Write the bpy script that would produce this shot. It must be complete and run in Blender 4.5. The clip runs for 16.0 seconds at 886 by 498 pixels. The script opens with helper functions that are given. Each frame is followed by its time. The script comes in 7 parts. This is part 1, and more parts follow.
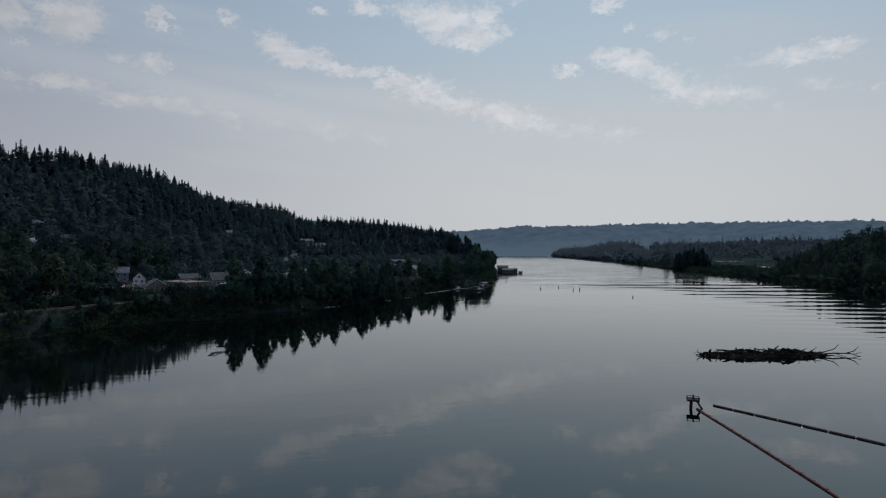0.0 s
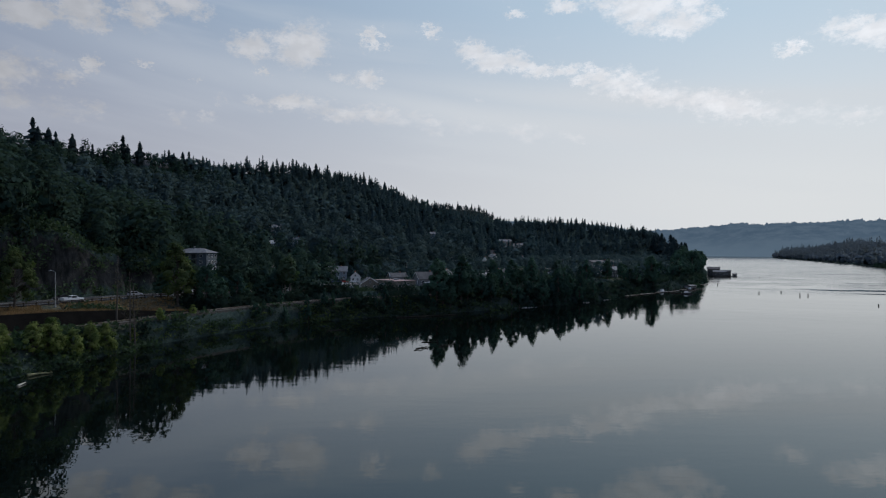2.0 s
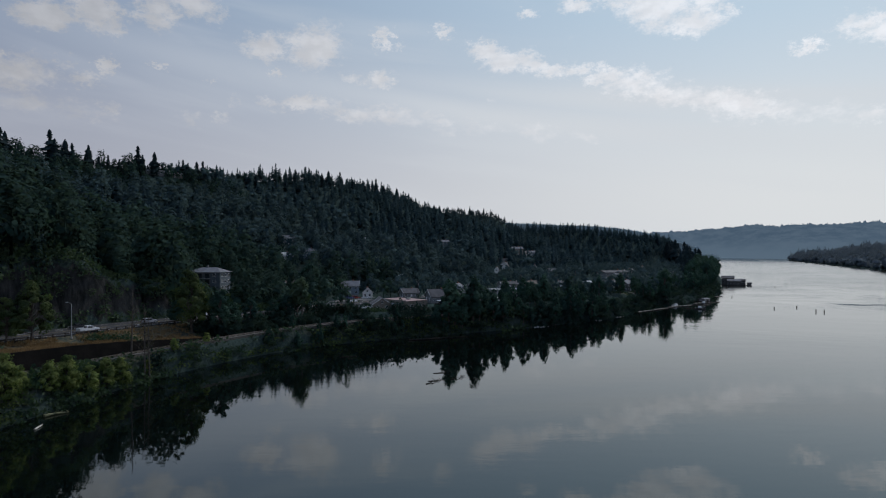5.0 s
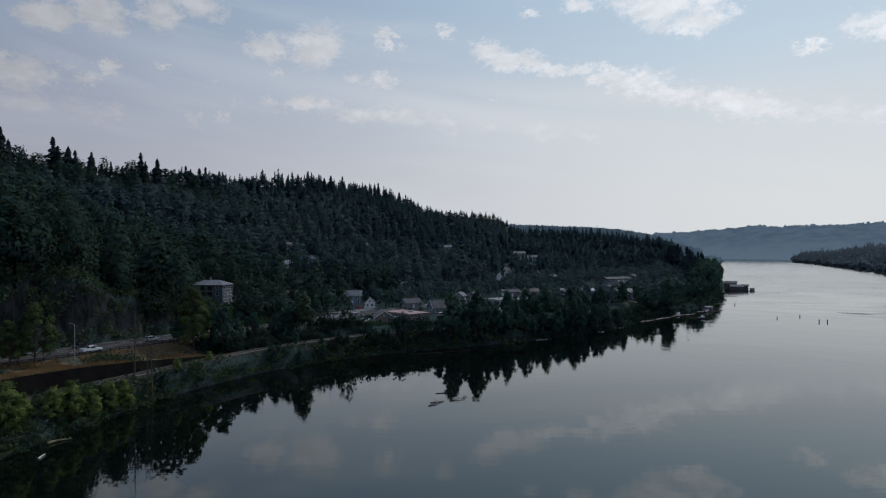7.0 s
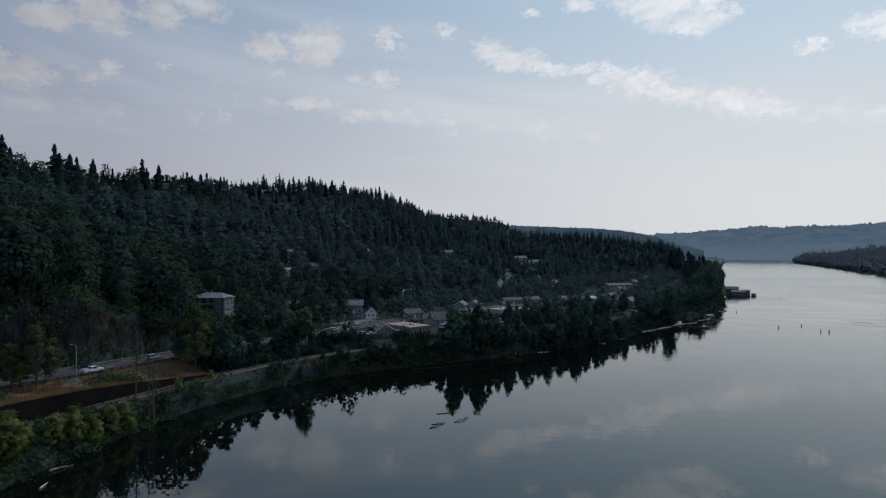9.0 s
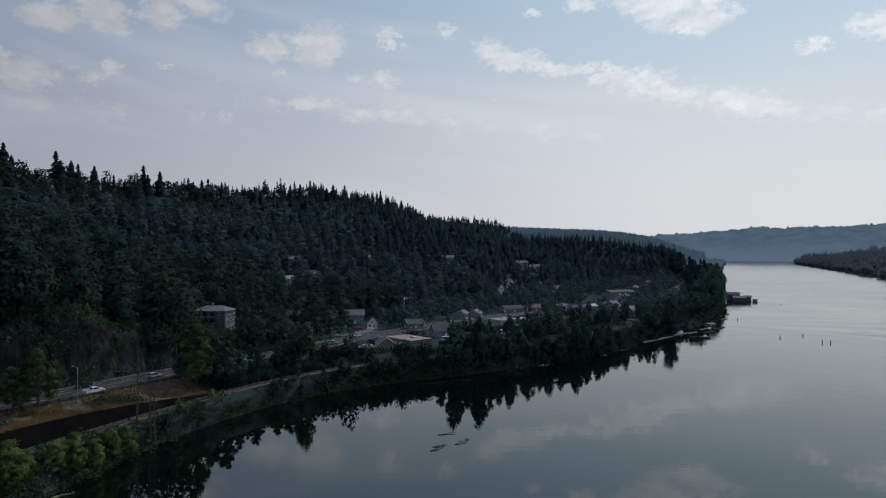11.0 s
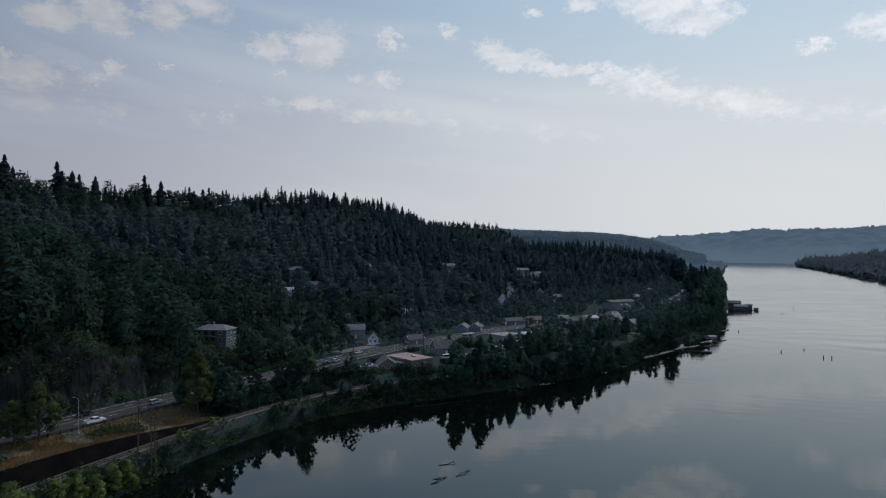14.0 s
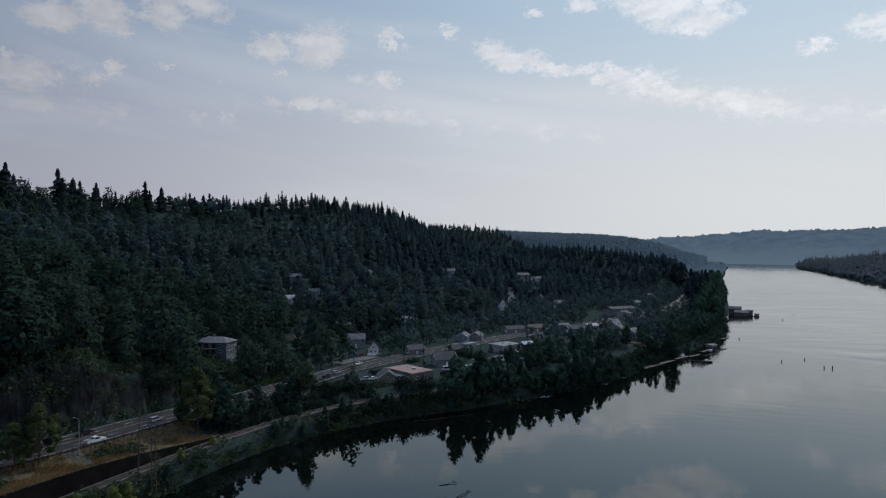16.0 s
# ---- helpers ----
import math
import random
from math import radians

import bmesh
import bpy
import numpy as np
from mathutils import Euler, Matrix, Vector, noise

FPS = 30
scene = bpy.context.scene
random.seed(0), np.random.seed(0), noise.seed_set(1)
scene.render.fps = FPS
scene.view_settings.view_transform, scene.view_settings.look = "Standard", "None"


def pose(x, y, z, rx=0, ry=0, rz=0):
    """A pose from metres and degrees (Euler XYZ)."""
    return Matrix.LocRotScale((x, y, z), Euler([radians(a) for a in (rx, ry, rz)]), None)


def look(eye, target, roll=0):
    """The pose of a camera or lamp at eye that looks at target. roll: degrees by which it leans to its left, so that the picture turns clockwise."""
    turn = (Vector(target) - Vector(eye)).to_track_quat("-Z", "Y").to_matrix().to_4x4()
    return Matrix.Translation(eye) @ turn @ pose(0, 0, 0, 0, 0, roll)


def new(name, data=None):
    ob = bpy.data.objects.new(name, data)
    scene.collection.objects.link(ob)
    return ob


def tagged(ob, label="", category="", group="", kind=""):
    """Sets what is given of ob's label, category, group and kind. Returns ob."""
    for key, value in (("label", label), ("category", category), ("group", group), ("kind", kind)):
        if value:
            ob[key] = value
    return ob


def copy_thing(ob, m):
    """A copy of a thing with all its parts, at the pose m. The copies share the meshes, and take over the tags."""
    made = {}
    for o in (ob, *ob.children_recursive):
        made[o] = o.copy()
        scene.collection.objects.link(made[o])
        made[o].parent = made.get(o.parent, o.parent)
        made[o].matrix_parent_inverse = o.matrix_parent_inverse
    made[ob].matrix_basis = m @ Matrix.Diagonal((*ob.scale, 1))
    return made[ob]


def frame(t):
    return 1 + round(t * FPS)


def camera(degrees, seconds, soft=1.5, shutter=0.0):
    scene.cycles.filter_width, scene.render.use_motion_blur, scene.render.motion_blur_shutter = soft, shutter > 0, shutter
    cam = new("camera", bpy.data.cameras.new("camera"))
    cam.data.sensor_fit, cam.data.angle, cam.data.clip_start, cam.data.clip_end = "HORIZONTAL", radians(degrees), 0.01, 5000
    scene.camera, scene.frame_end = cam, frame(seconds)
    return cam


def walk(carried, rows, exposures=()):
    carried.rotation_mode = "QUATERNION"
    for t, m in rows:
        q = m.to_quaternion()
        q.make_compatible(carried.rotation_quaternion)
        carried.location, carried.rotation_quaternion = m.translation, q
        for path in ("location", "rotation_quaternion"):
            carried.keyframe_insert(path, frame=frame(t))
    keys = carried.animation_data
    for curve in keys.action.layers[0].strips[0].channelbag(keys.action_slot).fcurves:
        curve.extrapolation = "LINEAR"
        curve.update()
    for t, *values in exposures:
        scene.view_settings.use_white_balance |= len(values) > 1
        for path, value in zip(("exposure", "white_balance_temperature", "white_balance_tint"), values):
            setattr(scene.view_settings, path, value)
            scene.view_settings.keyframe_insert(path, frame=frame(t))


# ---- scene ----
cam = camera(71.05, 16.0, soft=1.2)
# the drone turns on the spot, then climbs: seconds, heading, pitch, roll in degrees, height in metres
FLIGHT = [
    (0.0, 19.519, 0.284, -0.021, 25.63),
    (0.5, 10.327, 0.302, -0.027, 25.68),
    (1.0, 5.362, 0.304, -0.027, 25.75),
    (1.5, 2.805, 0.298, -0.028, 25.84),
    (2.0, 1.464, 0.297, -0.027, 26.00),
    (2.5, 1.080, 0.296, -0.022, 27.22),
    (3.0, 0.847, 0.313, -0.009, 28.85),
    (3.5, 0.667, 0.310, 0.000, 30.41),
    (4.0, 0.539, 0.318, 0.008, 31.92),
    (6.5, 0.204, 0.307, 0.011, 39.26),
    (7.0, 0.152, 0.307, 0.005, 40.73),
    (7.5, 0.107, 0.303, -0.000, 42.23),
    (8.0, 0.083, 0.302, 0.001, 43.79),
    (8.5, 0.051, 0.293, -0.001, 45.22),
    (9.0, 0.041, 0.282, 0.003, 46.72),
    (11.5, -0.073, 0.275, 0.009, 54.22),
    (12.0, -0.084, 0.276, 0.019, 55.67),
    (12.5, -0.095, 0.275, 0.022, 57.22),
    (13.0, -0.106, 0.287, 0.018, 58.56),
    (13.5, -0.117, 0.286, 0.017, 60.04),
    (14.0, -0.132, 0.301, 0.021, 61.39),
    (14.5, -0.136, 0.296, 0.028, 62.84),
    (15.0, -0.154, 0.303, 0.037, 64.29),
    (15.5, -0.167, 0.308, 0.049, 65.74),
    (16.0, -0.174, 0.317, 0.059, 67.12),
]
walk(cam, [(t, pose(0, 0, h, 90 + pitch, 0, -yaw) @ pose(0, 0, 0, 0, 0, roll)) for t, yaw, pitch, roll, h in FLIGHT],
     exposures=[(0.0, -0.27, 6230, 9), (1.0, -0.08, 6230, 9), (2.0, 0.05, 6230, 9), (16.0, 0.05, 6230, 9)])

# ---- light: high hazy sun ahead of the drone, thin broken cloud ----
SUN_AZ, SUN_EL = 36.0, 44.0
SKY_POWER = 0.064
world = bpy.data.worlds.new("hazy_sky")
scene.world = world
world.use_nodes = True


class Net:
    """Short-hand for building node trees."""

    def __init__(self, tree):
        self.tree = tree
        tree.nodes.clear()

    def node(self, kind, **values):
        n = self.tree.nodes.new(kind)
        for k, v in values.items():
            setattr(n, k, v)
        return n

    def put(self, socket, value):
        if hasattr(value, "is_output"):
            self.tree.links.new(value, socket)
        elif value is not None:
            socket.default_value = value

    def math(self, op, a, b=None, c=None, clamp=False):
        n = self.node("ShaderNodeMath", operation=op, use_clamp=clamp)
        for i, v in enumerate((a, b, c)):
            self.put(n.inputs[i], v)
        return n.outputs[0]

    def ramp(self, value, lo, hi, a=0.0, b=1.0):
        n = self.node("ShaderNodeMapRange", interpolation_type="SMOOTHSTEP")
        for i, v in enumerate((value, lo, hi, a, b)):
            self.put(n.inputs[i], v)
        return n.outputs[0]

    def mix(self, fac, a, b, blend="MIX"):
        n = self.node("ShaderNodeMix", data_type="RGBA", blend_type=blend)
        self.put(n.inputs[0], fac)
        self.put(n.inputs[6], a)
        self.put(n.inputs[7], b)
        return n.outputs[2]

    def noise(self, vector, scale, detail=4.0, rough=0.55, distort=0.0):
        n = self.node("ShaderNodeTexNoise")
        self.put(n.inputs["Vector"], vector)
        for k, v in (("Scale", scale), ("Detail", detail), ("Roughness", rough), ("Distortion", distort)):
            self.put(n.inputs[k], v)
        return n.outputs["Fac"]

    def combine(self, x, y, z):
        n = self.node("ShaderNodeCombineXYZ")
        for i, v in enumerate((x, y, z)):
            self.put(n.inputs[i], v)
        return n.outputs[0]


w = Net(world.node_tree)
coord = w.node("ShaderNodeTexCoord").outputs["Generated"]
sep = w.node("ShaderNodeSeparateXYZ")
w.put(sep.inputs[0], coord)
dx, dy, dz = sep.outputs
azim = w.math("MULTIPLY", w.math("ARCTAN2", dx, dy), 57.2958)
elev = w.math("MULTIPLY", w.math("ARCSINE", dz), 57.2958)
sky = w.node("ShaderNodeTexSky", sky_type="NISHITA", sun_disc=False, sun_elevation=radians(SUN_EL),
             sun_rotation=radians(SUN_AZ), altitude=50.0, air_density=1.2, dust_density=2.5, ozone_density=1.5)
# smoke haze that whitens the sky towards the horizon
haze = w.ramp(elev, 75.0, 22.0, 0.35, 0.97)
smoke = w.mix(w.ramp(elev, 4.0, 25.0), (9.85, 9.9, 10.05, 1), (6.45, 8.2, 9.9, 1))
smoke = w.mix(w.ramp(elev, 24.0, 55.0), smoke, (5.0, 10.6, 20.5, 1))
hazed = w.mix(haze, sky.outputs[0], smoke)
# the sky is a little darker away from the sun
side = w.ramp(w.math("ABSOLUTE", w.math("SUBTRACT", azim, SUN_AZ)), 2.0, 90.0, 1.10, 0.50)
hazed = w.mix(1.0, hazed, w.combine(side, side, w.math("POWER", side, 0.8)), "MULTIPLY")
# fair-weather puffs: azimuth, elevation, half width, half height in degrees, strength
PUFFS_SOUTH = [
    (-32.3, 17.9, 1.7, 0.84, 1), (-29.0, 18.8, 1.61, 1.12, 1), (-27.6, 17.7, 0.83, 0.4, 0.6), (-24.4, 19.6, 1.62, 1.07, 0.9), (-21.1, 20.3, 1.85, 0.91, 0.85), (-35.4, 14.6, 0.45, 0.33, 0.8),
    (-34.0, 13.5, 2.38, 1.09, 0.85), (-31.0, 14.5, 0.72, 0.43, 0.7), (-29.6, 13.5, 1.15, 0.53, 0.75), (-28.1, 14.8, 0.58, 0.53, 0.8), (-24.4, 15.3, 0.61, 0.27, 0.8), (-33.6, 11.3, 1.94, 0.64, 0.5),
    (-30.6, 11.3, 1.84, 0.79, 0.5), (-27.8, 11.8, 0.93, 0.36, 0.5), (-21.8, 11.4, 1.1, 0.57, 0.55), (-19.5, 11.4, 0.94, 0.43, 0.55),
]
PUFFS_AHEAD = [
    (-15.7, 17.7, 1.97, 0.86, 0.9), (-11.5, 17.9, 2.22, 1.46, 1), (-14.7, 15.6, 0.57, 0.34, 0.9), (-8.7, 18.4, 0.97, 0.49, 0.5), (-5.1, 18.8, 0.69, 0.79, 0.8), (-3.5, 18.4, 0.49, 0.3, 0.6),
    (0.4, 19.7, 0.79, 0.49, 0.8), (-7.9, 15.6, 1.09, 0.45, 0.65), (-5.5, 15.5, 1.2, 0.65, 0.8), (-20.2, 14.4, 0.37, 0.28, 0.6), (-18.1, 13.0, 0.57, 0.39, 0.5), (-15.7, 13.0, 0.77, 0.39, 0.5),
    (14.7, 16.2, 0.57, 0.34, 0.6), (8.2, 21.0, 0.86, 0.34, 0.7), (12.5, 21.3, 1.59, 0.47, 0.8), (4.8, 13.6, 0.71, 0.3, 0.45), (25.0, 19.8, 0.93, 0.53, 0.7),
]
PUFFS_NORTH = [
    (19.8, 20.3, 2.69, 1.17, 0.9), (22.2, 19.1, 2.17, 0.89, 0.9), (16.2, 21.3, 1.36, 0.58, 0.7), (23.5, 20.8, 1.46, 0.97, 0.8), (30.9, 15.9, 0.97, 0.44, 0.8), (38.9, 18.2, 0.82, 0.61, 0.6),
    (41.0, 17.8, 0.45, 0.32, 0.5), (36.3, 19.3, 0.65, 0.33, 0.6), (34.4, 21.1, 1.3, 0.47, 0.8), (49.6, 15.4, 3.64, 0.65, 0.65), (51.7, 15.6, 1.8, 0.6, 0.75), (50.4, 13.1, 1.62, 0.61, 0.4),
    (54.8, 12.0, 0.75, 0.42, 0.5),
]
# long cloud streets: both ends in azimuth and elevation, puffs, half width, half height, strength at both ends
STREETS = [
    ((3.3, 17.9), (18.3, 14.4), 9, 1.73, 0.77, 0.90, 0.90),
    ((16.9, 14.5), (27.9, 11.9), 8, 2.14, 0.92, 0.90, 0.70),
    ((27.9, 11.8), (35.1, 10.5), 4, 3.06, 0.61, 0.65, 0.50),
    ((-12.7, 13.1), (-3.5, 12.4), 6, 2.04, 0.71, 0.85, 0.70),
    ((-3.5, 12.3), (13.9, 10.0), 7, 3.16, 0.66, 0.55, 0.35),
    ((33.2, 17.6), (40.7, 14.1), 6, 1.94, 0.82, 0.85, 0.80),
    ((40.7, 13.9), (48.8, 11.4), 5, 2.55, 0.77, 0.70, 0.45),
    ((10.0, 24.0), (40.0, 24.5), 7, 4.5, 1.9, 0.95, 0.95), ((-50.0, 17.0), (-42.0, 12.0), 6, 2.4, 1.0, 0.80, 0.60), ((58.0, 15.0), (84.0, 11.0), 7, 3.5, 1.0, 0.70, 0.60),
]
drift = random.Random(5)
puffs = PUFFS_SOUTH + PUFFS_AHEAD + PUFFS_NORTH
for (a0, e0), (a1, e1), count, ra, re, p0, p1 in STREETS:
    for i in range(count):
        k = (i + drift.uniform(0.2, 0.8)) / count
        size = drift.uniform(0.7, 1.25)
        puffs.append((a0 + (a1 - a0) * k, e0 + (e1 - e0) * k + drift.uniform(-0.25, 0.35), ra * size * 0.85, re * size * 0.78, (p0 + (p1 - p0) * k) * drift.uniform(0.75, 1.0)))
# the outlines are frayed by shifting the sky's angles with noise
angles = w.combine(azim, elev, 0.0)


def fray(scale, reach, seed):
    n = w.node("ShaderNodeTexNoise")
    w.put(n.inputs["Vector"], w.combine(w.math("MULTIPLY", azim, scale), w.math("MULTIPLY", elev, scale * 1.5), seed))
    n.inputs["Detail"].default_value, n.inputs["Roughness"].default_value = 4.0, 0.6
    m = w.node("ShaderNodeVectorMath", operation="MULTIPLY_ADD")
    w.put(m.inputs[0], n.outputs["Color"])
    m.inputs[1].default_value, m.inputs[2].default_value = (reach, reach * 0.55, 0.0), (-reach / 2, -reach * 0.275, 0.0)
    return m.outputs[0]


for scale, reach, seed in ((0.28, 3.4, 1.0), (1.1, 1.5, 6.0)):
    n = w.node("ShaderNodeVectorMath", operation="ADD")
    w.put(n.inputs[0], angles)
    w.put(n.inputs[1], fray(scale, reach, seed))
    angles = n.outputs[0]
cover = 0.0
for ca, ce, ra, re, power in puffs:
    m = w.node("ShaderNodeVectorMath", operation="MULTIPLY_ADD")
    w.put(m.inputs[0], angles)
    m.inputs[1].default_value, m.inputs[2].default_value = (0.62 / ra, 0.56 / re, 0.0), (-0.62 * ca / ra, -0.56 * ce / re, 0.0)
    d = w.node("ShaderNodeVectorMath", operation="LENGTH")
    w.put(d.inputs[0], m.outputs[0])
    cover = w.math("MAXIMUM", cover, w.ramp(d.outputs["Value"], 1.35, 0.0, 0.0, power))
# cloud elsewhere in the sky, behind and above
high = w.ramp(elev, 23.0, 30.0)
flat = w.combine(w.math("DIVIDE", dx, w.math("ADD", dz, 0.1)), w.math("DIVIDE", dy, w.math("ADD", dz, 0.1)), 0.0)
cover = w.math("MAXIMUM", cover, w.math("MULTIPLY", w.math("MULTIPLY", high, 0.75), w.noise(flat, 1.1, 2.0)))
cell = w.combine(w.math("MULTIPLY", azim, 0.45), w.math("MULTIPLY", elev, 0.75), 3.3)
lump = w.math("ADD", w.math("MULTIPLY", w.noise(cell, 0.8, 3.0, 0.5, 0.2), 0.62), w.math("MULTIPLY", w.noise(cell, 2.6, 4.0, 0.55, 0.2), 0.38))
veil = w.noise(w.combine(w.math("MULTIPLY", azim, 0.035), w.math("ADD", w.math("MULTIPLY", elev, 0.22), w.math("MULTIPLY", azim, 0.03)), 9.0), 1.0, 4.0, 0.5, 0.4)
dense = w.ramp(w.math("ADD", cover, w.math("MULTIPLY", w.math("SUBTRACT", lump, 0.5), 1.5)), 0.20, 0.86)
# pale bands of haze that the streets dissolve into
band = 0.0
for a0, e0, slope, reach, tall in ((10.0, 11.6, -0.14, 30.0, 1.5), (24.0, 12.6, -0.10, 26.0, 1.4)):
    da = w.math("SUBTRACT", azim, a0)
    de = w.math("SUBTRACT", w.math("SUBTRACT", elev, e0), w.math("MULTIPLY", da, slope))
    q = w.math("ADD", w.math("POWER", w.math("ABSOLUTE", w.math("DIVIDE", da, reach)), 2.0), w.math("POWER", w.math("ABSOLUTE", w.math("DIVIDE", de, tall)), 2.0))
    band = w.math("MAXIMUM", band, w.math("EXPONENT", w.math("MULTIPLY", q, -1.0)))
thin = w.math("MAXIMUM", w.math("MULTIPLY", w.ramp(veil, 0.45, 0.75), 0.30), w.math("MULTIPLY", band, w.ramp(veil, 0.25, 0.65, 0.25, 0.75)))
body = w.mix(thin, hazed, (10.0, 10.15, 10.35, 1))
shade = w.ramp(w.noise(cell, 1.2, 3.0, 0.5), 0.35, 0.7, 0.90, 1.05)
white = w.mix(1.0, (12.75, 12.4, 12.4, 1), w.combine(shade, shade, shade), "MULTIPLY")
white = w.mix(1.0, white, w.combine(side, side, side), "MULTIPLY")
body = w.mix(w.math("MULTIPLY", dense, 0.74), body, white)
back = w.node("ShaderNodeBackground")
w.put(back.inputs["Color"], body)
back.inputs["Strength"].default_value = SKY_POWER
w.put(w.node("ShaderNodeOutputWorld").inputs["Surface"], back.outputs[0])

sun_data = bpy.data.lights.new("sun", "SUN")
sun_data.energy, sun_data.angle, sun_data.color = 1.6, radians(2.0), (1.0, 0.93, 0.83)
sun = new("sun", sun_data)
sa, se = radians(SUN_AZ), radians(SUN_EL)
sun.matrix_world = look((300 * math.sin(sa) * math.cos(se), 300 * math.cos(sa) * math.cos(se), 300 * math.sin(se)), (0, 0, 0))


# ---- materials ----
def material(name):
    m = bpy.data.materials.new(name)
    m.use_nodes = True
    return m, Net(m.node_tree)


def surface(name, low, high, scale=1.0, rough=0.8, metal=0.0, fine=12.0, bump=0.2, depth=0.03, spread=0.15, spec=0.4):
    """A worn opaque surface: two colours mixed by large and fine grain, a shade of its own for each object."""
    m, n = material(name)
    pos = n.node("ShaderNodeTexCoord").outputs["Object"]
    big = n.noise(pos, scale, 5.0)
    small = n.noise(pos, scale * fine, 4.0, 0.65)
    fac = n.ramp(n.math("ADD", n.math("MULTIPLY", big, 0.6), n.math("MULTIPLY", small, 0.4)), 0.36, 0.64)
    col = n.mix(fac, (*low, 1), (*high, 1))
    rnd = n.math("ADD", n.math("MULTIPLY", n.node("ShaderNodeObjectInfo").outputs["Random"], spread), 1.0 - spread / 2)
    col = n.mix(1.0, col, n.combine(rnd, rnd, rnd), "MULTIPLY")
    b = n.node("ShaderNodeBsdfPrincipled")
    n.put(b.inputs["Base Color"], col)
    n.put(b.inputs["Roughness"], n.ramp(small, 0.3, 0.7, max(rough - 0.1, 0.02), min(rough + 0.1, 1.0)))
    b.inputs["Metallic"].default_value = metal
    b.inputs["Specular IOR Level"].default_value = spec
    if bump:
        bp = n.node("ShaderNodeBump")
        bp.inputs["Strength"].default_value, bp.inputs["Distance"].default_value = bump, depth
        n.put(bp.inputs["Height"], small)
        n.put(b.inputs["Normal"], bp.outputs[0])
    n.put(n.node("ShaderNodeOutputMaterial").inputs[0], b.outputs[0])
    return m


def foliage(name, dark, light, through_light, patch=0.07, glow=(1.0, 1.25, 0.75), crown=False):
    """Leaves: each leaf and each stretch of crown has its own shade, and light passes through."""
    m, n = material(name)
    geo = n.node("ShaderNodeNewGeometry")
    island = geo.outputs["Random Per Island"]
    stretch = n.math("ADD", n.math("MULTIPLY", n.ramp(n.noise(geo.outputs["Position"], patch, 1.0), 0.36, 0.64), 0.65), n.math("MULTIPLY", n.ramp(n.noise(geo.outputs["Position"], 0.011, 2.0), 0.35, 0.65), 0.35))
    fac = n.math("ADD", n.math("MULTIPLY", island, 0.14), n.math("MULTIPLY", stretch, 0.86))
    col = n.mix(fac, (*dark, 1), (*light, 1))
    rnd = n.math("ADD", n.math("MULTIPLY", n.node("ShaderNodeObjectInfo").outputs["Random"], 0.35), 0.82)
    col = n.mix(1.0, col, n.combine(rnd, rnd, n.math("MULTIPLY", rnd, 0.95)), "MULTIPLY")
    b = n.node("ShaderNodeBsdfPrincipled")
    n.put(b.inputs["Base Color"], col)
    b.inputs["Roughness"].default_value = 0.9
    b.inputs["Specular IOR Level"].default_value = 0.06
    t = n.node("ShaderNodeBsdfTranslucent")
    if crown:
        # leaves of a whole wood are shaded by the roundness of their crown
        way = n.node("ShaderNodeAttribute", attribute_name="crown").outputs["Vector"]
        n.put(b.inputs["Normal"], way)
        n.put(t.inputs["Normal"], way)
    n.put(t.inputs["Color"], n.mix(1.0, col, (*glow, 1), "MULTIPLY"))
    s = n.node("ShaderNodeMixShader")
    s.inputs[0].default_value = through_light
    n.put(s.inputs[1], b.outputs[0])
    n.put(s.inputs[2], t.outputs[0])
    n.put(n.node("ShaderNodeOutputMaterial").inputs[0], s.outputs[0])
    return m


CONIFER = foliage("conifer_needles", (0.013, 0.024, 0.029), (0.024, 0.040, 0.044), 0.10, 0.06)
BROADLEAF = foliage("broad_leaves", (0.024, 0.052, 0.050), (0.060, 0.106, 0.078), 0.34, 0.10, (0.9, 1.2, 0.9))
HILL_LEAF = foliage("hillside_leaves", (0.019, 0.041, 0.040), (0.039, 0.069, 0.052), 0.36, 0.09, (0.9, 1.15, 0.9), crown=True)
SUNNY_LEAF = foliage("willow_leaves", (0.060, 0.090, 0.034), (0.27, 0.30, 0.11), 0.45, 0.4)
BUSH_LEAF = foliage("bramble_leaves", (0.028, 0.050, 0.038), (0.080, 0.108, 0.066), 0.3, 0.2)
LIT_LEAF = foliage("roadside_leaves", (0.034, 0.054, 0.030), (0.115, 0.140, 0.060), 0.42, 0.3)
DRY_LEAF = foliage("dry_twig_leaves", (0.05, 0.05, 0.03), (0.10, 0.09, 0.05), 0.2, 0.3)
STRAW = foliage("dry_grass_blades", (0.15, 0.105, 0.056), (0.30, 0.205, 0.110), 0.3, 0.15, (1.1, 1.0, 0.8))
# far woods: the air's haze is painted into the leaves as pale blue
FAR_HAZE_LEAF = foliage("distant_leaves", (0.105, 0.138, 0.178), (0.130, 0.165, 0.208), 0.4, 0.02, (0.9, 1.0, 1.1), crown=True)
BEND_HAZE_LEAF = foliage("river_bend_leaves", (0.135, 0.172, 0.212), (0.160, 0.200, 0.240), 0.4, 0.02, (0.9, 1.0, 1.1), crown=True)
# ridge foliage a step bluer and paler: haze painted into its colour
MID_HAZE_LEAF = foliage("ridge_leaves", (0.044, 0.070, 0.084), (0.058, 0.088, 0.103), 0.32, 0.03, (0.9, 1.05, 1.0), crown=True)
MID_HAZE_NEEDLE = foliage("ridge_needles", (0.040, 0.066, 0.080), (0.052, 0.081, 0.095), 0.32, 0.03, (0.9, 1.05, 1.0), crown=True)
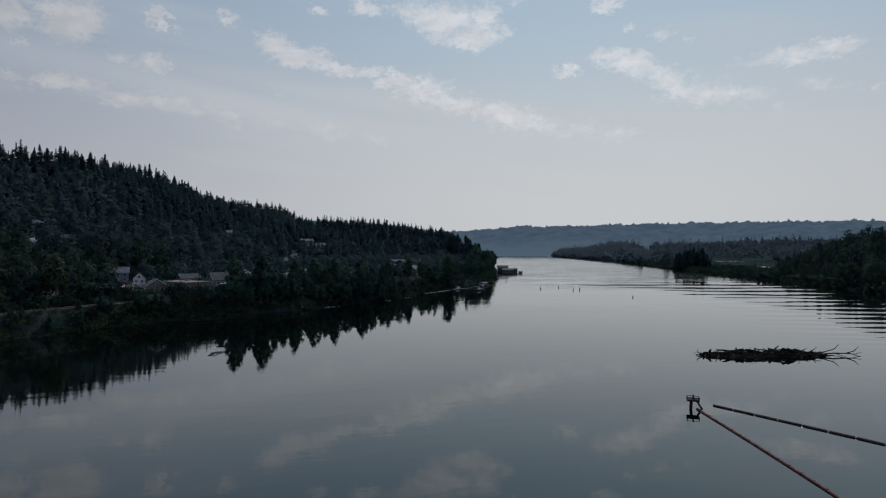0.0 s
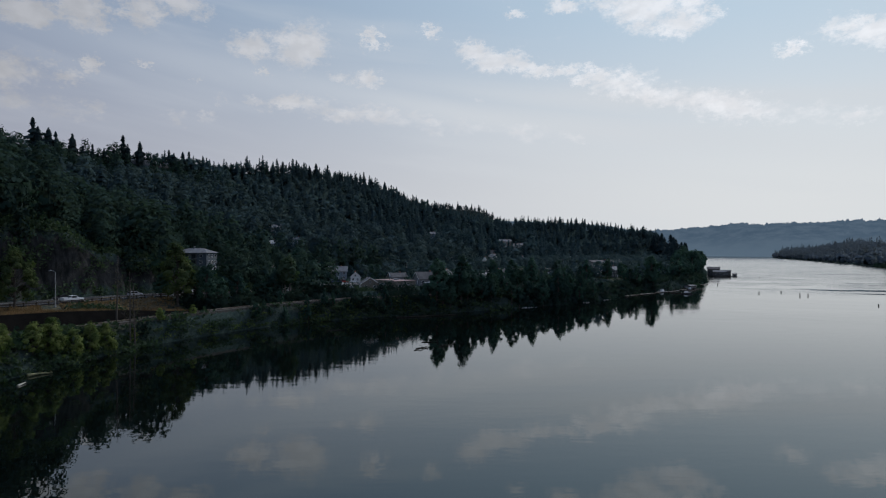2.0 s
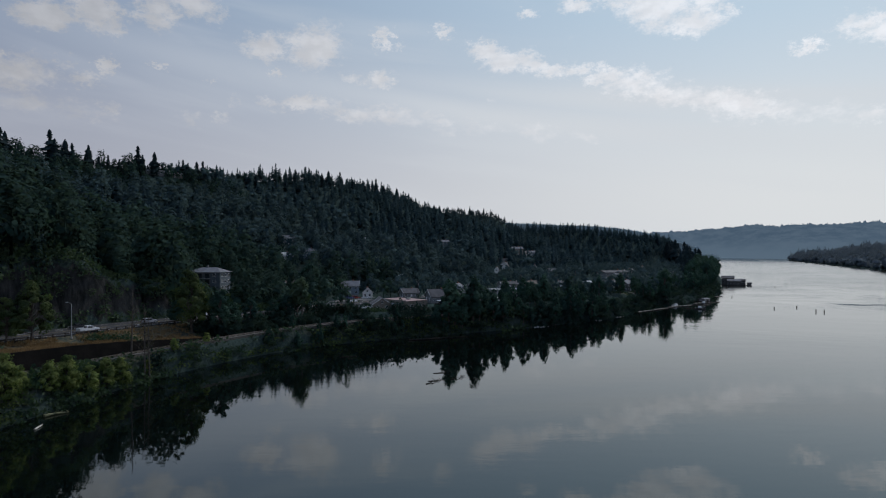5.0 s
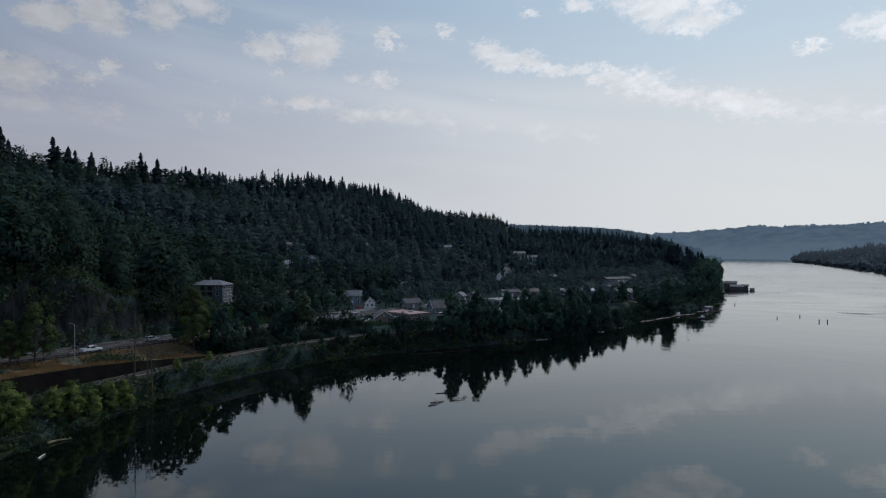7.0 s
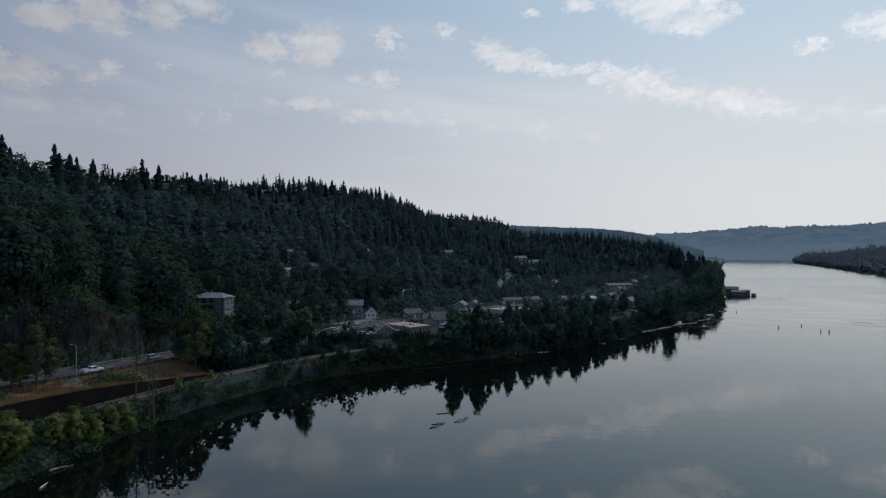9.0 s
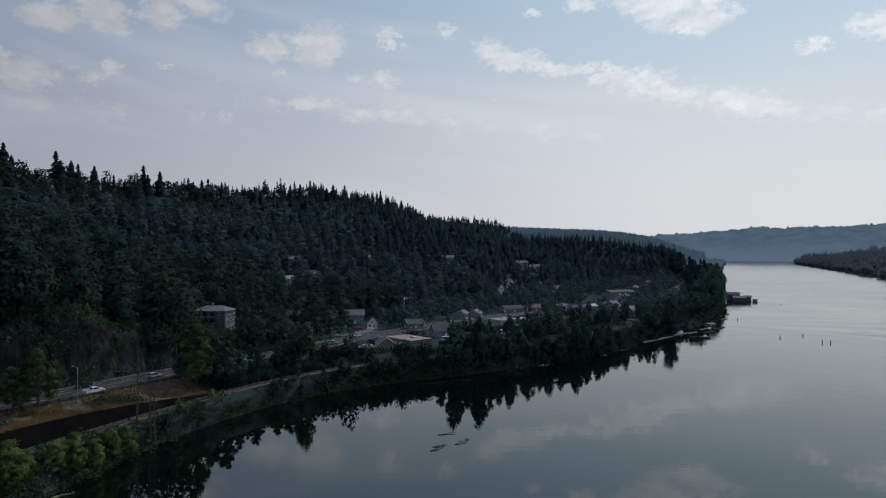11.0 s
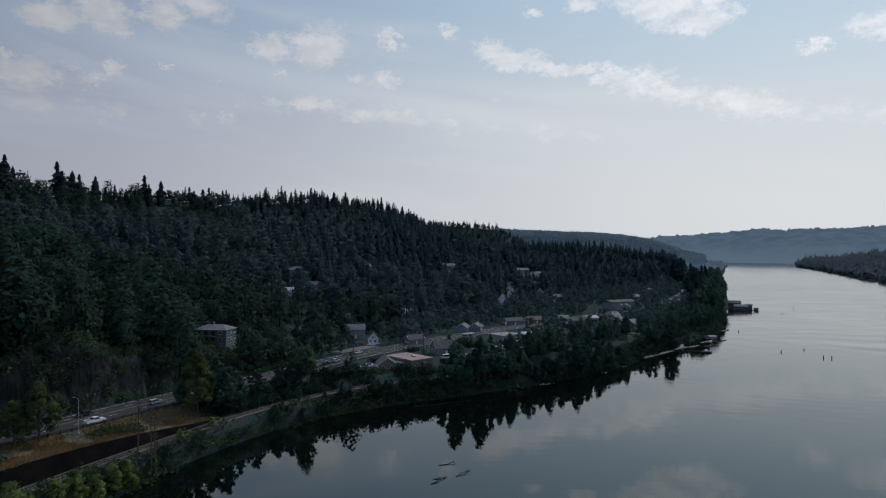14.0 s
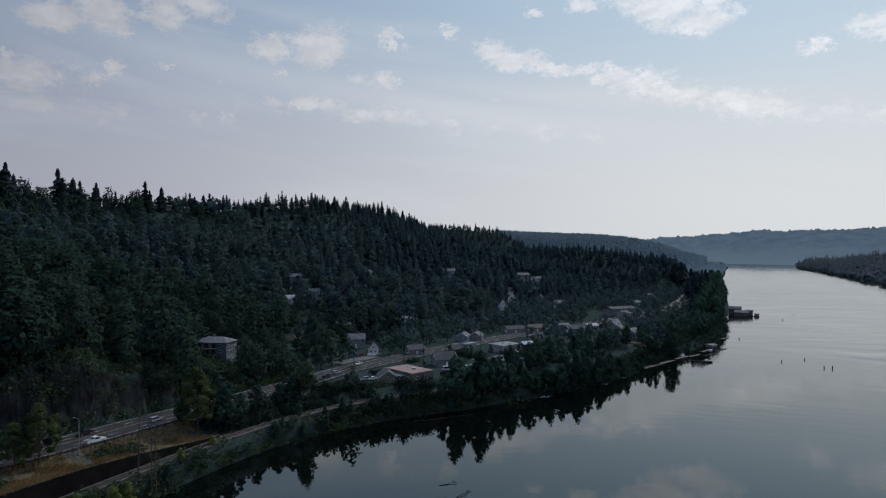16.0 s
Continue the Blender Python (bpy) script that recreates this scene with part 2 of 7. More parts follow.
# palest blue, the haze of the farthest ridge put into the needles
FAR_HAZE_NEEDLE = foliage("distant_needles", (0.25, 0.34, 0.42), (0.285, 0.38, 0.465), 0.5, 0.02, (0.9, 1.0, 1.05), crown=True)
# slope foliage with a weaker haze tint in the base colour
SLOPE_HAZE_LEAF = foliage("slope_leaves", (0.037, 0.066, 0.079), (0.055, 0.090, 0.097), 0.34, 0.08, (0.9, 1.1, 1.0), crown=True)
SLOPE_HAZE_NEEDLE = foliage("slope_needles", (0.028, 0.054, 0.067), (0.038, 0.067, 0.079), 0.3, 0.06, (0.9, 1.1, 1.0), crown=True)
HILL_FIR = foliage("hillside_needles", (0.021, 0.041, 0.047), (0.030, 0.054, 0.058), 0.25, 0.06, (0.9, 1.1, 1.0), crown=True)
BARK = surface("bark", (0.05, 0.042, 0.035), (0.12, 0.10, 0.085), 1.2, 0.9, fine=9, bump=0.6)
PALE_BARK = surface("pale_bark", (0.06, 0.056, 0.05), (0.13, 0.12, 0.105), 1.5, 0.85, fine=9, bump=0.5)


def ground_material():
    """Earth: forest floor, dry grass near the rail and road, rock where it is steep."""
    m, n = material("bank_earth")
    geo = n.node("ShaderNodeNewGeometry")
    pos = geo.outputs["Position"]
    s = n.node("ShaderNodeSeparateXYZ")
    n.put(s.inputs[0], geo.outputs["Normal"])
    big, small = n.noise(pos, 0.06, 5.0), n.noise(pos, 1.3, 5.0, 0.65)
    soil = n.mix(n.ramp(small, 0.35, 0.65), (0.030, 0.045, 0.042, 1), (0.052, 0.072, 0.062, 1))
    grass = n.mix(n.ramp(small, 0.3, 0.7), (0.11, 0.078, 0.042, 1), (0.24, 0.162, 0.080, 1))
    att = n.node("ShaderNodeAttribute", attribute_name="dry")
    col = n.mix(n.math("MULTIPLY", att.outputs["Fac"], n.ramp(n.math("ADD", n.math("MULTIPLY", big, 0.5), n.math("MULTIPLY", small, 0.5)), 0.38, 0.56)), soil, grass)
    crag = n.noise(n.mix(1.0, pos, (1, 1, 0.25, 1), "MULTIPLY"), 0.5, 6.0, 0.65)
    rock = n.mix(n.ramp(crag, 0.3, 0.7), (0.012, 0.013, 0.013, 1), (0.052, 0.052, 0.050, 1))
    place = n.node("ShaderNodeSeparateXYZ")
    n.put(place.inputs[0], pos)
    col = n.mix(n.math("MULTIPLY", n.ramp(s.outputs[2], 0.62, 0.42), n.ramp(place.outputs[2], 9.0, 12.5)), col, rock)
    b = n.node("ShaderNodeBsdfPrincipled")
    n.put(b.inputs["Base Color"], col)
    b.inputs["Roughness"].default_value = 1.0
    b.inputs["Specular IOR Level"].default_value = 0.0
    bp = n.node("ShaderNodeBump")
    bp.inputs["Strength"].default_value, bp.inputs["Distance"].default_value = 0.7, 0.5
    n.put(bp.inputs["Height"], n.math("ADD", small, crag))
    n.put(b.inputs["Normal"], bp.outputs[0])
    n.put(n.node("ShaderNodeOutputMaterial").inputs[0], b.outputs[0])
    return m


def water_material(name, ripple, deep):
    m, n = material(name)
    pos = n.node("ShaderNodeNewGeometry").outputs["Position"]
    calm = n.noise(pos, 0.012, 3.0, 0.5, 0.6)
    long_wave = n.noise(n.mix(1.0, pos, (0.35, 1.0, 1.0, 1), "MULTIPLY"), 0.22, 3.0, 0.5)
    short = n.noise(n.mix(1.0, pos, (0.5, 1.0, 1.0, 1), "MULTIPLY"), 1.1, 3.0, 0.55)
    # old boat wash, in bands that run across the river
    d = n.node("ShaderNodeVectorMath", operation="DISTANCE")
    n.put(d.inputs[0], pos)
    d.inputs[1].default_value = (330.0, 700.0, 0.0)
    band = n.math("SINE", n.math("ADD", n.math("MULTIPLY", d.outputs["Value"], 0.75), n.math("MULTIPLY", long_wave, 5.0)))
    reach = n.math("MULTIPLY", n.ramp(d.outputs["Value"], 250.0, 330.0), n.ramp(d.outputs["Value"], 560.0, 440.0))
    # a longer swell under the right bank whose waves lengthen downstream
    sx = n.node("ShaderNodeSeparateXYZ")
    n.put(sx.inputs[0], pos)
    px, py = sx.outputs[0], sx.outputs[1]
    down = n.math("MAXIMUM", n.math("ADD", n.math("MULTIPLY", px, 0.4226), n.math("MULTIPLY", py, 0.9063)), 60.0)
    across = n.math("SUBTRACT", n.math("MULTIPLY", px, 0.9063), n.math("MULTIPLY", py, 0.4226))
    phase = n.math("ADD", n.math("MULTIPLY", n.math("POWER", down, -0.5), 3132.0), n.math("ADD", n.math("MULTIPLY", across, 0.012), n.math("MULTIPLY", n.noise(pos, 0.02, 2.0), 5.0)))
    length = n.math("MULTIPLY", n.math("POWER", down, 1.5), 0.004013)
    edge = n.math("SUBTRACT", across, n.ramp(down, 400.0, 560.0, 95.0, 5.0))
    under = n.math("MULTIPLY", n.ramp(edge, -15.0, 45.0), n.math("MULTIPLY", n.ramp(down, 150.0, 185.0), n.ramp(down, 560.0, 400.0)))
    swell = n.math("MULTIPLY", n.math("MULTIPLY", n.math("SINE", phase), length), n.math("MULTIPLY", under, n.ramp(n.noise(pos, 0.011, 2.0), 0.33, 0.6, 0.03, 0.21)))
    height = n.math("ADD", n.math("MULTIPLY", long_wave, 0.9), n.math("MULTIPLY", n.math("MULTIPLY", short, n.ramp(calm, 0.42, 0.62, 0.10, 0.95)), 0.5))
    height = n.math("ADD", height, n.math("MULTIPLY", n.math("MULTIPLY", band, reach), n.ramp(calm, 0.45, 0.62, 0.03, 0.19)))
    height = n.math("ADD", height, swell)
    bp = n.node("ShaderNodeBump")
    bp.inputs["Strength"].default_value, bp.inputs["Distance"].default_value = 1.0, ripple
    n.put(bp.inputs["Height"], height)
    # breeze-ruffled water far downstream
    far = n.node("ShaderNodeVectorMath", operation="LENGTH")
    n.put(far.inputs[0], pos)
    breeze = n.ramp(n.math("ADD", far.outputs["Value"], n.math("MULTIPLY", calm, 500.0)), 480.0, 1150.0)
    # slicks and gusts that lie in long patches
    gusts = n.math("MULTIPLY", n.noise(n.mix(1.0, pos, (0.55, 1.0, 1.0, 1), "MULTIPLY"), 0.012, 3.0, 0.55, 0.8), 70.0)
    # far off only the wave faces turned upstream are seen
    lean = n.math("MULTIPLY", n.math("LOGARITHM", n.math("ADD", n.math("EXPONENT", n.math("DIVIDE", n.math("SUBTRACT", py, 680.0), 180.0)), 1.0), 2.71828), 180.0 * 0.05 / ripple)
    n.put(bp.inputs["Height"], n.math("ADD", n.math("MULTIPLY", height, n.math("ADD", n.math("MULTIPLY", breeze, 5.0), 1.0)), n.math("ADD", lean, n.math("MULTIPLY", gusts, breeze))))
    b = n.node("ShaderNodeBsdfPrincipled")
    b.inputs["Base Color"].default_value = (*deep, 1)
    n.put(b.inputs["Roughness"], n.math("ADD", n.math("MULTIPLY", breeze, 0.11), n.ramp(calm, 0.35, 0.7, 0.006, 0.024)))
    b.inputs["IOR"].default_value = 1.6
    b.inputs["Specular Tint"].default_value = (0.62, 0.95, 1.0, 1)
    n.put(b.inputs["Normal"], bp.outputs[0])
    n.put(n.node("ShaderNodeOutputMaterial").inputs[0], b.outputs[0])
    return m


EARTH = ground_material()
WATER = water_material("river_water", 0.015, (0.0019, 0.0036, 0.0034))


# ---- mesh helpers ----
def mesh_of(name, verts, faces, mat, smooth=False):
    me = bpy.data.meshes.new(name)
    v, fa = np.asarray(verts, np.float32), np.asarray(faces, np.int32)
    k = fa.shape[1]
    me.vertices.add(len(v))
    me.vertices.foreach_set("co", v.ravel())
    me.loops.add(fa.size)
    me.loops.foreach_set("vertex_index", fa.ravel())
    me.polygons.add(len(fa))
    me.polygons.foreach_set("loop_start", np.arange(0, fa.size, k, dtype=np.int32))
    me.polygons.foreach_set("use_smooth", np.full(len(fa), smooth, bool))
    me.materials.append(mat)
    me.update(calc_edges=True)
    return me


# ---- lie of the land: left shore, its hill, right shore ----
SHORE = np.array([(-1500, -330), (-300, -152), (0, -112), (70, -96), (110, -89), (130, -85.5), (145, -83), (155, -81.5), (165, -79.6), (175, -77), (185, -74), (195, -70), (205, -65), (215, -58.5), (224, -51),
                  (238, -35.5), (254, -13), (264, 7), (292, 50), (326, 90), (362, 114), (390, 140), (460, 197), (515, 233), (603, 271),
                  (720, 330), (907, 411), (1525, 679), (2690, 1221), (4900, 2200)], float)
RIGHT = np.array([(-1500, 420), (0, 335), (200, 350), (261, 374), (322, 411), (424, 462), (506, 497), (585, 535), (637, 560), (727, 612), (1211, 866),
                  (2000, 1225), (2580, 1468), (3040, 1715), (3400, 2300), (4900, 3600)], float)
CREST = np.array([(-1500, -500), (0, -390), (300, -358), (474, -340), (526, -330), (574, -268), (640, -232), (700, -215), (766, -160), (829, -130),
                  (900, -75), (960, -45), (1000, -30), (1200, -20), (1313, -5), (1455, 60), (1700, 190), (2150, 400), (2690, 620), (4900, 1500)], float)
CREST_Z = np.array([(-1500, 108), (400, 107), (500, 111), (560, 110), (620, 109), (700, 112), (766, 121), (829, 125), (900, 122), (960, 104), (1000, 80), (1100, 60),
                    (1313, 50), (1700, 50), (2500, 45), (3200, 40), (4900, 40)], float)
FOOT = np.array([(-1500, 70), (180, 66), (230, 76), (280, 108), (330, 152), (400, 190), (500, 215), (600, 212), (700, 185), (800, 140),
                 (900, 70), (985, 50), (1100, 60), (1300, 60), (1450, 18), (1900, 16), (2300, 40), (2690, 90), (4900, 124)], float)


def along(table, y):
    """The table's value at y, with rounded bends."""
    r = np.maximum(6.0, np.abs(np.asarray(y, float)) * 0.03)
    return sum(np.interp(y + k * r, table[:, 0], table[:, 1]) for k in (-1.0, -0.5, 0.0, 0.5, 1.0)) / 5


def step(x, lo, hi):
    t = np.clip((x - lo) / (hi - lo), 0, 1)
    return t * t * (3 - 2 * t)


def wobble(x, y, s, k=0.0):
    """Cheap smooth relief, -1 to 1."""
    return (np.sin(x / s + 1.7 * np.sin(y / s * 0.7 + k)) + np.sin(y / s * 1.3 + 1.3 * np.sin(x / s * 0.6 + 2 * k))) / 2


RAIL_Z, ROAD_Z = 7.1, 11.3
# rim of the grassy shelf between railway and highway
SHELF_Y, SHELF_Z = (100, 145, 160, 175, 188, 202), (11.5, 11.3, 10.7, 9.7, 8.3, 7.0)
# near edge of the highway, and its middle, as x over y
ROAD = np.array([(-1500, -420), (0, -215), (60, -182), (120, -147), (149.2, -128.3), (178, -109.8), (206.8, -95), (230.1, -84.1), (254.2, -73.5), (278, -63.3), (306.9, -49.1), (330.9, -32.4), (364.4, -8.4),
                 (407.2, 25.1), (448.9, 62.6), (501.1, 112.8), (551.9, 169.7), (620, 226), (700, 266), (763, 297), (900, 356), (1000, 398), (1100, 432), (1525, 640), (2690, 1150), (4900, 2100)], float)


# middle of the railway, straighter than the shore
RAIL = np.array([(-1500, -800), (0, -159), (60, -131), (100, -114), (120, -105), (145, -94.3), (155, -90.8), (165, -86.6), (175, -82.4), (185, -78.2), (195, -73.8), (205, -69), (215, -63.3), (224, -57.2),
                 (242, -42.5), (261, -17.5), (270, 0.5), (298, 43), (332, 82), (400, 133), (700, 308), (4900, 2180)], float)


def road_z(y):
    """Height of the highway, which dips through the village."""
    return ROAD_Z + 0.5 - 2.7 * step(y, 195, 290) + 2.2 * step(y, 480, 600)


def slant(table, y):
    return (along(table, y + 6.0) - along(table, y - 6.0)) / 12.0


def from_shore(x, y):
    """Metres inland from the left shore."""
    return (along(SHORE, y) - x) / np.sqrt(1 + slant(SHORE, y) ** 2)


def from_road(x, y):
    """Metres inland from the middle of the highway."""
    return (along(ROAD, y) - x) / np.sqrt(1 + slant(ROAD, y) ** 2)


def from_rail(x, y):
    """Metres inland from the middle of the railway."""
    return (along(RAIL, y) - x) / np.sqrt(1 + slant(RAIL, y) ** 2)


# ridges that stand out behind the main hill: line across the valley, how far they reach to the front and the back, heights over x
KNOLLS = [
    (985.0, 120.0, 110.0, ((-60, 40), (40, 62), (103, 68), (208, 69), (299, 59), (343, 53), (366, 47), (378, 32), (386, 0))),
    (1210.0, 130.0, 130.0, ((-400, 95), (-100, 116), (-42, 117), (20, 115), (105, 108), (150, 79), (190, 50), (260, 22), (330, 10), (440, 0))),
    (2545.0, 350.0, 300.0, ((-600, 120), (236, 148), (385, 142), (495, 138), (606, 135), (720, 125), (788, 115), (837, 107), (952, 66), (998, 54), (1060, 41), (1085, 0))),
]


def knolls(x, y):
    z = np.full(np.shape(x), -50.0)
    for line, front, rear, tops in KNOLLS:
        t = np.array(tops, float)
        top = np.interp(x, t[:, 0], t[:, 1])
        z = np.maximum(z, top * np.exp(-((y - line) / np.where(y < line, front, rear)) ** 2) - 3.0)
    return z


def land(x, y):
    x, y = np.asarray(x, float), np.asarray(y, float)
    u, v = from_shore(x, y), from_road(x, y)
    level = 5.5 + 6.0 * step(y, 225, 300)
    z = -2.5 + (RAIL_Z + 2.2) * np.maximum(step(u, -2.6, 5.5), step(from_rail(x, y), -6.0, -2.3))
    z = z + (road_z(y) - 0.25 - RAIL_Z + 0.3) * np.maximum(step(u, 9.5, 20.0) * step(v, -26.0, -9.0), step(from_rail(x, y), 2.8, 9.0) * step(y, 228, 258))
    # grassy shelf below the highway, cut off by a steep dark face behind the railway
    rim = np.interp(y, SHELF_Y, SHELF_Z)
    shelf = rim + (road_z(y) - 0.25 - rim) * step(v, -15.0, -8.5)
    z = np.where((y < 202) & (v < -8.5) & (from_rail(x, y) > 2.0), RAIL_Z - 0.3 + (shelf - RAIL_Z + 0.3) * np.clip((from_rail(x, y) - 3.6) / 1.6, 0, 1), z)
    dx = along(SHORE, y) - x
    foot, top = along(FOOT, y), along(SHORE, y) - along(CREST, y)
    wgt = np.clip((dx - foot) / (top - foot), 0, 1.6)
    up = np.where(wgt < 1, np.minimum(wgt, 1) ** (1.35 + 0.8 * step(y, 830, 900) - 0.65 * step(y, 292, 255) - 0.33 * step(y, 1280, 1430)), 1 - 0.3 * step(wgt, 1.0, 1.6))
    hill = (along(CREST_Z, y) - ROAD_Z) * up
    cut = 20.0 * step(v + 1.6 * wobble(x, y, 3.1, 0.7) + 0.8 * wobble(x, y, 1.3, 2.0), 10.8, 17.0) * step(y, 255, 208) * (1 - 0.6 * np.clip(wgt, 0, 1)) * (1 + 0.25 * wobble(x, y, 9.0))
    z = z + np.where(dx > foot, hill, 0) + cut * (v > 9)
    z = z + np.where(dx > foot, 3.0 * wobble(x, y, 45.0) * step(wgt, 0.02, 0.2), 0)
    z = np.where(dx > 40, np.maximum(z, z + (knolls(x, y) - z) * step(v, 8.0, 20.0)), z)
    # the low right bank with the flat land behind it
    r = x - along(RIGHT, y)
    right = -2.5 + 4.5 * step(r, -4.0, 3.0) + 22.0 * step(r, 60, 700) * step(y, 800, 250) + 30 * step(r, 150, 1300)
    # wooded rise behind the cottonwoods, and two shallow lagoons in the marsh
    right = right + 26.0 * step(r, 15, 190) * step(x - 1.13 * y, -20, 90) * step(y, 800, 420) + 24.0 * step(np.hypot(x, y), 2050, 2500) * step(x - 0.62 * y, 0, 200) + 15.0 * step(r, 3, 60) * step(np.hypot(x, y), 1250, 1600) * step(x - 0.78 * y, 0, -60)
    p, q = (x + y) * 0.7071, (x - y) * 0.7071
    wet = step(np.hypot((q - 12) / 38.0, (p - 1165) / 75.0) + 0.12 * wobble(x, y, 14.0), 1.1, 0.9) + step(np.hypot((q + 12) / 52.0, (p - 1840) / 130.0) + 0.12 * wobble(x, y, 18.0), 1.1, 0.9)
    flat = step(x - 0.905 * y, 0, 15) * step(1.125 * y - x, 0, 15) * step(np.hypot(x, y), 2010, 1960) * step(r, 3, 8)
    right = right * (1 - flat) + 1.3 * flat - 6.0 * wet
    return np.where(r > -4.0, right, z)


def build_ground():
    az = np.radians(np.concatenate([np.arange(-48, 62, 0.27), np.arange(62, 312, 4.0)]))
    rad = np.concatenate([np.arange(20, 110, 6.0), np.arange(110, 430, 1.9), 430 * np.exp(np.linspace(0, math.log(4950 / 430), 120))])
    a, r = np.meshgrid(az, rad, indexing="ij")
    x, y = r * np.sin(a), r * np.cos(a)
    z = land(x, y)
    z = np.where(r > 4500, np.maximum(z, -2.5), z)
    na, nr = a.shape
    idx = np.arange(na * nr).reshape(na, nr)
    nxt = np.roll(idx, -1, axis=0)
    faces = np.stack([idx[:, :-1], idx[:, 1:], nxt[:, 1:], nxt[:, :-1]], -1).reshape(-1, 4)
    v = np.stack([x, y, z], -1).reshape(-1, 3)
    hub = len(v)
    me = mesh_of("ground", v, faces, EARTH, True)
    u, q = from_shore(x, y).ravel(), from_road(x, y).ravel()
    dry = 0.62 * step(from_rail(x, y).ravel(), 5.0, 5.8) * step(q, 4, -6) * step(y.ravel(), 215, 195) + 0.35 * step(u, 2, 4) * step(u, 12, 9) * (y.ravel() < 260)
    at = me.attributes.new("dry", "FLOAT", "POINT")
    at.data.foreach_set("value", dry.astype(np.float32))
    ob = tagged(new("ground", me), "dark earth riverbank and wooded hillside ground", "ground", kind="structure")
    return ob


build_ground()
n_ring = 96
ring = [(4950 * math.cos(2 * math.pi * k / n_ring), 4950 * math.sin(2 * math.pi * k / n_ring), 0.0) for k in range(n_ring)]
me = bpy.data.meshes.new("water")
me.from_pydata(ring, [], [list(range(n_ring))])
me.materials.append(WATER)
tagged(new("water", me), "calm dark river mirroring the clouds", "river", kind="structure")
# ---- trees ----
rng = np.random.default_rng(7)


def tube(points, radii, sides=6):
    """A tapered limb along points, as triangles."""
    p = np.asarray(points, float)
    verts, faces = [], []
    for i, (c, r) in enumerate(zip(p, radii)):
        d = p[min(i + 1, len(p) - 1)] - p[max(i - 1, 0)]
        d = d / (np.linalg.norm(d) + 1e-9)
        s = np.cross(d, (0.3, 0.9, 0.1))
        s = s / (np.linalg.norm(s) + 1e-9)
        t = np.cross(d, s)
        for k in range(sides):
            a = 2 * math.pi * k / sides
            verts.append(c + r * (math.cos(a) * s + math.sin(a) * t))
    for i in range(len(p) - 1):
        for k in range(sides):
            a, b = i * sides + k, i * sides + (k + 1) % sides
            faces += [(a, b, b + sides), (a, b + sides, a + sides)]
    return np.array(verts), np.array(faces)


def gather(pieces):
    vs, fs, n = [], [], 0
    for v, fa in pieces:
        if len(v):
            vs.append(v)
            fs.append(fa + n)
            n += len(v)
    return np.concatenate(vs), np.concatenate(fs)


def leaves(centres, size, flat=0.6, r=rng, out=None):
    """A pointed leaf spray (two triangles) at each centre, turned at random, or lying roughly across the way out of the crown."""
    c = np.asarray(centres, float)
    n = len(c)
    a = r.normal(size=(n, 3))
    a[:, 2] *= flat
    a /= np.linalg.norm(a, axis=1)[:, None] + 1e-9
    if out is not None:
        o = out + r.normal(size=(n, 3)) * 0.2
        a = a - o * (np.sum(a * o, 1) / (np.sum(o * o, 1) + 1e-9))[:, None]
        a /= np.linalg.norm(a, axis=1)[:, None] + 1e-9
        b = np.cross(a, o)
    else:
        b = np.cross(a, r.normal(size=(n, 3)))
    b /= np.linalg.norm(b, axis=1)[:, None] + 1e-9
    s = (size * r.uniform(0.6, 1.35, n))[:, None]
    v = np.stack([c - a * s, c + b * s * 0.72, c + a * s, c - b * s * 0.72], 1).reshape(-1, 3)
    k = np.arange(n)[:, None] * 4
    fa = np.stack([k + [0, 1, 2], k + [0, 2, 3]], 1).reshape(-1, 3)
    return v, fa


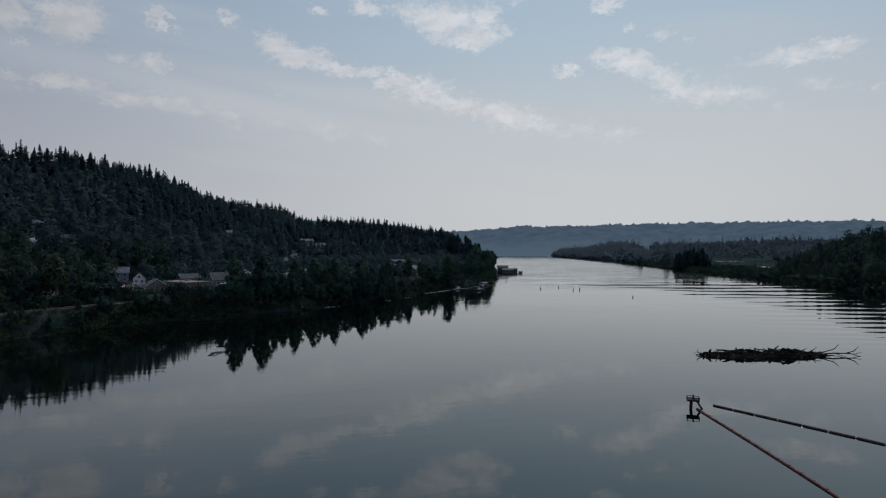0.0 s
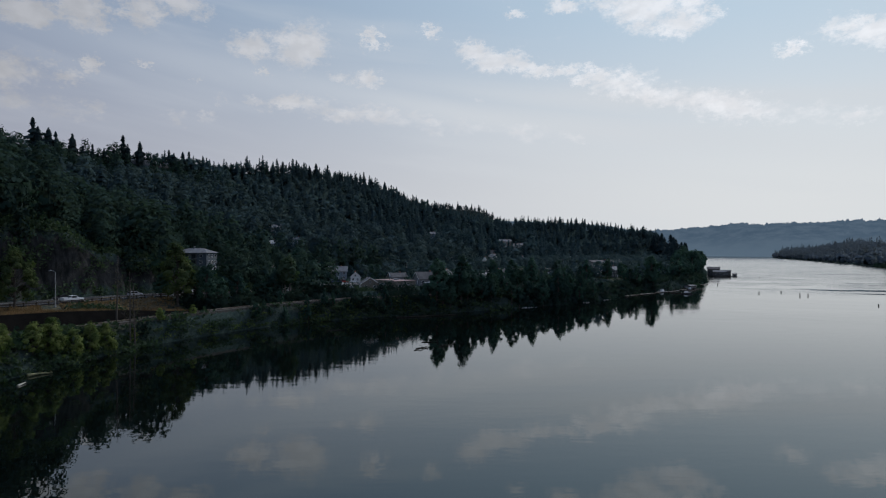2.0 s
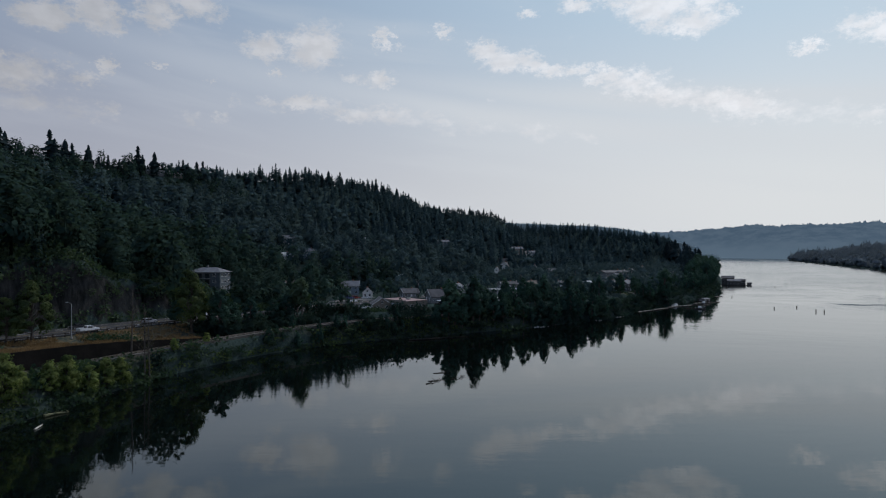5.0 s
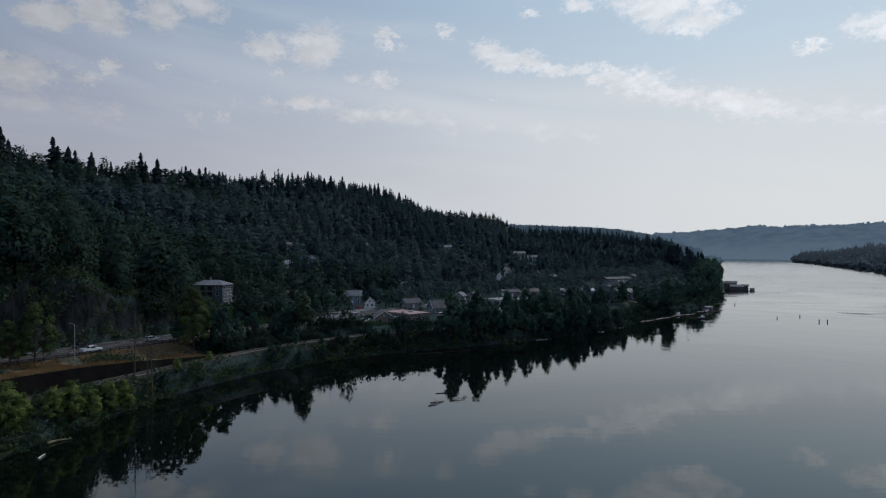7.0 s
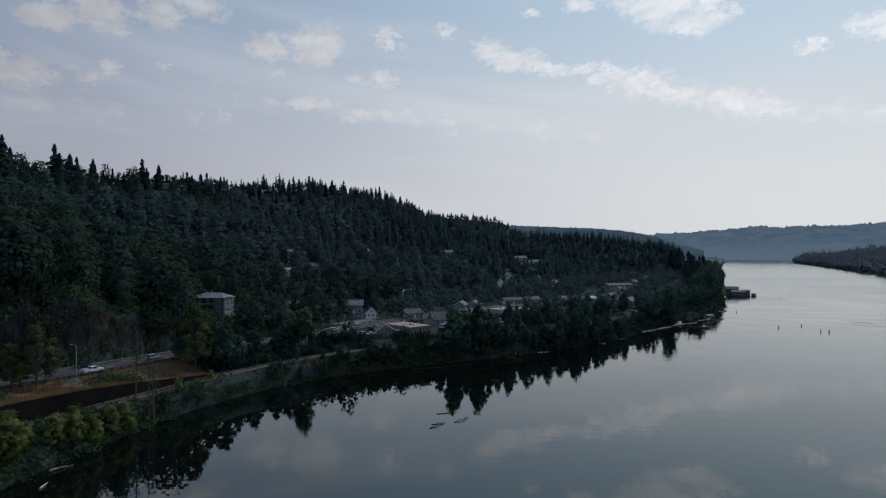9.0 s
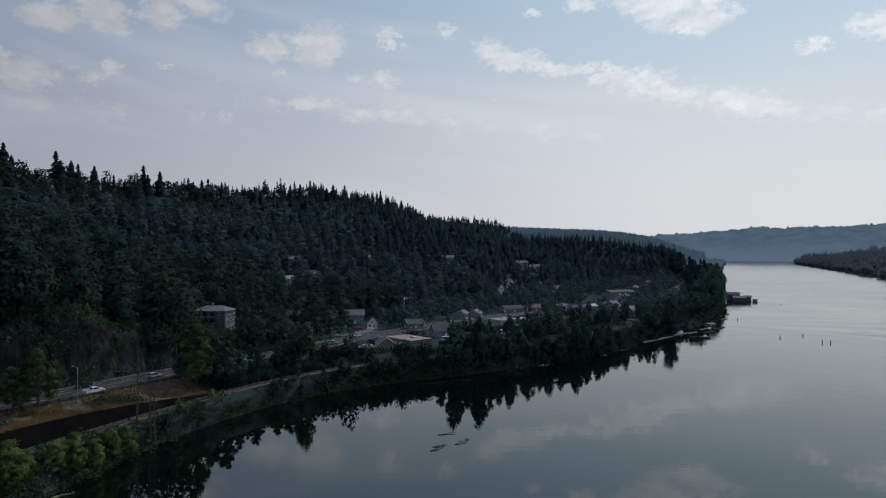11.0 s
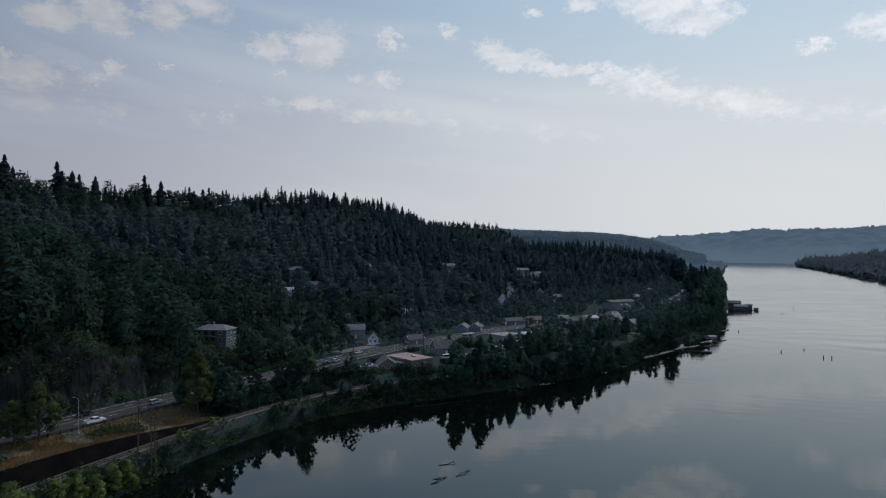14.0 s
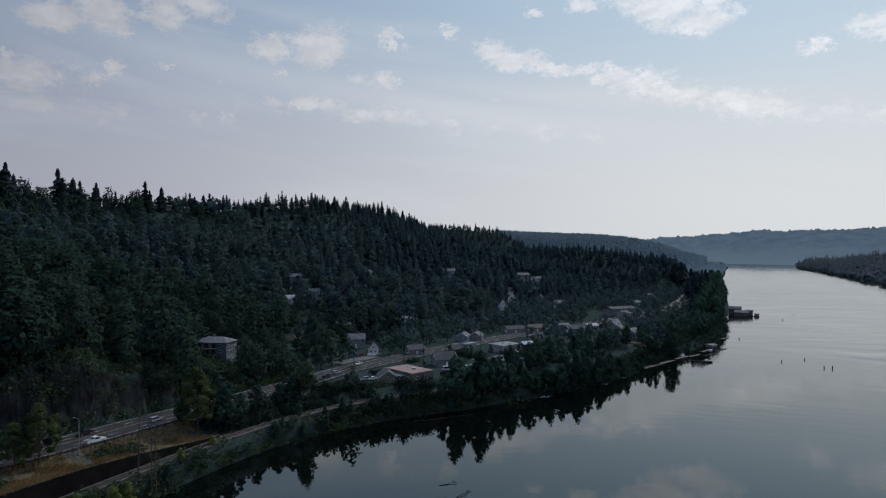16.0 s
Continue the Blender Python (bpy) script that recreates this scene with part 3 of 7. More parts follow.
def conifer(height, width, whorls, arms, r, lean=0.0, ragged=0.25, bare=0.12, ridged=True):
    """A fir: whorls of drooping boughs, each a ragged blade, round a thin stem. Returns stem and boughs."""
    stem = tube([(0, 0, -1.0), (lean * 0.4, 0, height * 0.5), (lean, 0, height)], [height * 0.016, height * 0.010, height * 0.002], 5)
    verts, faces = [], []
    count = whorls * arms
    full = [r.uniform(1 - ragged, 1 + ragged * 0.6) for _ in range(whorls)]
    lopside, lop = r.uniform(0, 2 * math.pi), 0.5 * ragged
    for i in range(count):
        # tiers of boughs, closer together towards the tip
        k = i // arms
        t = min(1.0, max(0.0, (k + r.uniform(-0.5, 0.5)) / (whorls - 0.6))) ** 0.78
        h = height * (bare + (0.97 - bare) * t)
        a = (i + 0.5 * k) * 2 * math.pi / arms
        reach = width * min(1.0, 0.62 + 1.6 * t) * (1 - t) ** 0.72 * full[k] * (1 + lop * math.cos(2 * a + lopside + 3 * t)) + height * 0.028
        a = (i + 0.5 * k) * 2 * math.pi / arms + r.uniform(-0.4, 0.4)
        L = reach * r.uniform(0.55, 1.2)
        d = np.array([math.cos(a), math.sin(a), 0])
        s = np.array([-d[1], d[0], 0])
        drop = L * r.uniform(0.1, 0.5)
        wd = L * r.uniform(0.42, 0.62) + 0.25
        o = np.array([lean * t, 0, h])
        n = len(verts)
        if not ridged:
            verts += [o + (0, 0, height * 0.03), o + d * L * 0.55 + s * wd - (0, 0, drop * 0.5), o + d * L - (0, 0, drop + 0.3), o + d * L * 0.55 - s * wd - (0, 0, drop * 0.5)]
            faces += [(n, n + 1, n + 2), (n, n + 2, n + 3)]
            continue
        verts += [o + d * L * 0.02, o + d * L * 0.5 + s * wd - (0, 0, drop * 0.4), o + d * L - (0, 0, drop),
                  o + d * L * 0.5 - s * wd - (0, 0, drop * 0.4), o + d * L * 0.5 + (0, 0, height * 0.026)]
        faces += [(n, n + 1, n + 4), (n + 1, n + 2, n + 4), (n + 2, n + 3, n + 4), (n + 3, n, n + 4)]
    return stem, (np.array(verts), np.array(faces))


def broadleaf(height, width, count, size, r, base=0.22, lobes=9, slim=1.0, lump=1.0):
    """A leafy tree: trunk and limbs that end in lobes, leaf sprays spread through each lobe's shell. Returns wood and leaves."""
    wood = [tube([(0, 0, -1.0), (r.uniform(-.3, .3), r.uniform(-.3, .3), height * 0.35), (r.uniform(-.6, .6), r.uniform(-.6, .6), height * 0.8)],
                 [height * 0.022, height * 0.016, height * 0.004], 6)]
    centres, ways = [], []
    for i in range(lobes):
        t = (i + 0.5) / lobes
        a = i * 2.4 + r.uniform(-0.5, 0.5)
        h = height * (base + 0.12 + (0.92 - base - 0.12) * t)
        out = width * (0.62 * math.sin(math.pi * min(1.0, 0.25 + 0.75 * t) ** 0.9) + 0.1) * slim * r.uniform(0.6, 1.1)
        c = np.array([math.cos(a) * out, math.sin(a) * out, h])
        rad = np.array([width * r.uniform(0.36, 0.55) * slim, width * r.uniform(0.36, 0.55) * slim, height * r.uniform(0.09, 0.15)]) * lump
        if lump < 1:
            rad = rad * r.uniform(0.6, 1.35)
            c = c * np.array([r.uniform(0.8, 1.5), r.uniform(0.8, 1.5), r.uniform(0.9, 1.07)])
        wood.append(tube([(0, 0, h * 0.62), c * (0.55, 0.55, 0.88), c], [height * 0.008, height * 0.005, height * 0.002], 4))
        k = max(6, count // lobes)
        d = r.normal(size=(k, 3))
        d /= np.linalg.norm(d, axis=1)[:, None]
        rr = r.uniform(0.25, 1.0, k)[:, None] ** 0.45 * r.uniform(0.75, 1.65 if lump < 0.55 else 1.18, (k, 1))
        centres.append(c + d * rr * rad)
        ways.append(d * 0.6 + (c - (0, 0, height * 0.5)) / (width * 1.6, width * 1.6, height * 0.8) + (0, 0, 0.35))
    return gather(wood), leaves(np.concatenate(centres), size, 0.7, r, np.concatenate(ways))


def scatter(name, protos, places, mat, label, category):
    """Many trees as one wood: the prototypes turned, scaled and joined at the places (x, y, z, scale)."""
    vs, fs, ns, n = [], [], [], 0
    pick = rng.integers(0, len(protos), len(places))
    for i, (v, fa) in enumerate(protos):
        sel = places[pick == i]
        if not len(sel):
            continue
        a = rng.uniform(0, 2 * math.pi, len(sel))
        ca, sa2 = np.cos(a)[:, None], np.sin(a)[:, None]
        k, tall = sel[:, 3][:, None], (sel[:, 3] * rng.uniform(0.88, 1.14, len(sel)))[:, None]
        x = (v[:, 0] * ca - v[:, 1] * sa2) * k + sel[:, 0][:, None]
        y = (v[:, 0] * sa2 + v[:, 1] * ca) * k + sel[:, 1][:, None]
        z = v[:, 2] * tall + sel[:, 2][:, None]
        vs.append(np.stack([x, y, z], -1).reshape(-1, 3))
        # the way out of the crown, as on an egg
        o = (v - v.mean(0)) / (v.std(0) + 1e-6) * 0.8 + (0, 0, 1.2)
        o /= np.linalg.norm(o, axis=1)[:, None] + 1e-9
        ns.append(np.stack([o[:, 0] * ca - o[:, 1] * sa2, o[:, 0] * sa2 + o[:, 1] * ca, np.broadcast_to(o[:, 2], x.shape)], -1).reshape(-1, 3))
        fs.append((fa[None] + np.arange(len(sel))[:, None, None] * len(v)).reshape(-1, 3) + n)
        n += len(sel) * len(v)
    me = mesh_of(name, np.concatenate(vs), np.concatenate(fs), mat)
    me.attributes.new("crown", "FLOAT_VECTOR", "POINT").data.foreach_set("vector", np.concatenate(ns).astype(np.float32).ravel())
    return tagged(new(name, me), label, category, kind="stuff")


def spots(x0, x1, y0, y1, gap, keep):
    """Uneven planting on a grid; keep(x, y) says where."""
    gx, gy = np.meshgrid(np.arange(x0, x1, gap), np.arange(y0, y1, gap))
    x = gx.ravel() + rng.uniform(-0.48, 0.48, gx.size) * gap
    y = gy.ravel() + rng.uniform(-0.48, 0.48, gx.size) * gap
    ok = keep(x, y)
    x, y = x[ok], y[ok]
    return np.stack([x, y, land(x, y), np.ones_like(x)], -1)


def plain_tree(height, width, count, size, base, lobes, r):
    """A leafy tree for the thick of a wood: bare trunk and leaf sprays."""
    _, crown = broadleaf(height, width, count, size, r, base=base, lobes=lobes)
    return gather([tube([(0, 0, -1), (0, 0, height * 0.7)], [height * 0.02, 0.05], 4), crown])


FIRS = [gather(conifer(23, 5.2, 11, 6, rng, bare=0.05)) for _ in range(3)] + [gather(conifer(25, 5.0, 11, 6, rng, ragged=0.45)) for _ in range(2)]
BACK_FIRS = [conifer(21, 5.6, 9, 6, rng, ragged=0.45, bare=0.03, ridged=False)[1] for _ in range(5)]
LEAFY = [plain_tree(15, 5.2, 170, 0.78, 0.08, 10, rng) for _ in range(4)] + [plain_tree(18, 5.4, 180, 0.80, 0.12, 11, rng) for _ in range(2)]
NEAR_LEAFY = [plain_tree(15, 5.2, 400, 0.50, 0.08, 12, rng) for _ in range(4)]
BACK_LEAFY = [plain_tree(17, 5.6, 38, 2.0, 0.08, 8, rng) for _ in range(3)]


def hill_share(x, y):
    dx = along(SHORE, y) - x
    foot, top = along(FOOT, y), along(SHORE, y) - along(CREST, y)
    return (dx - foot) / (top - foot)


def on_crest(heading, share=0.97):
    """The place on the crest that lies on a heading from the river bend."""
    a = radians(heading)
    far = np.arange(380.0, 1200.0, 2.0)
    x, y = far * math.sin(a), far * math.cos(a)
    k = int(np.argmax(hill_share(x, y) > share))
    return float(x[k]), float(y[k])


def on_hill(x, y):
    h = hill_share(x, y)
    return (h > np.where(y < 290, -0.14, np.where(np.abs(y - 985) < 95, -0.06, 0.03))) & (h < 1.12) & (x > -0.95 * y - 60) & (from_road(x, y) > np.where(y > 560, 8.8, 11.0))


wood = spots(-480, 700, 60, 1500, 9.0, on_hill)
# clearings for the houses on the slope, open towards the river
CLEARINGS = [(-115.8, 468), (-103.5, 496), (-127, 524), (-78, 612), (4.5, 702), (97, 774), (112, 778), on_crest(-24.6, 0.97), on_crest(-23, 0.97), on_crest(-33.2, 0.97), (116.4, 784.5), (187.5, 798.8), (71.3, 692.4), (56, 600), (70, 648), (104, 674), (22, 598), (-31, 477), (117, 634), (-106.5, 289), (-101, 280), (-96, 271), (-112, 284), (-91, 263), (-104, 272), (-71, 430.1), (-84.6, 366.4)]
for cx, cy in CLEARINGS:
    cd = math.hypot(cx, cy)
    for back in ((0.0, 8.0, 16.0, 24.0) if cy < 300 else (0.0, 8.0, 14.0)):
        wood = wood[np.hypot(wood[:, 0] - cx * (1 - back / cd), wood[:, 1] - cy * (1 - back / cd)) > 7.5]
h = hill_share(wood[:, 0], wood[:, 1])
# firs on the upper slope and downstream, leafy trees lower down
fir_odds = np.clip(0.02 + 0.30 * step(h, 0.72, 0.95) + 0.72 * step(wood[:, 1], 560, 700) - 0.25 * wobble(wood[:, 0], wood[:, 1], 30.0, 1.0), 0.01, 0.9)
is_fir = rng.random(len(wood)) < fir_odds
tall_cut = (wood[:, 1] < 270) & (h < 0.35)
wood[:, 3] = np.where(is_fir, rng.uniform(0.55, 1.02, len(wood)) ** 1.2 + 0.05, (0.65 + 1.0 * rng.random(len(wood)) ** 1.5) * (1 - 0.36 * step(wood[:, 1], 540, 680)) * (1 - 0.22 * step(wood[:, 1], 330, 280))) * np.where(tall_cut, 1.5, 1.0)
# low scrubby trees along the left crest, where single firs stand out
crest_line = (h > 0.80) & (wood[:, 1] < 660)
is_fir |= (np.abs(wood[:, 1] - 985) < 110) & (wood[:, 0] > 40) & (rng.random(len(wood)) < 0.93)
is_fir &= ~crest_line | (rng.random(len(wood)) < 0.15)
wood[:, 3] *= np.where(crest_line, np.where(h > 0.9, 0.78, 0.8), np.where((h > 0.8) & (wood[:, 1] < 960), 0.8, np.where(h > 0.7, 0.78, 1.0)))
wood[:, 3] *= np.where((wood[:, 0] > 0.398 * wood[:, 1]) & (wood[:, 1] > 640) & (wood[:, 1] < 1120), 0.35, 1.0)
close = np.hypot(wood[:, 0], wood[:, 1]) < 345
is_fir &= ~close
wood[:, 3] *= np.where(wood[:, 1] > 900, 0.78, 1.0)
back = np.hypot(wood[:, 0], wood[:, 1]) > 640
wood[:, 3] *= np.where(is_fir & back, rng.uniform(0.84, 1.2, len(wood)), 1.0)
# past the first 1150 m the rows stand wider
thin = (np.hypot(wood[:, 0], wood[:, 1]) < 1330) | (rng.random(len(wood)) < 0.45)
# from 440 m on the trees take leaf colours with haze painted in
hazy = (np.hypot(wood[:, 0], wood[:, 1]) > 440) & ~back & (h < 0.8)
scatter("village_slope_firs", FIRS, wood[is_fir & hazy], SLOPE_HAZE_NEEDLE, "dark firs on the slope above the village", "forest")
scatter("village_slope_wood", LEAFY, wood[~is_fir & hazy], SLOPE_HAZE_LEAF, "leafy trees on the slope above the village", "forest")
scatter("hillside_firs", FIRS, wood[is_fir & ~back & ~hazy], HILL_FIR, "dense dark green firs on the steep hillside", "forest")
beyond = wood[:, 1] > 1105
scatter("next_ridge_firs", BACK_FIRS, wood[is_fir & beyond & thin], MID_HAZE_NEEDLE, "hazy blue firs on the next ridge downstream", "forest")
scatter("next_ridge_broadleaf", BACK_LEAFY, wood[~is_fir & beyond & thin], MID_HAZE_LEAF, "hazy leafy trees on the next ridge downstream", "forest")
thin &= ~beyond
scatter("upper_hillside_firs", BACK_FIRS, wood[is_fir & back & thin], SLOPE_HAZE_NEEDLE, "dense dark firs along the ridge", "forest")
# the steep end of the point, down to the highway bend
bluff = spots(335, 470, 880, 1130, 5.0, lambda x, y: (from_road(x, y) > 9.5) & (from_road(x, y) < 75))
bluff[:, 3] = rng.uniform(0.35, 0.7, len(bluff))
scatter("bluff_firs", BACK_FIRS, bluff, SLOPE_HAZE_NEEDLE, "dark firs on the steep bluff above the highway bend", "forest")
scatter("rock_cut_wood", NEAR_LEAFY, wood[~is_fir & close], HILL_LEAF, "dark leafy trees above the rock cut", "forest")
scatter("hillside_broadleaf_wood", LEAFY, wood[~is_fir & ~back & ~close & ~hazy], HILL_LEAF, "dense dark green leafy trees covering the lower hillside", "forest")
scatter("upper_broadleaf_wood", BACK_LEAFY, wood[~is_fir & back & thin], SLOPE_HAZE_LEAF, "dark leafy trees between the firs of the ridge", "forest")


# ---- woods on the right bank and far off ----
def on_right(x, y):
    r = x - along(RIGHT, y)
    spit = (r < 75) & (y > 430) & (y < 590)
    marsh = (x > 0.925 * y) & (x < 1.105 * y) & (np.hypot(x, y) < 1985)
    return (r > 0.5) & ~spit & ~marsh & (x < y * 2.2 + 260) & (land(x, y) > 1.0)


RIVER_LEAFY = [plain_tree(24, 7.0, 320, 1.0, 0.04, 15, rng) for _ in range(4)]
near_right = spots(340, 1150, 60, 900, 13.0, lambda x, y: on_right(x, y) & (x - along(RIGHT, y) < 280) & (x > 1.07 * y))
near_right[:, 3] = (rng.uniform(0.5, 0.95, len(near_right)) + 0.3 * rng.random(len(near_right)) ** 3) * (0.55 + 0.45 * step(near_right[:, 0] - 1.09 * near_right[:, 1], 0, 110))
odd = rng.random(len(near_right)) < 0.2
scatter("right_bank_cottonwoods", RIVER_LEAFY, near_right[~odd], HILL_LEAF, "tall dark cottonwoods crowding the low river bank", "forest")
scatter("right_bank_firs", FIRS, near_right[odd] * (1, 1, 1, 1.1), HILL_FIR, "scattered dark firs in the low bank wood", "forest")

FAR_FIRS = [conifer(26, 5.4, 7, 5, rng, ridged=False, bare=0.03)[1] for _ in range(3)]
FAR_LEAFY = [(plain_tree(20, 8.0, 40, 2.9, 0.05, 6, rng)) for _ in range(3)]
far_right = spots(600, 2900, 640, 3000, 31.0, lambda x, y: on_right(x, y) & (x - along(RIGHT, y) < 700) & (x < 1.09 * y) | ((np.hypot(x, y) > 1250) & on_right(x, y) & (x - along(RIGHT, y) < 1100)))
far_right[:, 3] = rng.uniform(0.5, 1.3, len(far_right)) + 0.75 * rng.random(len(far_right)) ** 3
nearer = np.hypot(far_right[:, 0], far_right[:, 1]) < 1250
FAR_CANOPY = [plain_tree(11, 6.6, 40, 2.7, 0.02, 5, rng) for _ in range(4)]
bend = spots(700, 2300, 1000, 2900, 12.5, lambda x, y: on_right(x, y) & (x - along(RIGHT, y) < 260) & (x < 0.78 * y))
bend[:, 3] = rng.uniform(0.9, 1.5, len(bend)) + 0.6 * rng.random(len(bend)) ** 4
spire = rng.random(len(bend)) < 0.4
scatter("river_bend_wood", FAR_CANOPY, bend[~spire], BEND_HAZE_LEAF, "hazy blue-grey wood along the bend of the river", "forest")
scatter("river_bend_firs", FAR_FIRS, bend[spire] * (1, 1, 1, 0.8), BEND_HAZE_LEAF, "hazy firs standing over the wood of the river bend", "forest")
far_right = far_right[(far_right[:, 0] > 0.78 * far_right[:, 1]) | nearer]
nearer = np.hypot(far_right[:, 0], far_right[:, 1]) < 1250
scatter("far_right_wood", FAR_LEAFY[:2] + FAR_FIRS, far_right[~nearer], FAR_HAZE_LEAF, "distant hazy wood along the flat river bank", "forest")
scatter("mid_right_wood", FAR_LEAFY[:2] + FAR_FIRS, far_right[nearer], MID_HAZE_LEAF, "dark wood behind the low point", "forest")
far_left = spots(60, 1250, 1500, 2720, 9.6, lambda x, y: (from_shore(x, y) > 4) & (x > 0.08 * y) & ((y > 2170) | (from_shore(x, y) < 170)))
far_left[:, 3] = rng.uniform(0.8, 1.15, len(far_left)) + 0.3 * rng.random(len(far_left)) ** 4
lone = rng.random(len(far_left)) < 0.08
scatter("far_left_firs", FAR_FIRS, far_left[lone] * (1, 1, 1, 0.62), FAR_HAZE_NEEDLE, "distant hazy firs on the far ridge", "forest")
scatter("far_left_wood", FAR_CANOPY, far_left, FAR_HAZE_NEEDLE, "distant hazy blue wood on the far ridge downstream", "forest")


edge = spots(330, 900, 0, 1100, 5.0, lambda x, y: (x - along(RIGHT, y) > -2.5) & (x - along(RIGHT, y) < 9))
edge[:, 3] = rng.uniform(1.2, 3.2, len(edge))
SCRUB = [leaves(rng.normal(size=(40, 3)) * (1.1, 1.1, 0.6) + (0, 0, 0.6), 0.6, 0.7, rng) for _ in range(3)]
scatter("right_bank_scrub", SCRUB, edge, HILL_LEAF, "low dark scrub along the far water's edge", "scrub")


spit = spots(440, 760, 400, 800, 7.0, lambda x, y: (x - along(RIGHT, y) > 2) & (x - along(RIGHT, y) < 130) & (x > 0.85 * y) & (x < 1.2 * y) & (land(x, y) > 0.8))
spit[:, 3] = rng.uniform(0.8, 2.4, len(spit))
scatter("spit_scrub", SCRUB, spit, HILL_LEAF, "low dark scrub on the flat spit", "scrub")
marsh = spots(560, 1500, 560, 1500, 12.0, lambda x, y: (x > 0.9 * y) & (x < 1.13 * y) & (x - along(RIGHT, y) > 100) & (land(x, y) > 0.9))
marsh[:, 3] = rng.uniform(0.2, 0.6, len(marsh))
scatter("marsh_scrub", SCRUB, marsh, HILL_LEAF, "low reedy marsh plants round the lagoons", "scrub")


def far_hills():
    """Two blue ridges at the end of the valley, a plain backdrop of distance that glows in the colour of haze."""
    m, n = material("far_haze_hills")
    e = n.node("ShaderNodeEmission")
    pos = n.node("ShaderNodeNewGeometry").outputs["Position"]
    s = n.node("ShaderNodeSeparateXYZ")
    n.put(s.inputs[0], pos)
    # haze painted into the glow, paler towards the foot of the hills
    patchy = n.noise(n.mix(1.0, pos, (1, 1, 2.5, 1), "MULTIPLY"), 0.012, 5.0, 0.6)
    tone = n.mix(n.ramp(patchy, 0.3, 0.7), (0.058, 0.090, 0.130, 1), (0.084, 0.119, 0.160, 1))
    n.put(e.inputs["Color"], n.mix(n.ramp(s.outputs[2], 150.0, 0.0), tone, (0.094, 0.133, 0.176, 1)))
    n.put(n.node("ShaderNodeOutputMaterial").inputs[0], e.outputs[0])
    tops = np.array([(-5, 60), (10, 92), (17, 140), (19, 167), (24, 190), (26.5, 208), (30, 205), (35, 214), (42, 219), (53, 212), (65, 190), (85, 140)], float)
    az = np.arange(-5, 85, 0.03)
    r2 = np.random.default_rng(3)
    ragged = np.interp(az, az[::6], np.abs(r2.normal(size=len(az[::6])))) * 7.0 + np.abs(r2.normal(size=len(az))) * 4.0
    crest = np.interp(az, tops[:, 0], tops[:, 1]) - 8 + ragged + 3 * np.sin(az * 1.7) + 2 * np.sin(az * 4.3)
    a = np.radians(az)
    rows = [(3980 + 160 * np.sin(az * 0.35), np.full_like(az, -3.0)), (4120 + 160 * np.sin(az * 0.35), crest * 0.5), (4400 + 0 * az, crest), (4700 + 0 * az, crest * 0.3)]
    v = np.concatenate([np.stack([r * np.sin(a), r * np.cos(a), z], -1) for r, z in rows])
    k = len(az)
    i = np.arange(k - 1)
    fa = np.concatenate([np.stack([i + j * k, i + 1 + j * k, i + 1 + (j + 1) * k, i + (j + 1) * k], -1) for j in range(3)])
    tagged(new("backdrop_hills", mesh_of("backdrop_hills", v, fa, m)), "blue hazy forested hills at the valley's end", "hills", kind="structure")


far_hills()

# ---- materials of built things ----
PALE_ROCK = surface("bleached_boulders", (0.30, 0.30, 0.29), (0.55, 0.55, 0.53), 0.6, 0.9, fine=8, bump=0.4)
ASPHALT = surface("asphalt", (0.032, 0.033, 0.035), (0.052, 0.053, 0.056), 0.25, 0.9, fine=14, bump=0.2, spec=0.15)
PAINT_W = surface("road_paint", (0.42, 0.42, 0.41), (0.62, 0.62, 0.60), 0.6, 0.7)
PAINT_Y = surface("yellow_road_paint", (0.22, 0.16, 0.05), (0.34, 0.25, 0.08), 0.6, 0.7)
BALLAST = surface("ballast", (0.055, 0.050, 0.043), (0.110, 0.099, 0.084), 0.8, 0.95, fine=8, bump=0.8)
RAIL_STEEL = surface("rail_steel", (0.20, 0.16, 0.13), (0.34, 0.30, 0.27), 1.0, 0.45, 0.8)
TIMBER = surface("creosote_timber", (0.028, 0.023, 0.019), (0.070, 0.057, 0.045), 1.2, 0.9, bump=0.5, spec=0.15)
# near-black throughout, for the smooth wall face behind the railway
DARK_WALL = surface("tarred_crib_logs", (0.004, 0.004, 0.004), (0.011, 0.010, 0.009), 0.3, 0.95, fine=6, bump=0.4, spec=0.03)
GREY_WOOD = surface("weathered_wood", (0.09, 0.085, 0.075), (0.18, 0.165, 0.145), 1.0, 0.9, bump=0.5)
DRY_WOOD = surface("bleached_driftwood", (0.28, 0.26, 0.22), (0.52, 0.49, 0.43), 1.5, 0.85, bump=0.5)
MOSSY_WOOD = surface("mossy_driftwood", (0.07, 0.075, 0.04), (0.20, 0.19, 0.10), 1.5, 0.9, bump=0.5)
DRIFT = surface("wet_driftwood", (0.010, 0.009, 0.008), (0.034, 0.029, 0.023), 1.2, 0.85, bump=0.5, spec=0.15)
GALV = surface("galvanised_steel", (0.30, 0.31, 0.32), (0.45, 0.46, 0.47), 1.5, 0.5, 0.7)
RUST_STEEL = surface("weathering_steel", (0.06, 0.052, 0.047), (0.12, 0.105, 0.092), 1.5, 0.7, 0.3)
RUSTY = surface("rusty_boom_pipe", (0.11, 0.030, 0.026), (0.22, 0.065, 0.055), 0.9, 0.7)
DARKPIPE = surface("dark_boom_pipe", (0.05, 0.03, 0.028), (0.11, 0.065, 0.058), 0.9, 0.7)
CONCRETE = surface("concrete", (0.26, 0.25, 0.24), (0.38, 0.37, 0.355), 0.5, 0.9)
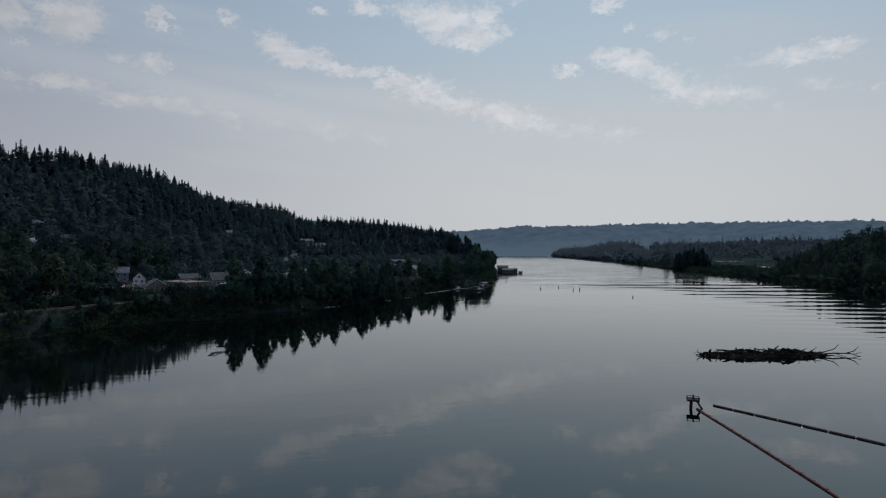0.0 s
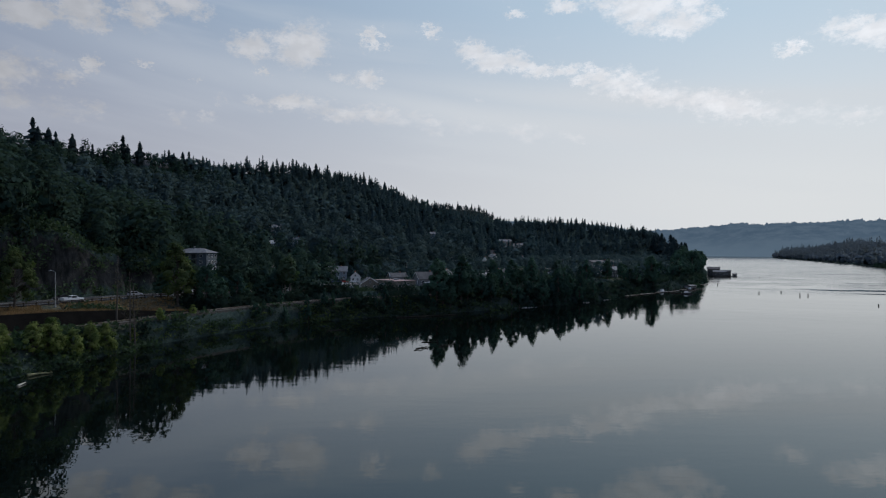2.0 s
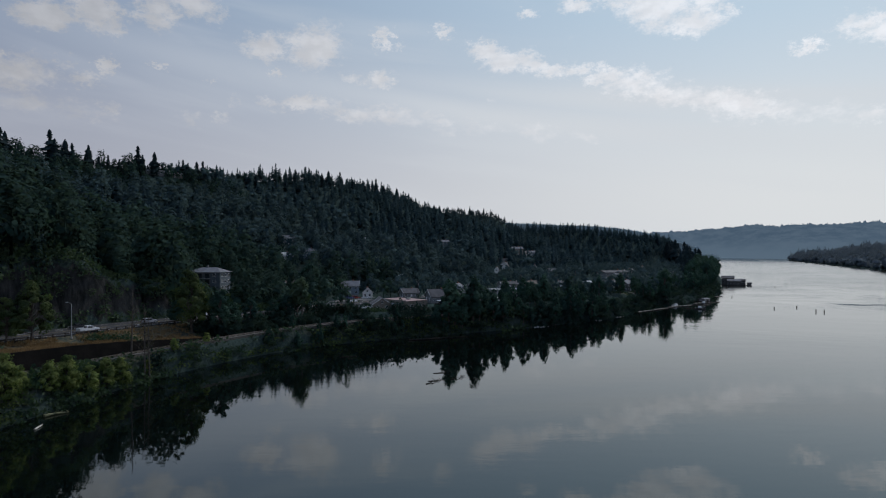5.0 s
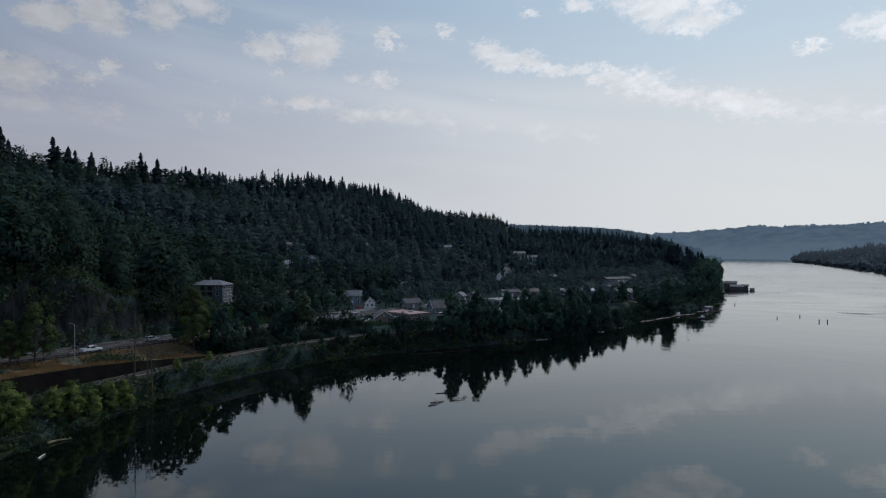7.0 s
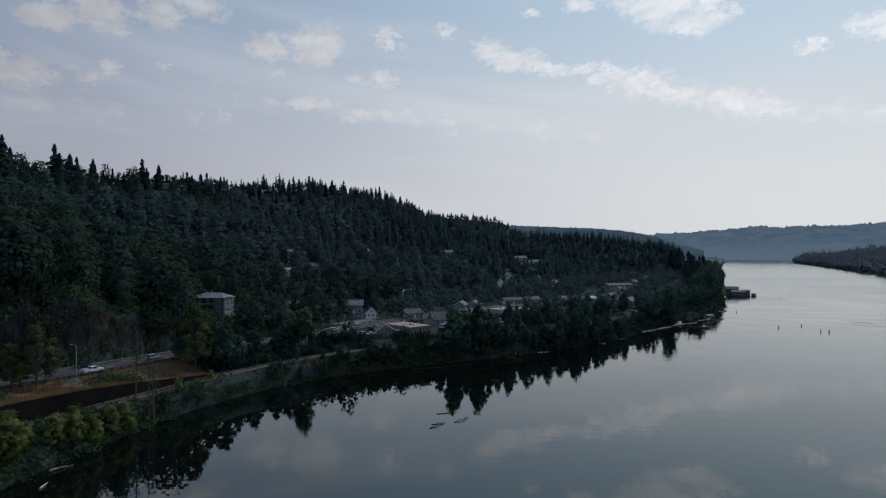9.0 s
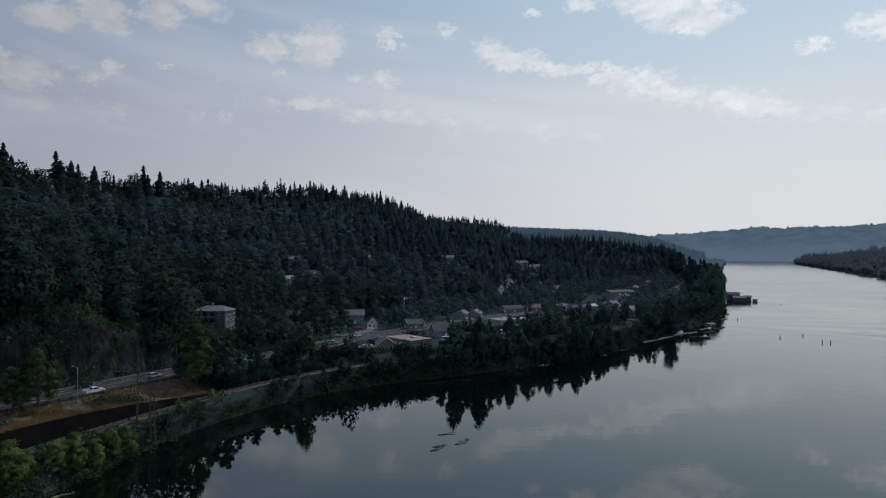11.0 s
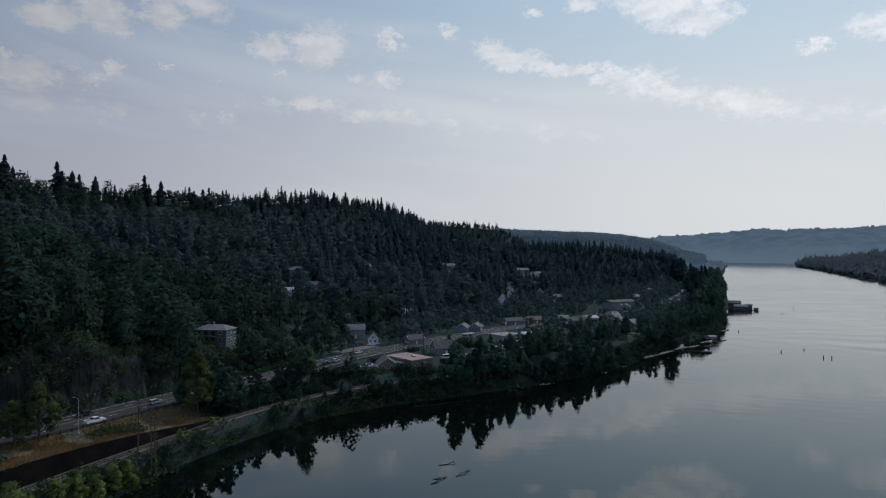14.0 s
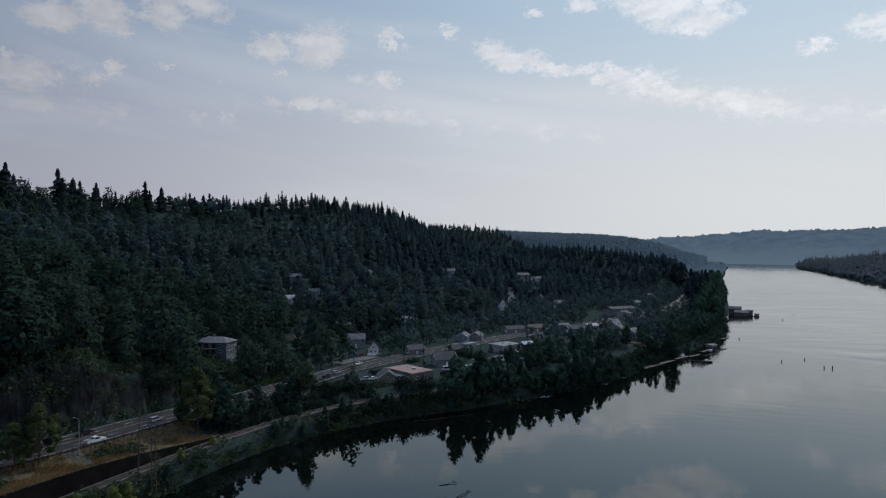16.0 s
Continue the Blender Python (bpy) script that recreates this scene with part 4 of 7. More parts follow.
ROCK = surface("basalt", (0.04, 0.039, 0.038), (0.11, 0.105, 0.10), 0.35, 0.9, bump=0.8, depth=0.2)
GRAVEL = surface("lot_gravel", (0.085, 0.08, 0.076), (0.14, 0.135, 0.128), 0.15, 0.95, fine=20, bump=0.3)
LAWN = surface("mown_grass", (0.020, 0.030, 0.018), (0.040, 0.050, 0.027), 0.2, 0.95, fine=15, bump=0.4)
SHINGLE = surface("grey_shingle", (0.10, 0.105, 0.115), (0.17, 0.175, 0.185), 0.5, 0.9, fine=10, bump=0.4)
SHINGLE_DK = surface("dark_shingle", (0.045, 0.045, 0.05), (0.09, 0.09, 0.095), 0.5, 0.9, fine=10, bump=0.4)
SHINGLE_BR = surface("brown_shingle", (0.085, 0.068, 0.055), (0.14, 0.115, 0.095), 0.5, 0.9, fine=10, bump=0.4)
METAL_ROOF = surface("pale_metal_roof", (0.24, 0.26, 0.28), (0.34, 0.36, 0.38), 0.3, 0.7)
PINK_ROOF = surface("salmon_membrane_roof", (0.25, 0.165, 0.15), (0.33, 0.225, 0.205), 0.18, 0.85, fine=16)
FLAT_ROOF = surface("grey_membrane_roof", (0.19, 0.195, 0.20), (0.29, 0.295, 0.30), 0.15, 0.85, fine=16)
WHITE_SIDE = surface("white_siding", (0.62, 0.62, 0.60), (0.78, 0.78, 0.76), 0.4, 0.7)
GREY_SIDE = surface("grey_siding", (0.14, 0.15, 0.155), (0.21, 0.22, 0.225), 0.4, 0.75)
BLUE_SIDE = surface("slate_blue_siding", (0.15, 0.19, 0.23), (0.22, 0.265, 0.305), 0.4, 0.75)
DARK_SIDE = surface("dark_weathered_siding", (0.07, 0.068, 0.065), (0.13, 0.125, 0.12), 0.5, 0.85)
SLATE_SIDE = surface("slate_grey_siding", (0.080, 0.096, 0.108), (0.125, 0.145, 0.160), 0.4, 0.75, spec=0.2)
TAN_SIDE = surface("tan_siding", (0.15, 0.13, 0.108), (0.22, 0.195, 0.16), 0.4, 0.75)
GREEN_SIDE = surface("sage_siding", (0.22, 0.26, 0.21), (0.31, 0.35, 0.29), 0.4, 0.75)
BRICK_SIDE = surface("brick_red_siding", (0.22, 0.10, 0.075), (0.32, 0.15, 0.11), 0.5, 0.85)
TRIM = surface("white_trim", (0.66, 0.66, 0.65), (0.80, 0.80, 0.79), 0.8, 0.6)
TARP = surface("blue_white_tarp", (0.16, 0.22, 0.40), (0.40, 0.44, 0.54), 0.6, 0.7)
RUBBER = surface("tyre_rubber", (0.015, 0.015, 0.015), (0.03, 0.03, 0.03), 3.0, 0.85)
ALLOY = surface("wheel_alloy", (0.40, 0.41, 0.42), (0.55, 0.56, 0.57), 3.0, 0.35, 0.8)
RED_LENS = surface("red_lens", (0.30, 0.02, 0.02), (0.42, 0.04, 0.03), 3.0, 0.25)
CLEAR_LENS = surface("clear_lens", (0.65, 0.66, 0.68), (0.8, 0.8, 0.82), 3.0, 0.15)


def glass_material():
    m, n = material("dark_window_glass")
    b = n.node("ShaderNodeBsdfPrincipled")
    b.inputs["Base Color"].default_value = (0.02, 0.025, 0.03, 1)
    b.inputs["Roughness"].default_value = 0.06
    n.put(n.node("ShaderNodeOutputMaterial").inputs[0], b.outputs[0])
    return m


GLASS = glass_material()


def paint(name, c):
    return surface(name, tuple(0.9 * k for k in c), tuple(min(1.0, 1.08 * k) for k in c), 1.5, 0.3, 0.0, spread=0.05, bump=0.0, spec=0.5)


CAR_WHITE, CAR_GREY, CAR_BLACK = paint("white_car_paint", (0.72, 0.72, 0.72)), paint("silver_car_paint", (0.36, 0.37, 0.39)), paint("black_car_paint", (0.03, 0.03, 0.035))
CAR_RED, CAR_BLUE = paint("red_car_paint", (0.30, 0.04, 0.03)), paint("blue_car_paint", (0.06, 0.10, 0.22))


# ---- building blocks ----
def thing(name, m, label, category, group=""):
    ob = new(name)
    ob.empty_display_size = 0.3
    ob.matrix_world = m
    return tagged(ob, label, category, group)


def part(name, bm, mat, parent, label=""):
    """Links a bmesh, or verts and faces, as one mesh under a thing or part; places are the thing's own."""
    if isinstance(bm, tuple):
        me = mesh_of(name, bm[0], bm[1], mat)
    else:
        me = bpy.data.meshes.new(name)
        bm.normal_update()
        bm.to_mesh(me)
        bm.free()
        me.materials.append(mat)
    ob = new(name, me)
    ob.parent = parent
    if label:
        ob["label"] = label
    return ob


def again(ob, m, parent=None):
    """Another piece on the same mesh."""
    o = new(ob.name.split(".")[0], ob.data)
    o.parent = parent or ob.parent
    o.matrix_local = m
    if "label" in ob:
        o["label"] = ob["label"]
    return o


def box(x0, x1, y0, y1, z0, z1, bevel=0.0, bm=None):
    bm = bm or bmesh.new()
    v = [bm.verts.new(p) for p in ((x0, y0, z0), (x1, y0, z0), (x1, y1, z0), (x0, y1, z0), (x0, y0, z1), (x1, y0, z1), (x1, y1, z1), (x0, y1, z1))]
    fs = [bm.faces.new([v[i] for i in f]) for f in ((3, 2, 1, 0), (4, 5, 6, 7), (0, 1, 5, 4), (1, 2, 6, 5), (2, 3, 7, 6), (3, 0, 4, 7))]
    if bevel:
        bmesh.ops.bevel(bm, geom=list({e for f in fs for e in f.edges}), offset=bevel, segments=1, affect="EDGES")
    return bm


def prism(outline, lo, hi, axis="y", bevel=0.0):
    """An outline in the x-z plane carried along y (or in y-z along x), closed."""
    bm = bmesh.new()
    put = (lambda p, k: (p[0], k, p[1])) if axis == "y" else (lambda p, k: (k, p[0], p[1]))
    a = [bm.verts.new(put(p, lo)) for p in outline]
    b = [bm.verts.new(put(p, hi)) for p in outline]
    n = len(outline)
    bm.faces.new(a)
    bm.faces.new(b[::-1])
    for i in range(n):
        bm.faces.new((a[i], b[i], b[(i + 1) % n], a[(i + 1) % n]))
    bmesh.ops.recalc_face_normals(bm, faces=bm.faces)
    if bevel:
        bmesh.ops.bevel(bm, geom=list(bm.edges), offset=bevel, segments=2, affect="EDGES")
    return bm


def rod(a, b, r0, r1=None, sides=8):
    v, fa = tube([a, b], [r0, r0 if r1 is None else r1], sides)
    n = len(v)
    caps = [(0, k + 1, k) for k in range(1, sides - 1)] + [(n - sides, n - sides + k, n - sides + k + 1) for k in range(1, sides - 1)]
    return v, np.concatenate([fa, np.array(caps)])


def ground_z(x, y):
    return float(land(np.array([x]), np.array([y]))[0])


def ribbon(y0, y1, off0, off1, table, z, stepsize=4.0):
    """A strip that follows a line of the plan between two offsets inland of it; z is a number or a function."""
    ys = np.arange(y0, y1 + stepsize, stepsize)
    sl = slant(table, ys)
    k = np.sqrt(1 + sl ** 2)
    # inland normal is (-1, slope) / k
    verts = []
    for off in (off0, off1):
        x, y = along(table, ys) - off / k, ys + off * sl / k
        verts.append(np.stack([x, y, np.full_like(x, z) if not callable(z) else z(ys)], -1))
    n = len(ys)
    i = np.arange(n - 1)
    return np.concatenate(verts), np.stack([i, i + 1, i + 1 + n, i + n], -1), ys


# ---- highway, guard rail and railway ----
def lift(v, fa, ys, thick):
    """Gives a strip thickness downwards."""
    n = len(v)
    low = v - (0, 0, thick)
    k = len(ys)
    i = np.arange(k - 1)
    sides = np.concatenate([np.stack([i, i + n, i + 1 + n, i + 1], -1), np.stack([i + k, i + k + 1, i + k + 1 + n, i + k + n], -1)])
    return np.concatenate([v, low]), np.concatenate([fa, sides])


v, fa, ys = ribbon(40, 1150, -7.8, 8.4, ROAD, lambda yy: road_z(yy) + 0.06, 5.0)
road = tagged(new("road", mesh_of("road", *lift(v, fa, ys, 0.5), ASPHALT)), "grey asphalt four-lane highway along the foot of the hill", "road", kind="structure")
for off, mat, nm in ((-6.4, PAINT_W, "edge_line"), (7.0, PAINT_W, "edge_line"), (0.15, PAINT_Y, "centre_line"), (0.55, PAINT_Y, "centre_line")):
    v, fa, ys = ribbon(40, 1000, off, off + 0.17, ROAD, lambda yy: road_z(yy) + 0.068, 5.0)
    part(nm, (v, fa), mat, road)
dash = None
for off in (-3.1, 3.7):
    for y in np.arange(100, 440, 9.0):
        s = float(slant(ROAD, y))
        k = math.sqrt(1 + s * s)
        x, yy = float(along(ROAD, y)) - off / k, y + off * s / k
        m = pose(x, yy, float(road_z(y)) + 0.068, 0, 0, -math.degrees(math.atan(s)))
        if dash is None:
            dash = part("lane_dash", box(-0.08, 0.08, -1.5, 1.5, 0.0, 0.006), PAINT_W, road)
            dash.matrix_local = m
        else:
            again(dash, m)

guard = thing("guard_rail", pose(0, 0, 0), "weathered steel guard rail on timber posts beside the highway", "guard rail")
v, fa, ys = ribbon(60, 268, -8.6, -8.68, ROAD, lambda yy: road_z(yy) + 0.75, 4.0)
part("beam", lift(v, fa, ys, 0.32), RUST_STEEL, guard, "dull weathering steel beam")
gp = None
for y in np.arange(96, 268, 2.6):
    s = float(slant(ROAD, y))
    k = math.sqrt(1 + s * s)
    m = pose(float(along(ROAD, y)) + 8.85 / k, y - 8.85 * s / k, float(road_z(y)) - 0.5, 0, 0, -math.degrees(math.atan(s)))
    if gp is None:
        gp = part("post", box(-0.13, 0.13, -0.13, 0.13, -0.6, 1.35, 0.02), TIMBER, guard)
        gp.matrix_local = m
    else:
        again(gp, m)

RAIL_SLOPE = lambda yy: RAIL_Z + 0.08 + 0.3 * step(yy, 200, 260)
track = tagged(new("railway_track", None), "single railway track on pale ballast along the shore", "railway", kind="structure")
v, fa, ys = ribbon(20, 298, -2.5, 1.9, RAIL, RAIL_SLOPE, 3.0)
part("ballast", lift(v, fa, ys, 0.9), BALLAST, track)
for off in (-0.75, 0.68):
    v, fa, ys = ribbon(20, 298, off, off + 0.09, RAIL, lambda yy: RAIL_SLOPE(yy) + 0.30, 3.0)
    part("rail", lift(v, fa, ys, 0.22), RAIL_STEEL, track)
tie = None
for y in np.arange(110, 296, 0.75):
    s = float(slant(RAIL, y))
    m = pose(float(along(RAIL, y)), y, float(RAIL_SLOPE(y)), 0, 0, -math.degrees(math.atan(s)))
    if tie is None:
        tie = part("sleeper", box(-1.3, 1.3, -0.11, 0.11, 0.0, 0.09), TIMBER, track)
        tie.matrix_local = m
    else:
        again(tie, m)

# near-black battered wall that holds the grassy shelf behind the railway
def shelf_wall():
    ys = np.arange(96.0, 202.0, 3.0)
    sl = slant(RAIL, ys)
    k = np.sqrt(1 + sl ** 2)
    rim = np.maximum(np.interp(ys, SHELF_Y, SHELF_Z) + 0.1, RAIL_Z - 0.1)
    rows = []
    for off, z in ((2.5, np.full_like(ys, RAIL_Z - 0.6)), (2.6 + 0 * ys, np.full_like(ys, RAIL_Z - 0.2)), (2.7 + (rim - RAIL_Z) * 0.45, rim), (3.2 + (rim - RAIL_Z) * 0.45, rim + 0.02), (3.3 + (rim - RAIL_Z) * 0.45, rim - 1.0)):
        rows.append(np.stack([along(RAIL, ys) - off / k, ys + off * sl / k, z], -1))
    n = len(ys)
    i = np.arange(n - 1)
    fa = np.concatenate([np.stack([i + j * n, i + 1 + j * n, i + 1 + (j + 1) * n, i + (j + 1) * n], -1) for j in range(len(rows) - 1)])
    tagged(new("retaining_wall", mesh_of("retaining_wall", np.concatenate(rows), fa, DARK_WALL)), "near-black wall between the railway and the grassy shelf", "wall", kind="structure")


shelf_wall()


def street_lamp(x, y, z, turn, label, sunk=0.3):
    t = thing("street_lamp", pose(x, y, z, 0, 0, turn), label, "street lamp")
    part("pole", gather([rod((0, 0, -sunk), (0, 0, 9.1), 0.14, 0.08)]), GALV, t)
    part("base", box(-0.25, 0.25, -0.25, 0.25, -sunk - 0.5, 0.25 - sunk, 0.04), CONCRETE, t)
    part("arm", tube([(0, 0, 9.05), (0.5, 0, 9.5), (1.3, 0, 9.62), (1.9, 0, 9.6)], [0.06, 0.05, 0.045, 0.045], 6), GALV, t)
    head = part("lamp_head", prism([(1.7, 9.55), (2.6, 9.52), (2.65, 9.62), (2.2, 9.74), (1.7, 9.68)], -0.16, 0.16, "y", 0.02), GALV, t)
    part("lens", box(1.85, 2.5, -0.11, 0.11, 9.50, 9.53), CLEAR_LENS, head)
    return t


street_lamp(-101.3, 171.8, 11.4, 155, "tall galvanised street lamp beside the highway guard rail", 11.4 - ground_z(-101.3, 171.8))


def utility_pole(x, y, turn, tall, group="poles along the highway"):
    t = thing("utility_pole", pose(x, y, ground_z(x, y), 0, 0, turn), "tall brown timber utility pole with crossarm", "pole", group)
    part("pole", rod((0, 0, -1.0), (0, 0, tall), 0.19, 0.12), TIMBER, t)
    for zz in (0.5, 1.5):
        arm = part("crossarm", box(-1.25, 1.25, -0.07, 0.07, tall - zz - 0.12, tall - zz, 0.01), TIMBER, t)
        for xx in (-1.1, -0.5, 0.5, 1.1):
            part("insulator", rod((xx, 0, tall - zz), (xx, 0, tall - zz + 0.22), 0.05, 0.03, 6), CONCRETE, arm)
    part("transformer", rod((0.32, 0, tall - 3.0), (0.32, 0, tall - 2.1), 0.22, 0.22), GALV, t)
    return t


POLES = [(-42.2, 287.6), (-11, 324.7), (20.9, 365.4), (54.3, 410.3), (102.3, 465.6), (155.8, 525.6)]
for x, y in POLES:
    utility_pole(x, y, 50, 12.0)


# ---- vehicles ----
def wheel(t, x, y, r=0.36):
    w2 = 0.13
    ty = part("wheel", rod((x, y - w2, r), (x, y + w2, r), r, r, 14), RUBBER, t)
    part("rim", rod((x, y - w2 - 0.012, r), (x, y + w2 + 0.012, r), r * 0.6, r * 0.6, 10), ALLOY, ty)


def vehicle(kind, mat, label):
    """A vehicle with its nose to +x, wheels on z = 0."""
    t = thing(kind, pose(0, 0, 0), label, {"pickup_truck": "pickup truck", "van": "van"}.get(kind, "car"))
    if kind == "pickup_truck":
        L, W = 5.8, 1.0
        low = [(-2.9, 0.55), (-2.9, 1.08), (-0.75, 1.10), (2.65, 1.12), (2.9, 0.98), (2.92, 0.5), (2.3, 0.42), (-2.4, 0.42)]
        cabin = [(-0.8, 1.08), (-0.66, 1.78), (-0.3, 1.86), (0.75, 1.84), (1.5, 1.12)]
        part("bed_floor", box(-2.75, -0.9, -0.82, 0.82, 1.06, 1.12), RUBBER, t, "dark truck bed liner")
        for yy in (-0.9, 0.9):
            part("bed_side", box(-2.9, -0.8, yy - 0.07, yy + 0.07, 1.05, 1.36, 0.02), mat, t)
        part("tailgate", box(-2.92, -2.8, -0.9, 0.9, 0.7, 1.36, 0.02), mat, t)
    elif kind == "van":
        L, W = 5.6, 1.0
        low = [(-2.8, 0.5), (-2.8, 1.15), (2.5, 1.15), (2.85, 0.95), (2.85, 0.45)]
        cabin = [(-2.78, 1.12), (-2.72, 2.2), (-2.4, 2.34), (1.2, 2.32), (2.1, 1.14)]
    elif kind == "sport_utility_car":
        L, W = 4.7, 0.93
        low = [(-2.35, 0.5), (-2.36, 1.0), (2.1, 1.0), (2.34, 0.85), (2.36, 0.42), (-2.0, 0.36)]
        cabin = [(-2.3, 0.98), (-2.1, 1.6), (-1.7, 1.7), (0.3, 1.66), (1.15, 1.0)]
    else:
        L, W = 4.6, 0.9
        low = [(-2.3, 0.45), (-2.3, 0.92), (-1.9, 0.97), (2.0, 0.90), (2.28, 0.75), (2.3, 0.36), (-1.9, 0.30)]
        cabin = [(-1.75, 0.94), (-1.15, 1.38), (-0.7, 1.44), (0.35, 1.42), (1.15, 0.92)]
    part("body", prism(low, -W, W, "y", 0.06), mat, t)
    cx = sum(p[0] for p in cabin) / len(cabin)
    part("cabin", prism(cabin, -W * 0.86, W * 0.86, "y", 0.05), mat, t)
    zb, zt = cabin[0][1] + 0.12, max(p[1] for p in cabin) - 0.14
    x0, x1 = cabin[1][0] + 0.12, cabin[-2][0] + 0.05
    for yy in (-1, 1):
        part("side_window", box(x0, x1, yy * W * 0.86 - 0.012, yy * W * 0.86 + 0.012, zb, zt), GLASS, t, "dark side glass")
    a, b = cabin[-1], cabin[-2]
    lerp = lambda p, q, k: (p[0] + (q[0] - p[0]) * k + 0.03, p[1] + (q[1] - p[1]) * k + 0.02)
    p0, p1 = lerp(a, b, 0.12), lerp(a, b, 0.9)
    part("windscreen", prism([p0, p1, (p1[0] - 0.04, p1[1]), (p0[0] - 0.04, p0[1])], -W * 0.76, W * 0.76), GLASS, t, "dark glass windscreen")
    part("rear_window", prism([(cabin[0][0] - 0.02 + (cabin[1][0] - cabin[0][0]) * 0.25, zb + 0.05), (cabin[1][0] - 0.03, zt), (cabin[1][0] + 0.02, zt), (cabin[0][0] + 0.05 + (cabin[1][0] - cabin[0][0]) * 0.25, zb + 0.05)], -W * 0.72, W * 0.72), GLASS, t, "dark glass rear window")
    nose, tail = max(p[0] for p in low), min(p[0] for p in low)
    for yy in (-1, 1):
        part("headlight", box(nose - 0.16, nose - 0.01, yy * W * 0.72 - 0.18, yy * W * 0.72 + 0.18, 0.68, 0.84, 0.02), CLEAR_LENS, t, "clear headlight")
        part("tail_light", box(tail - 0.005, tail + 0.1, yy * W * 0.82 - 0.09, yy * W * 0.82 + 0.09, 0.72, 0.98, 0.02), RED_LENS, t, "red tail light")
        for xx in (-L * 0.3, L * 0.31):
            wheel(t, xx, yy * (W - 0.1))
    part("bumper", box(nose - 0.1, nose + 0.06, -W * 0.95, W * 0.95, 0.38, 0.58, 0.03), GALV if kind == "pickup_truck" else RUBBER, t)
    return t


def road_pose(y, off, flip):
    s = float(slant(ROAD, y))
    k = math.sqrt(1 + s * s)
    return pose(float(along(ROAD, y)) - off / k, y + off * s / k, float(road_z(y)) + 0.07, 0, 0, math.degrees(math.atan2(1, s)) + (180 if flip else 0))


def at(x, y, turn):
    return pose(x, y, ground_z(x, y), 0, 0, turn)


proto = {
    "white_truck": vehicle("pickup_truck", CAR_WHITE, "white crew-cab pickup truck standing on the highway shoulder"),
    "suv": vehicle("sport_utility_car", CAR_GREY, "silver grey sport utility car on the highway"),
    "sedan": vehicle("sedan_car", CAR_BLACK, "black sedan on the highway"),
    "white_car": vehicle("sedan_car", CAR_WHITE, "white sedan parked in the village"),
    "van": vehicle("van", CAR_WHITE, "white high-roof van parked beside a dark roofed house"),
    "red_car": vehicle("sport_utility_car", CAR_RED, "dark red sport utility car parked in the village"),
    "blue_truck": vehicle("pickup_truck", CAR_BLUE, "dark blue pickup truck parked by the road"),
}
proto["white_truck"].matrix_world = road_pose(183.0, -6.8, False)
proto["suv"].matrix_world = road_pose(204.0, -2.4, False)
proto["sedan"].matrix_world = road_pose(160.0, 3.8, True)
proto["white_car"].matrix_world = at(-33.1, 283.6, 215)
proto["van"].matrix_world = at(1.6, 306.4, 20)
proto["red_car"].matrix_world = at(-46.5, 348.2, 20)
proto["blue_truck"].matrix_world = at(-50.1, 345.6, 30)
for key, m, label in (
        ("sedan", road_pose(186, 3.6, True), "black sedan on the highway"),
        ("white_car", road_pose(231, 3.6, True), "white sedan travelling along the highway"),
        ("white_truck", road_pose(282, 4.6, True), "white pickup truck travelling along the highway"),
        ("suv", road_pose(297, -2.6, False), "silver grey sport utility car on the highway"),
        ("white_car", road_pose(318, 3.4, True), "white sedan travelling along the highway"),
        ("sedan", road_pose(290, -2.6, False), "black sedan on the highway"),
        ("suv", road_pose(352, 3.5, True), "silver grey sport utility car on the highway"),
        ("suv", at(-36.7, 281.9, 215), "silver sport utility car parked by the gabled shop"),
        ("white_car", at(-41.2, 349.2, 15), "white sedan parked by a white cottage"),
        ("suv", at(9.9, 312.2, 110), "silver sport utility car parked on gravel"),
        ("white_car", at(14.1, 316.3, 110), "white sedan parked on gravel"),
        ("sedan", at(17.7, 322.6, 110), "black sedan parked on gravel"),
        ("suv", at(28.2, 336.2, 40), "silver sport utility car parked beside a flat-roofed workshop"),
        ("white_car", at(32.4, 341.4, 40), "white sedan parked beside a flat-roofed workshop"),
        ("white_truck", at(37.6, 345.6, 40), "white pickup truck parked beside a flat-roofed workshop"),
        ("sedan", at(41.8, 351.8, 40), "black sedan parked beside a flat-roofed workshop"),
        ("red_car", at(59.5, 415.5, 70), "dark red car parked near the blue tarpaulin"),
        ("white_car", at(64.7, 419.7, 70), "white sedan parked near the long roofs"),
        ("suv", at(-85.6, 358.1, 120), "silver car parked below the wooded slope"),
        ("white_car", at(73.1, 443.7, 30), "white sedan parked near the long roofs"),
        ("white_car", road_pose(640, 3.0, True), "white sedan on the distant highway bend"),
        ("sedan", road_pose(760, -2.5, False), "black sedan on the distant highway bend"),
        ("suv", road_pose(700, 3.0, True), "silver car on the distant highway bend")):
    tagged(copy_thing(proto[key], m), label)


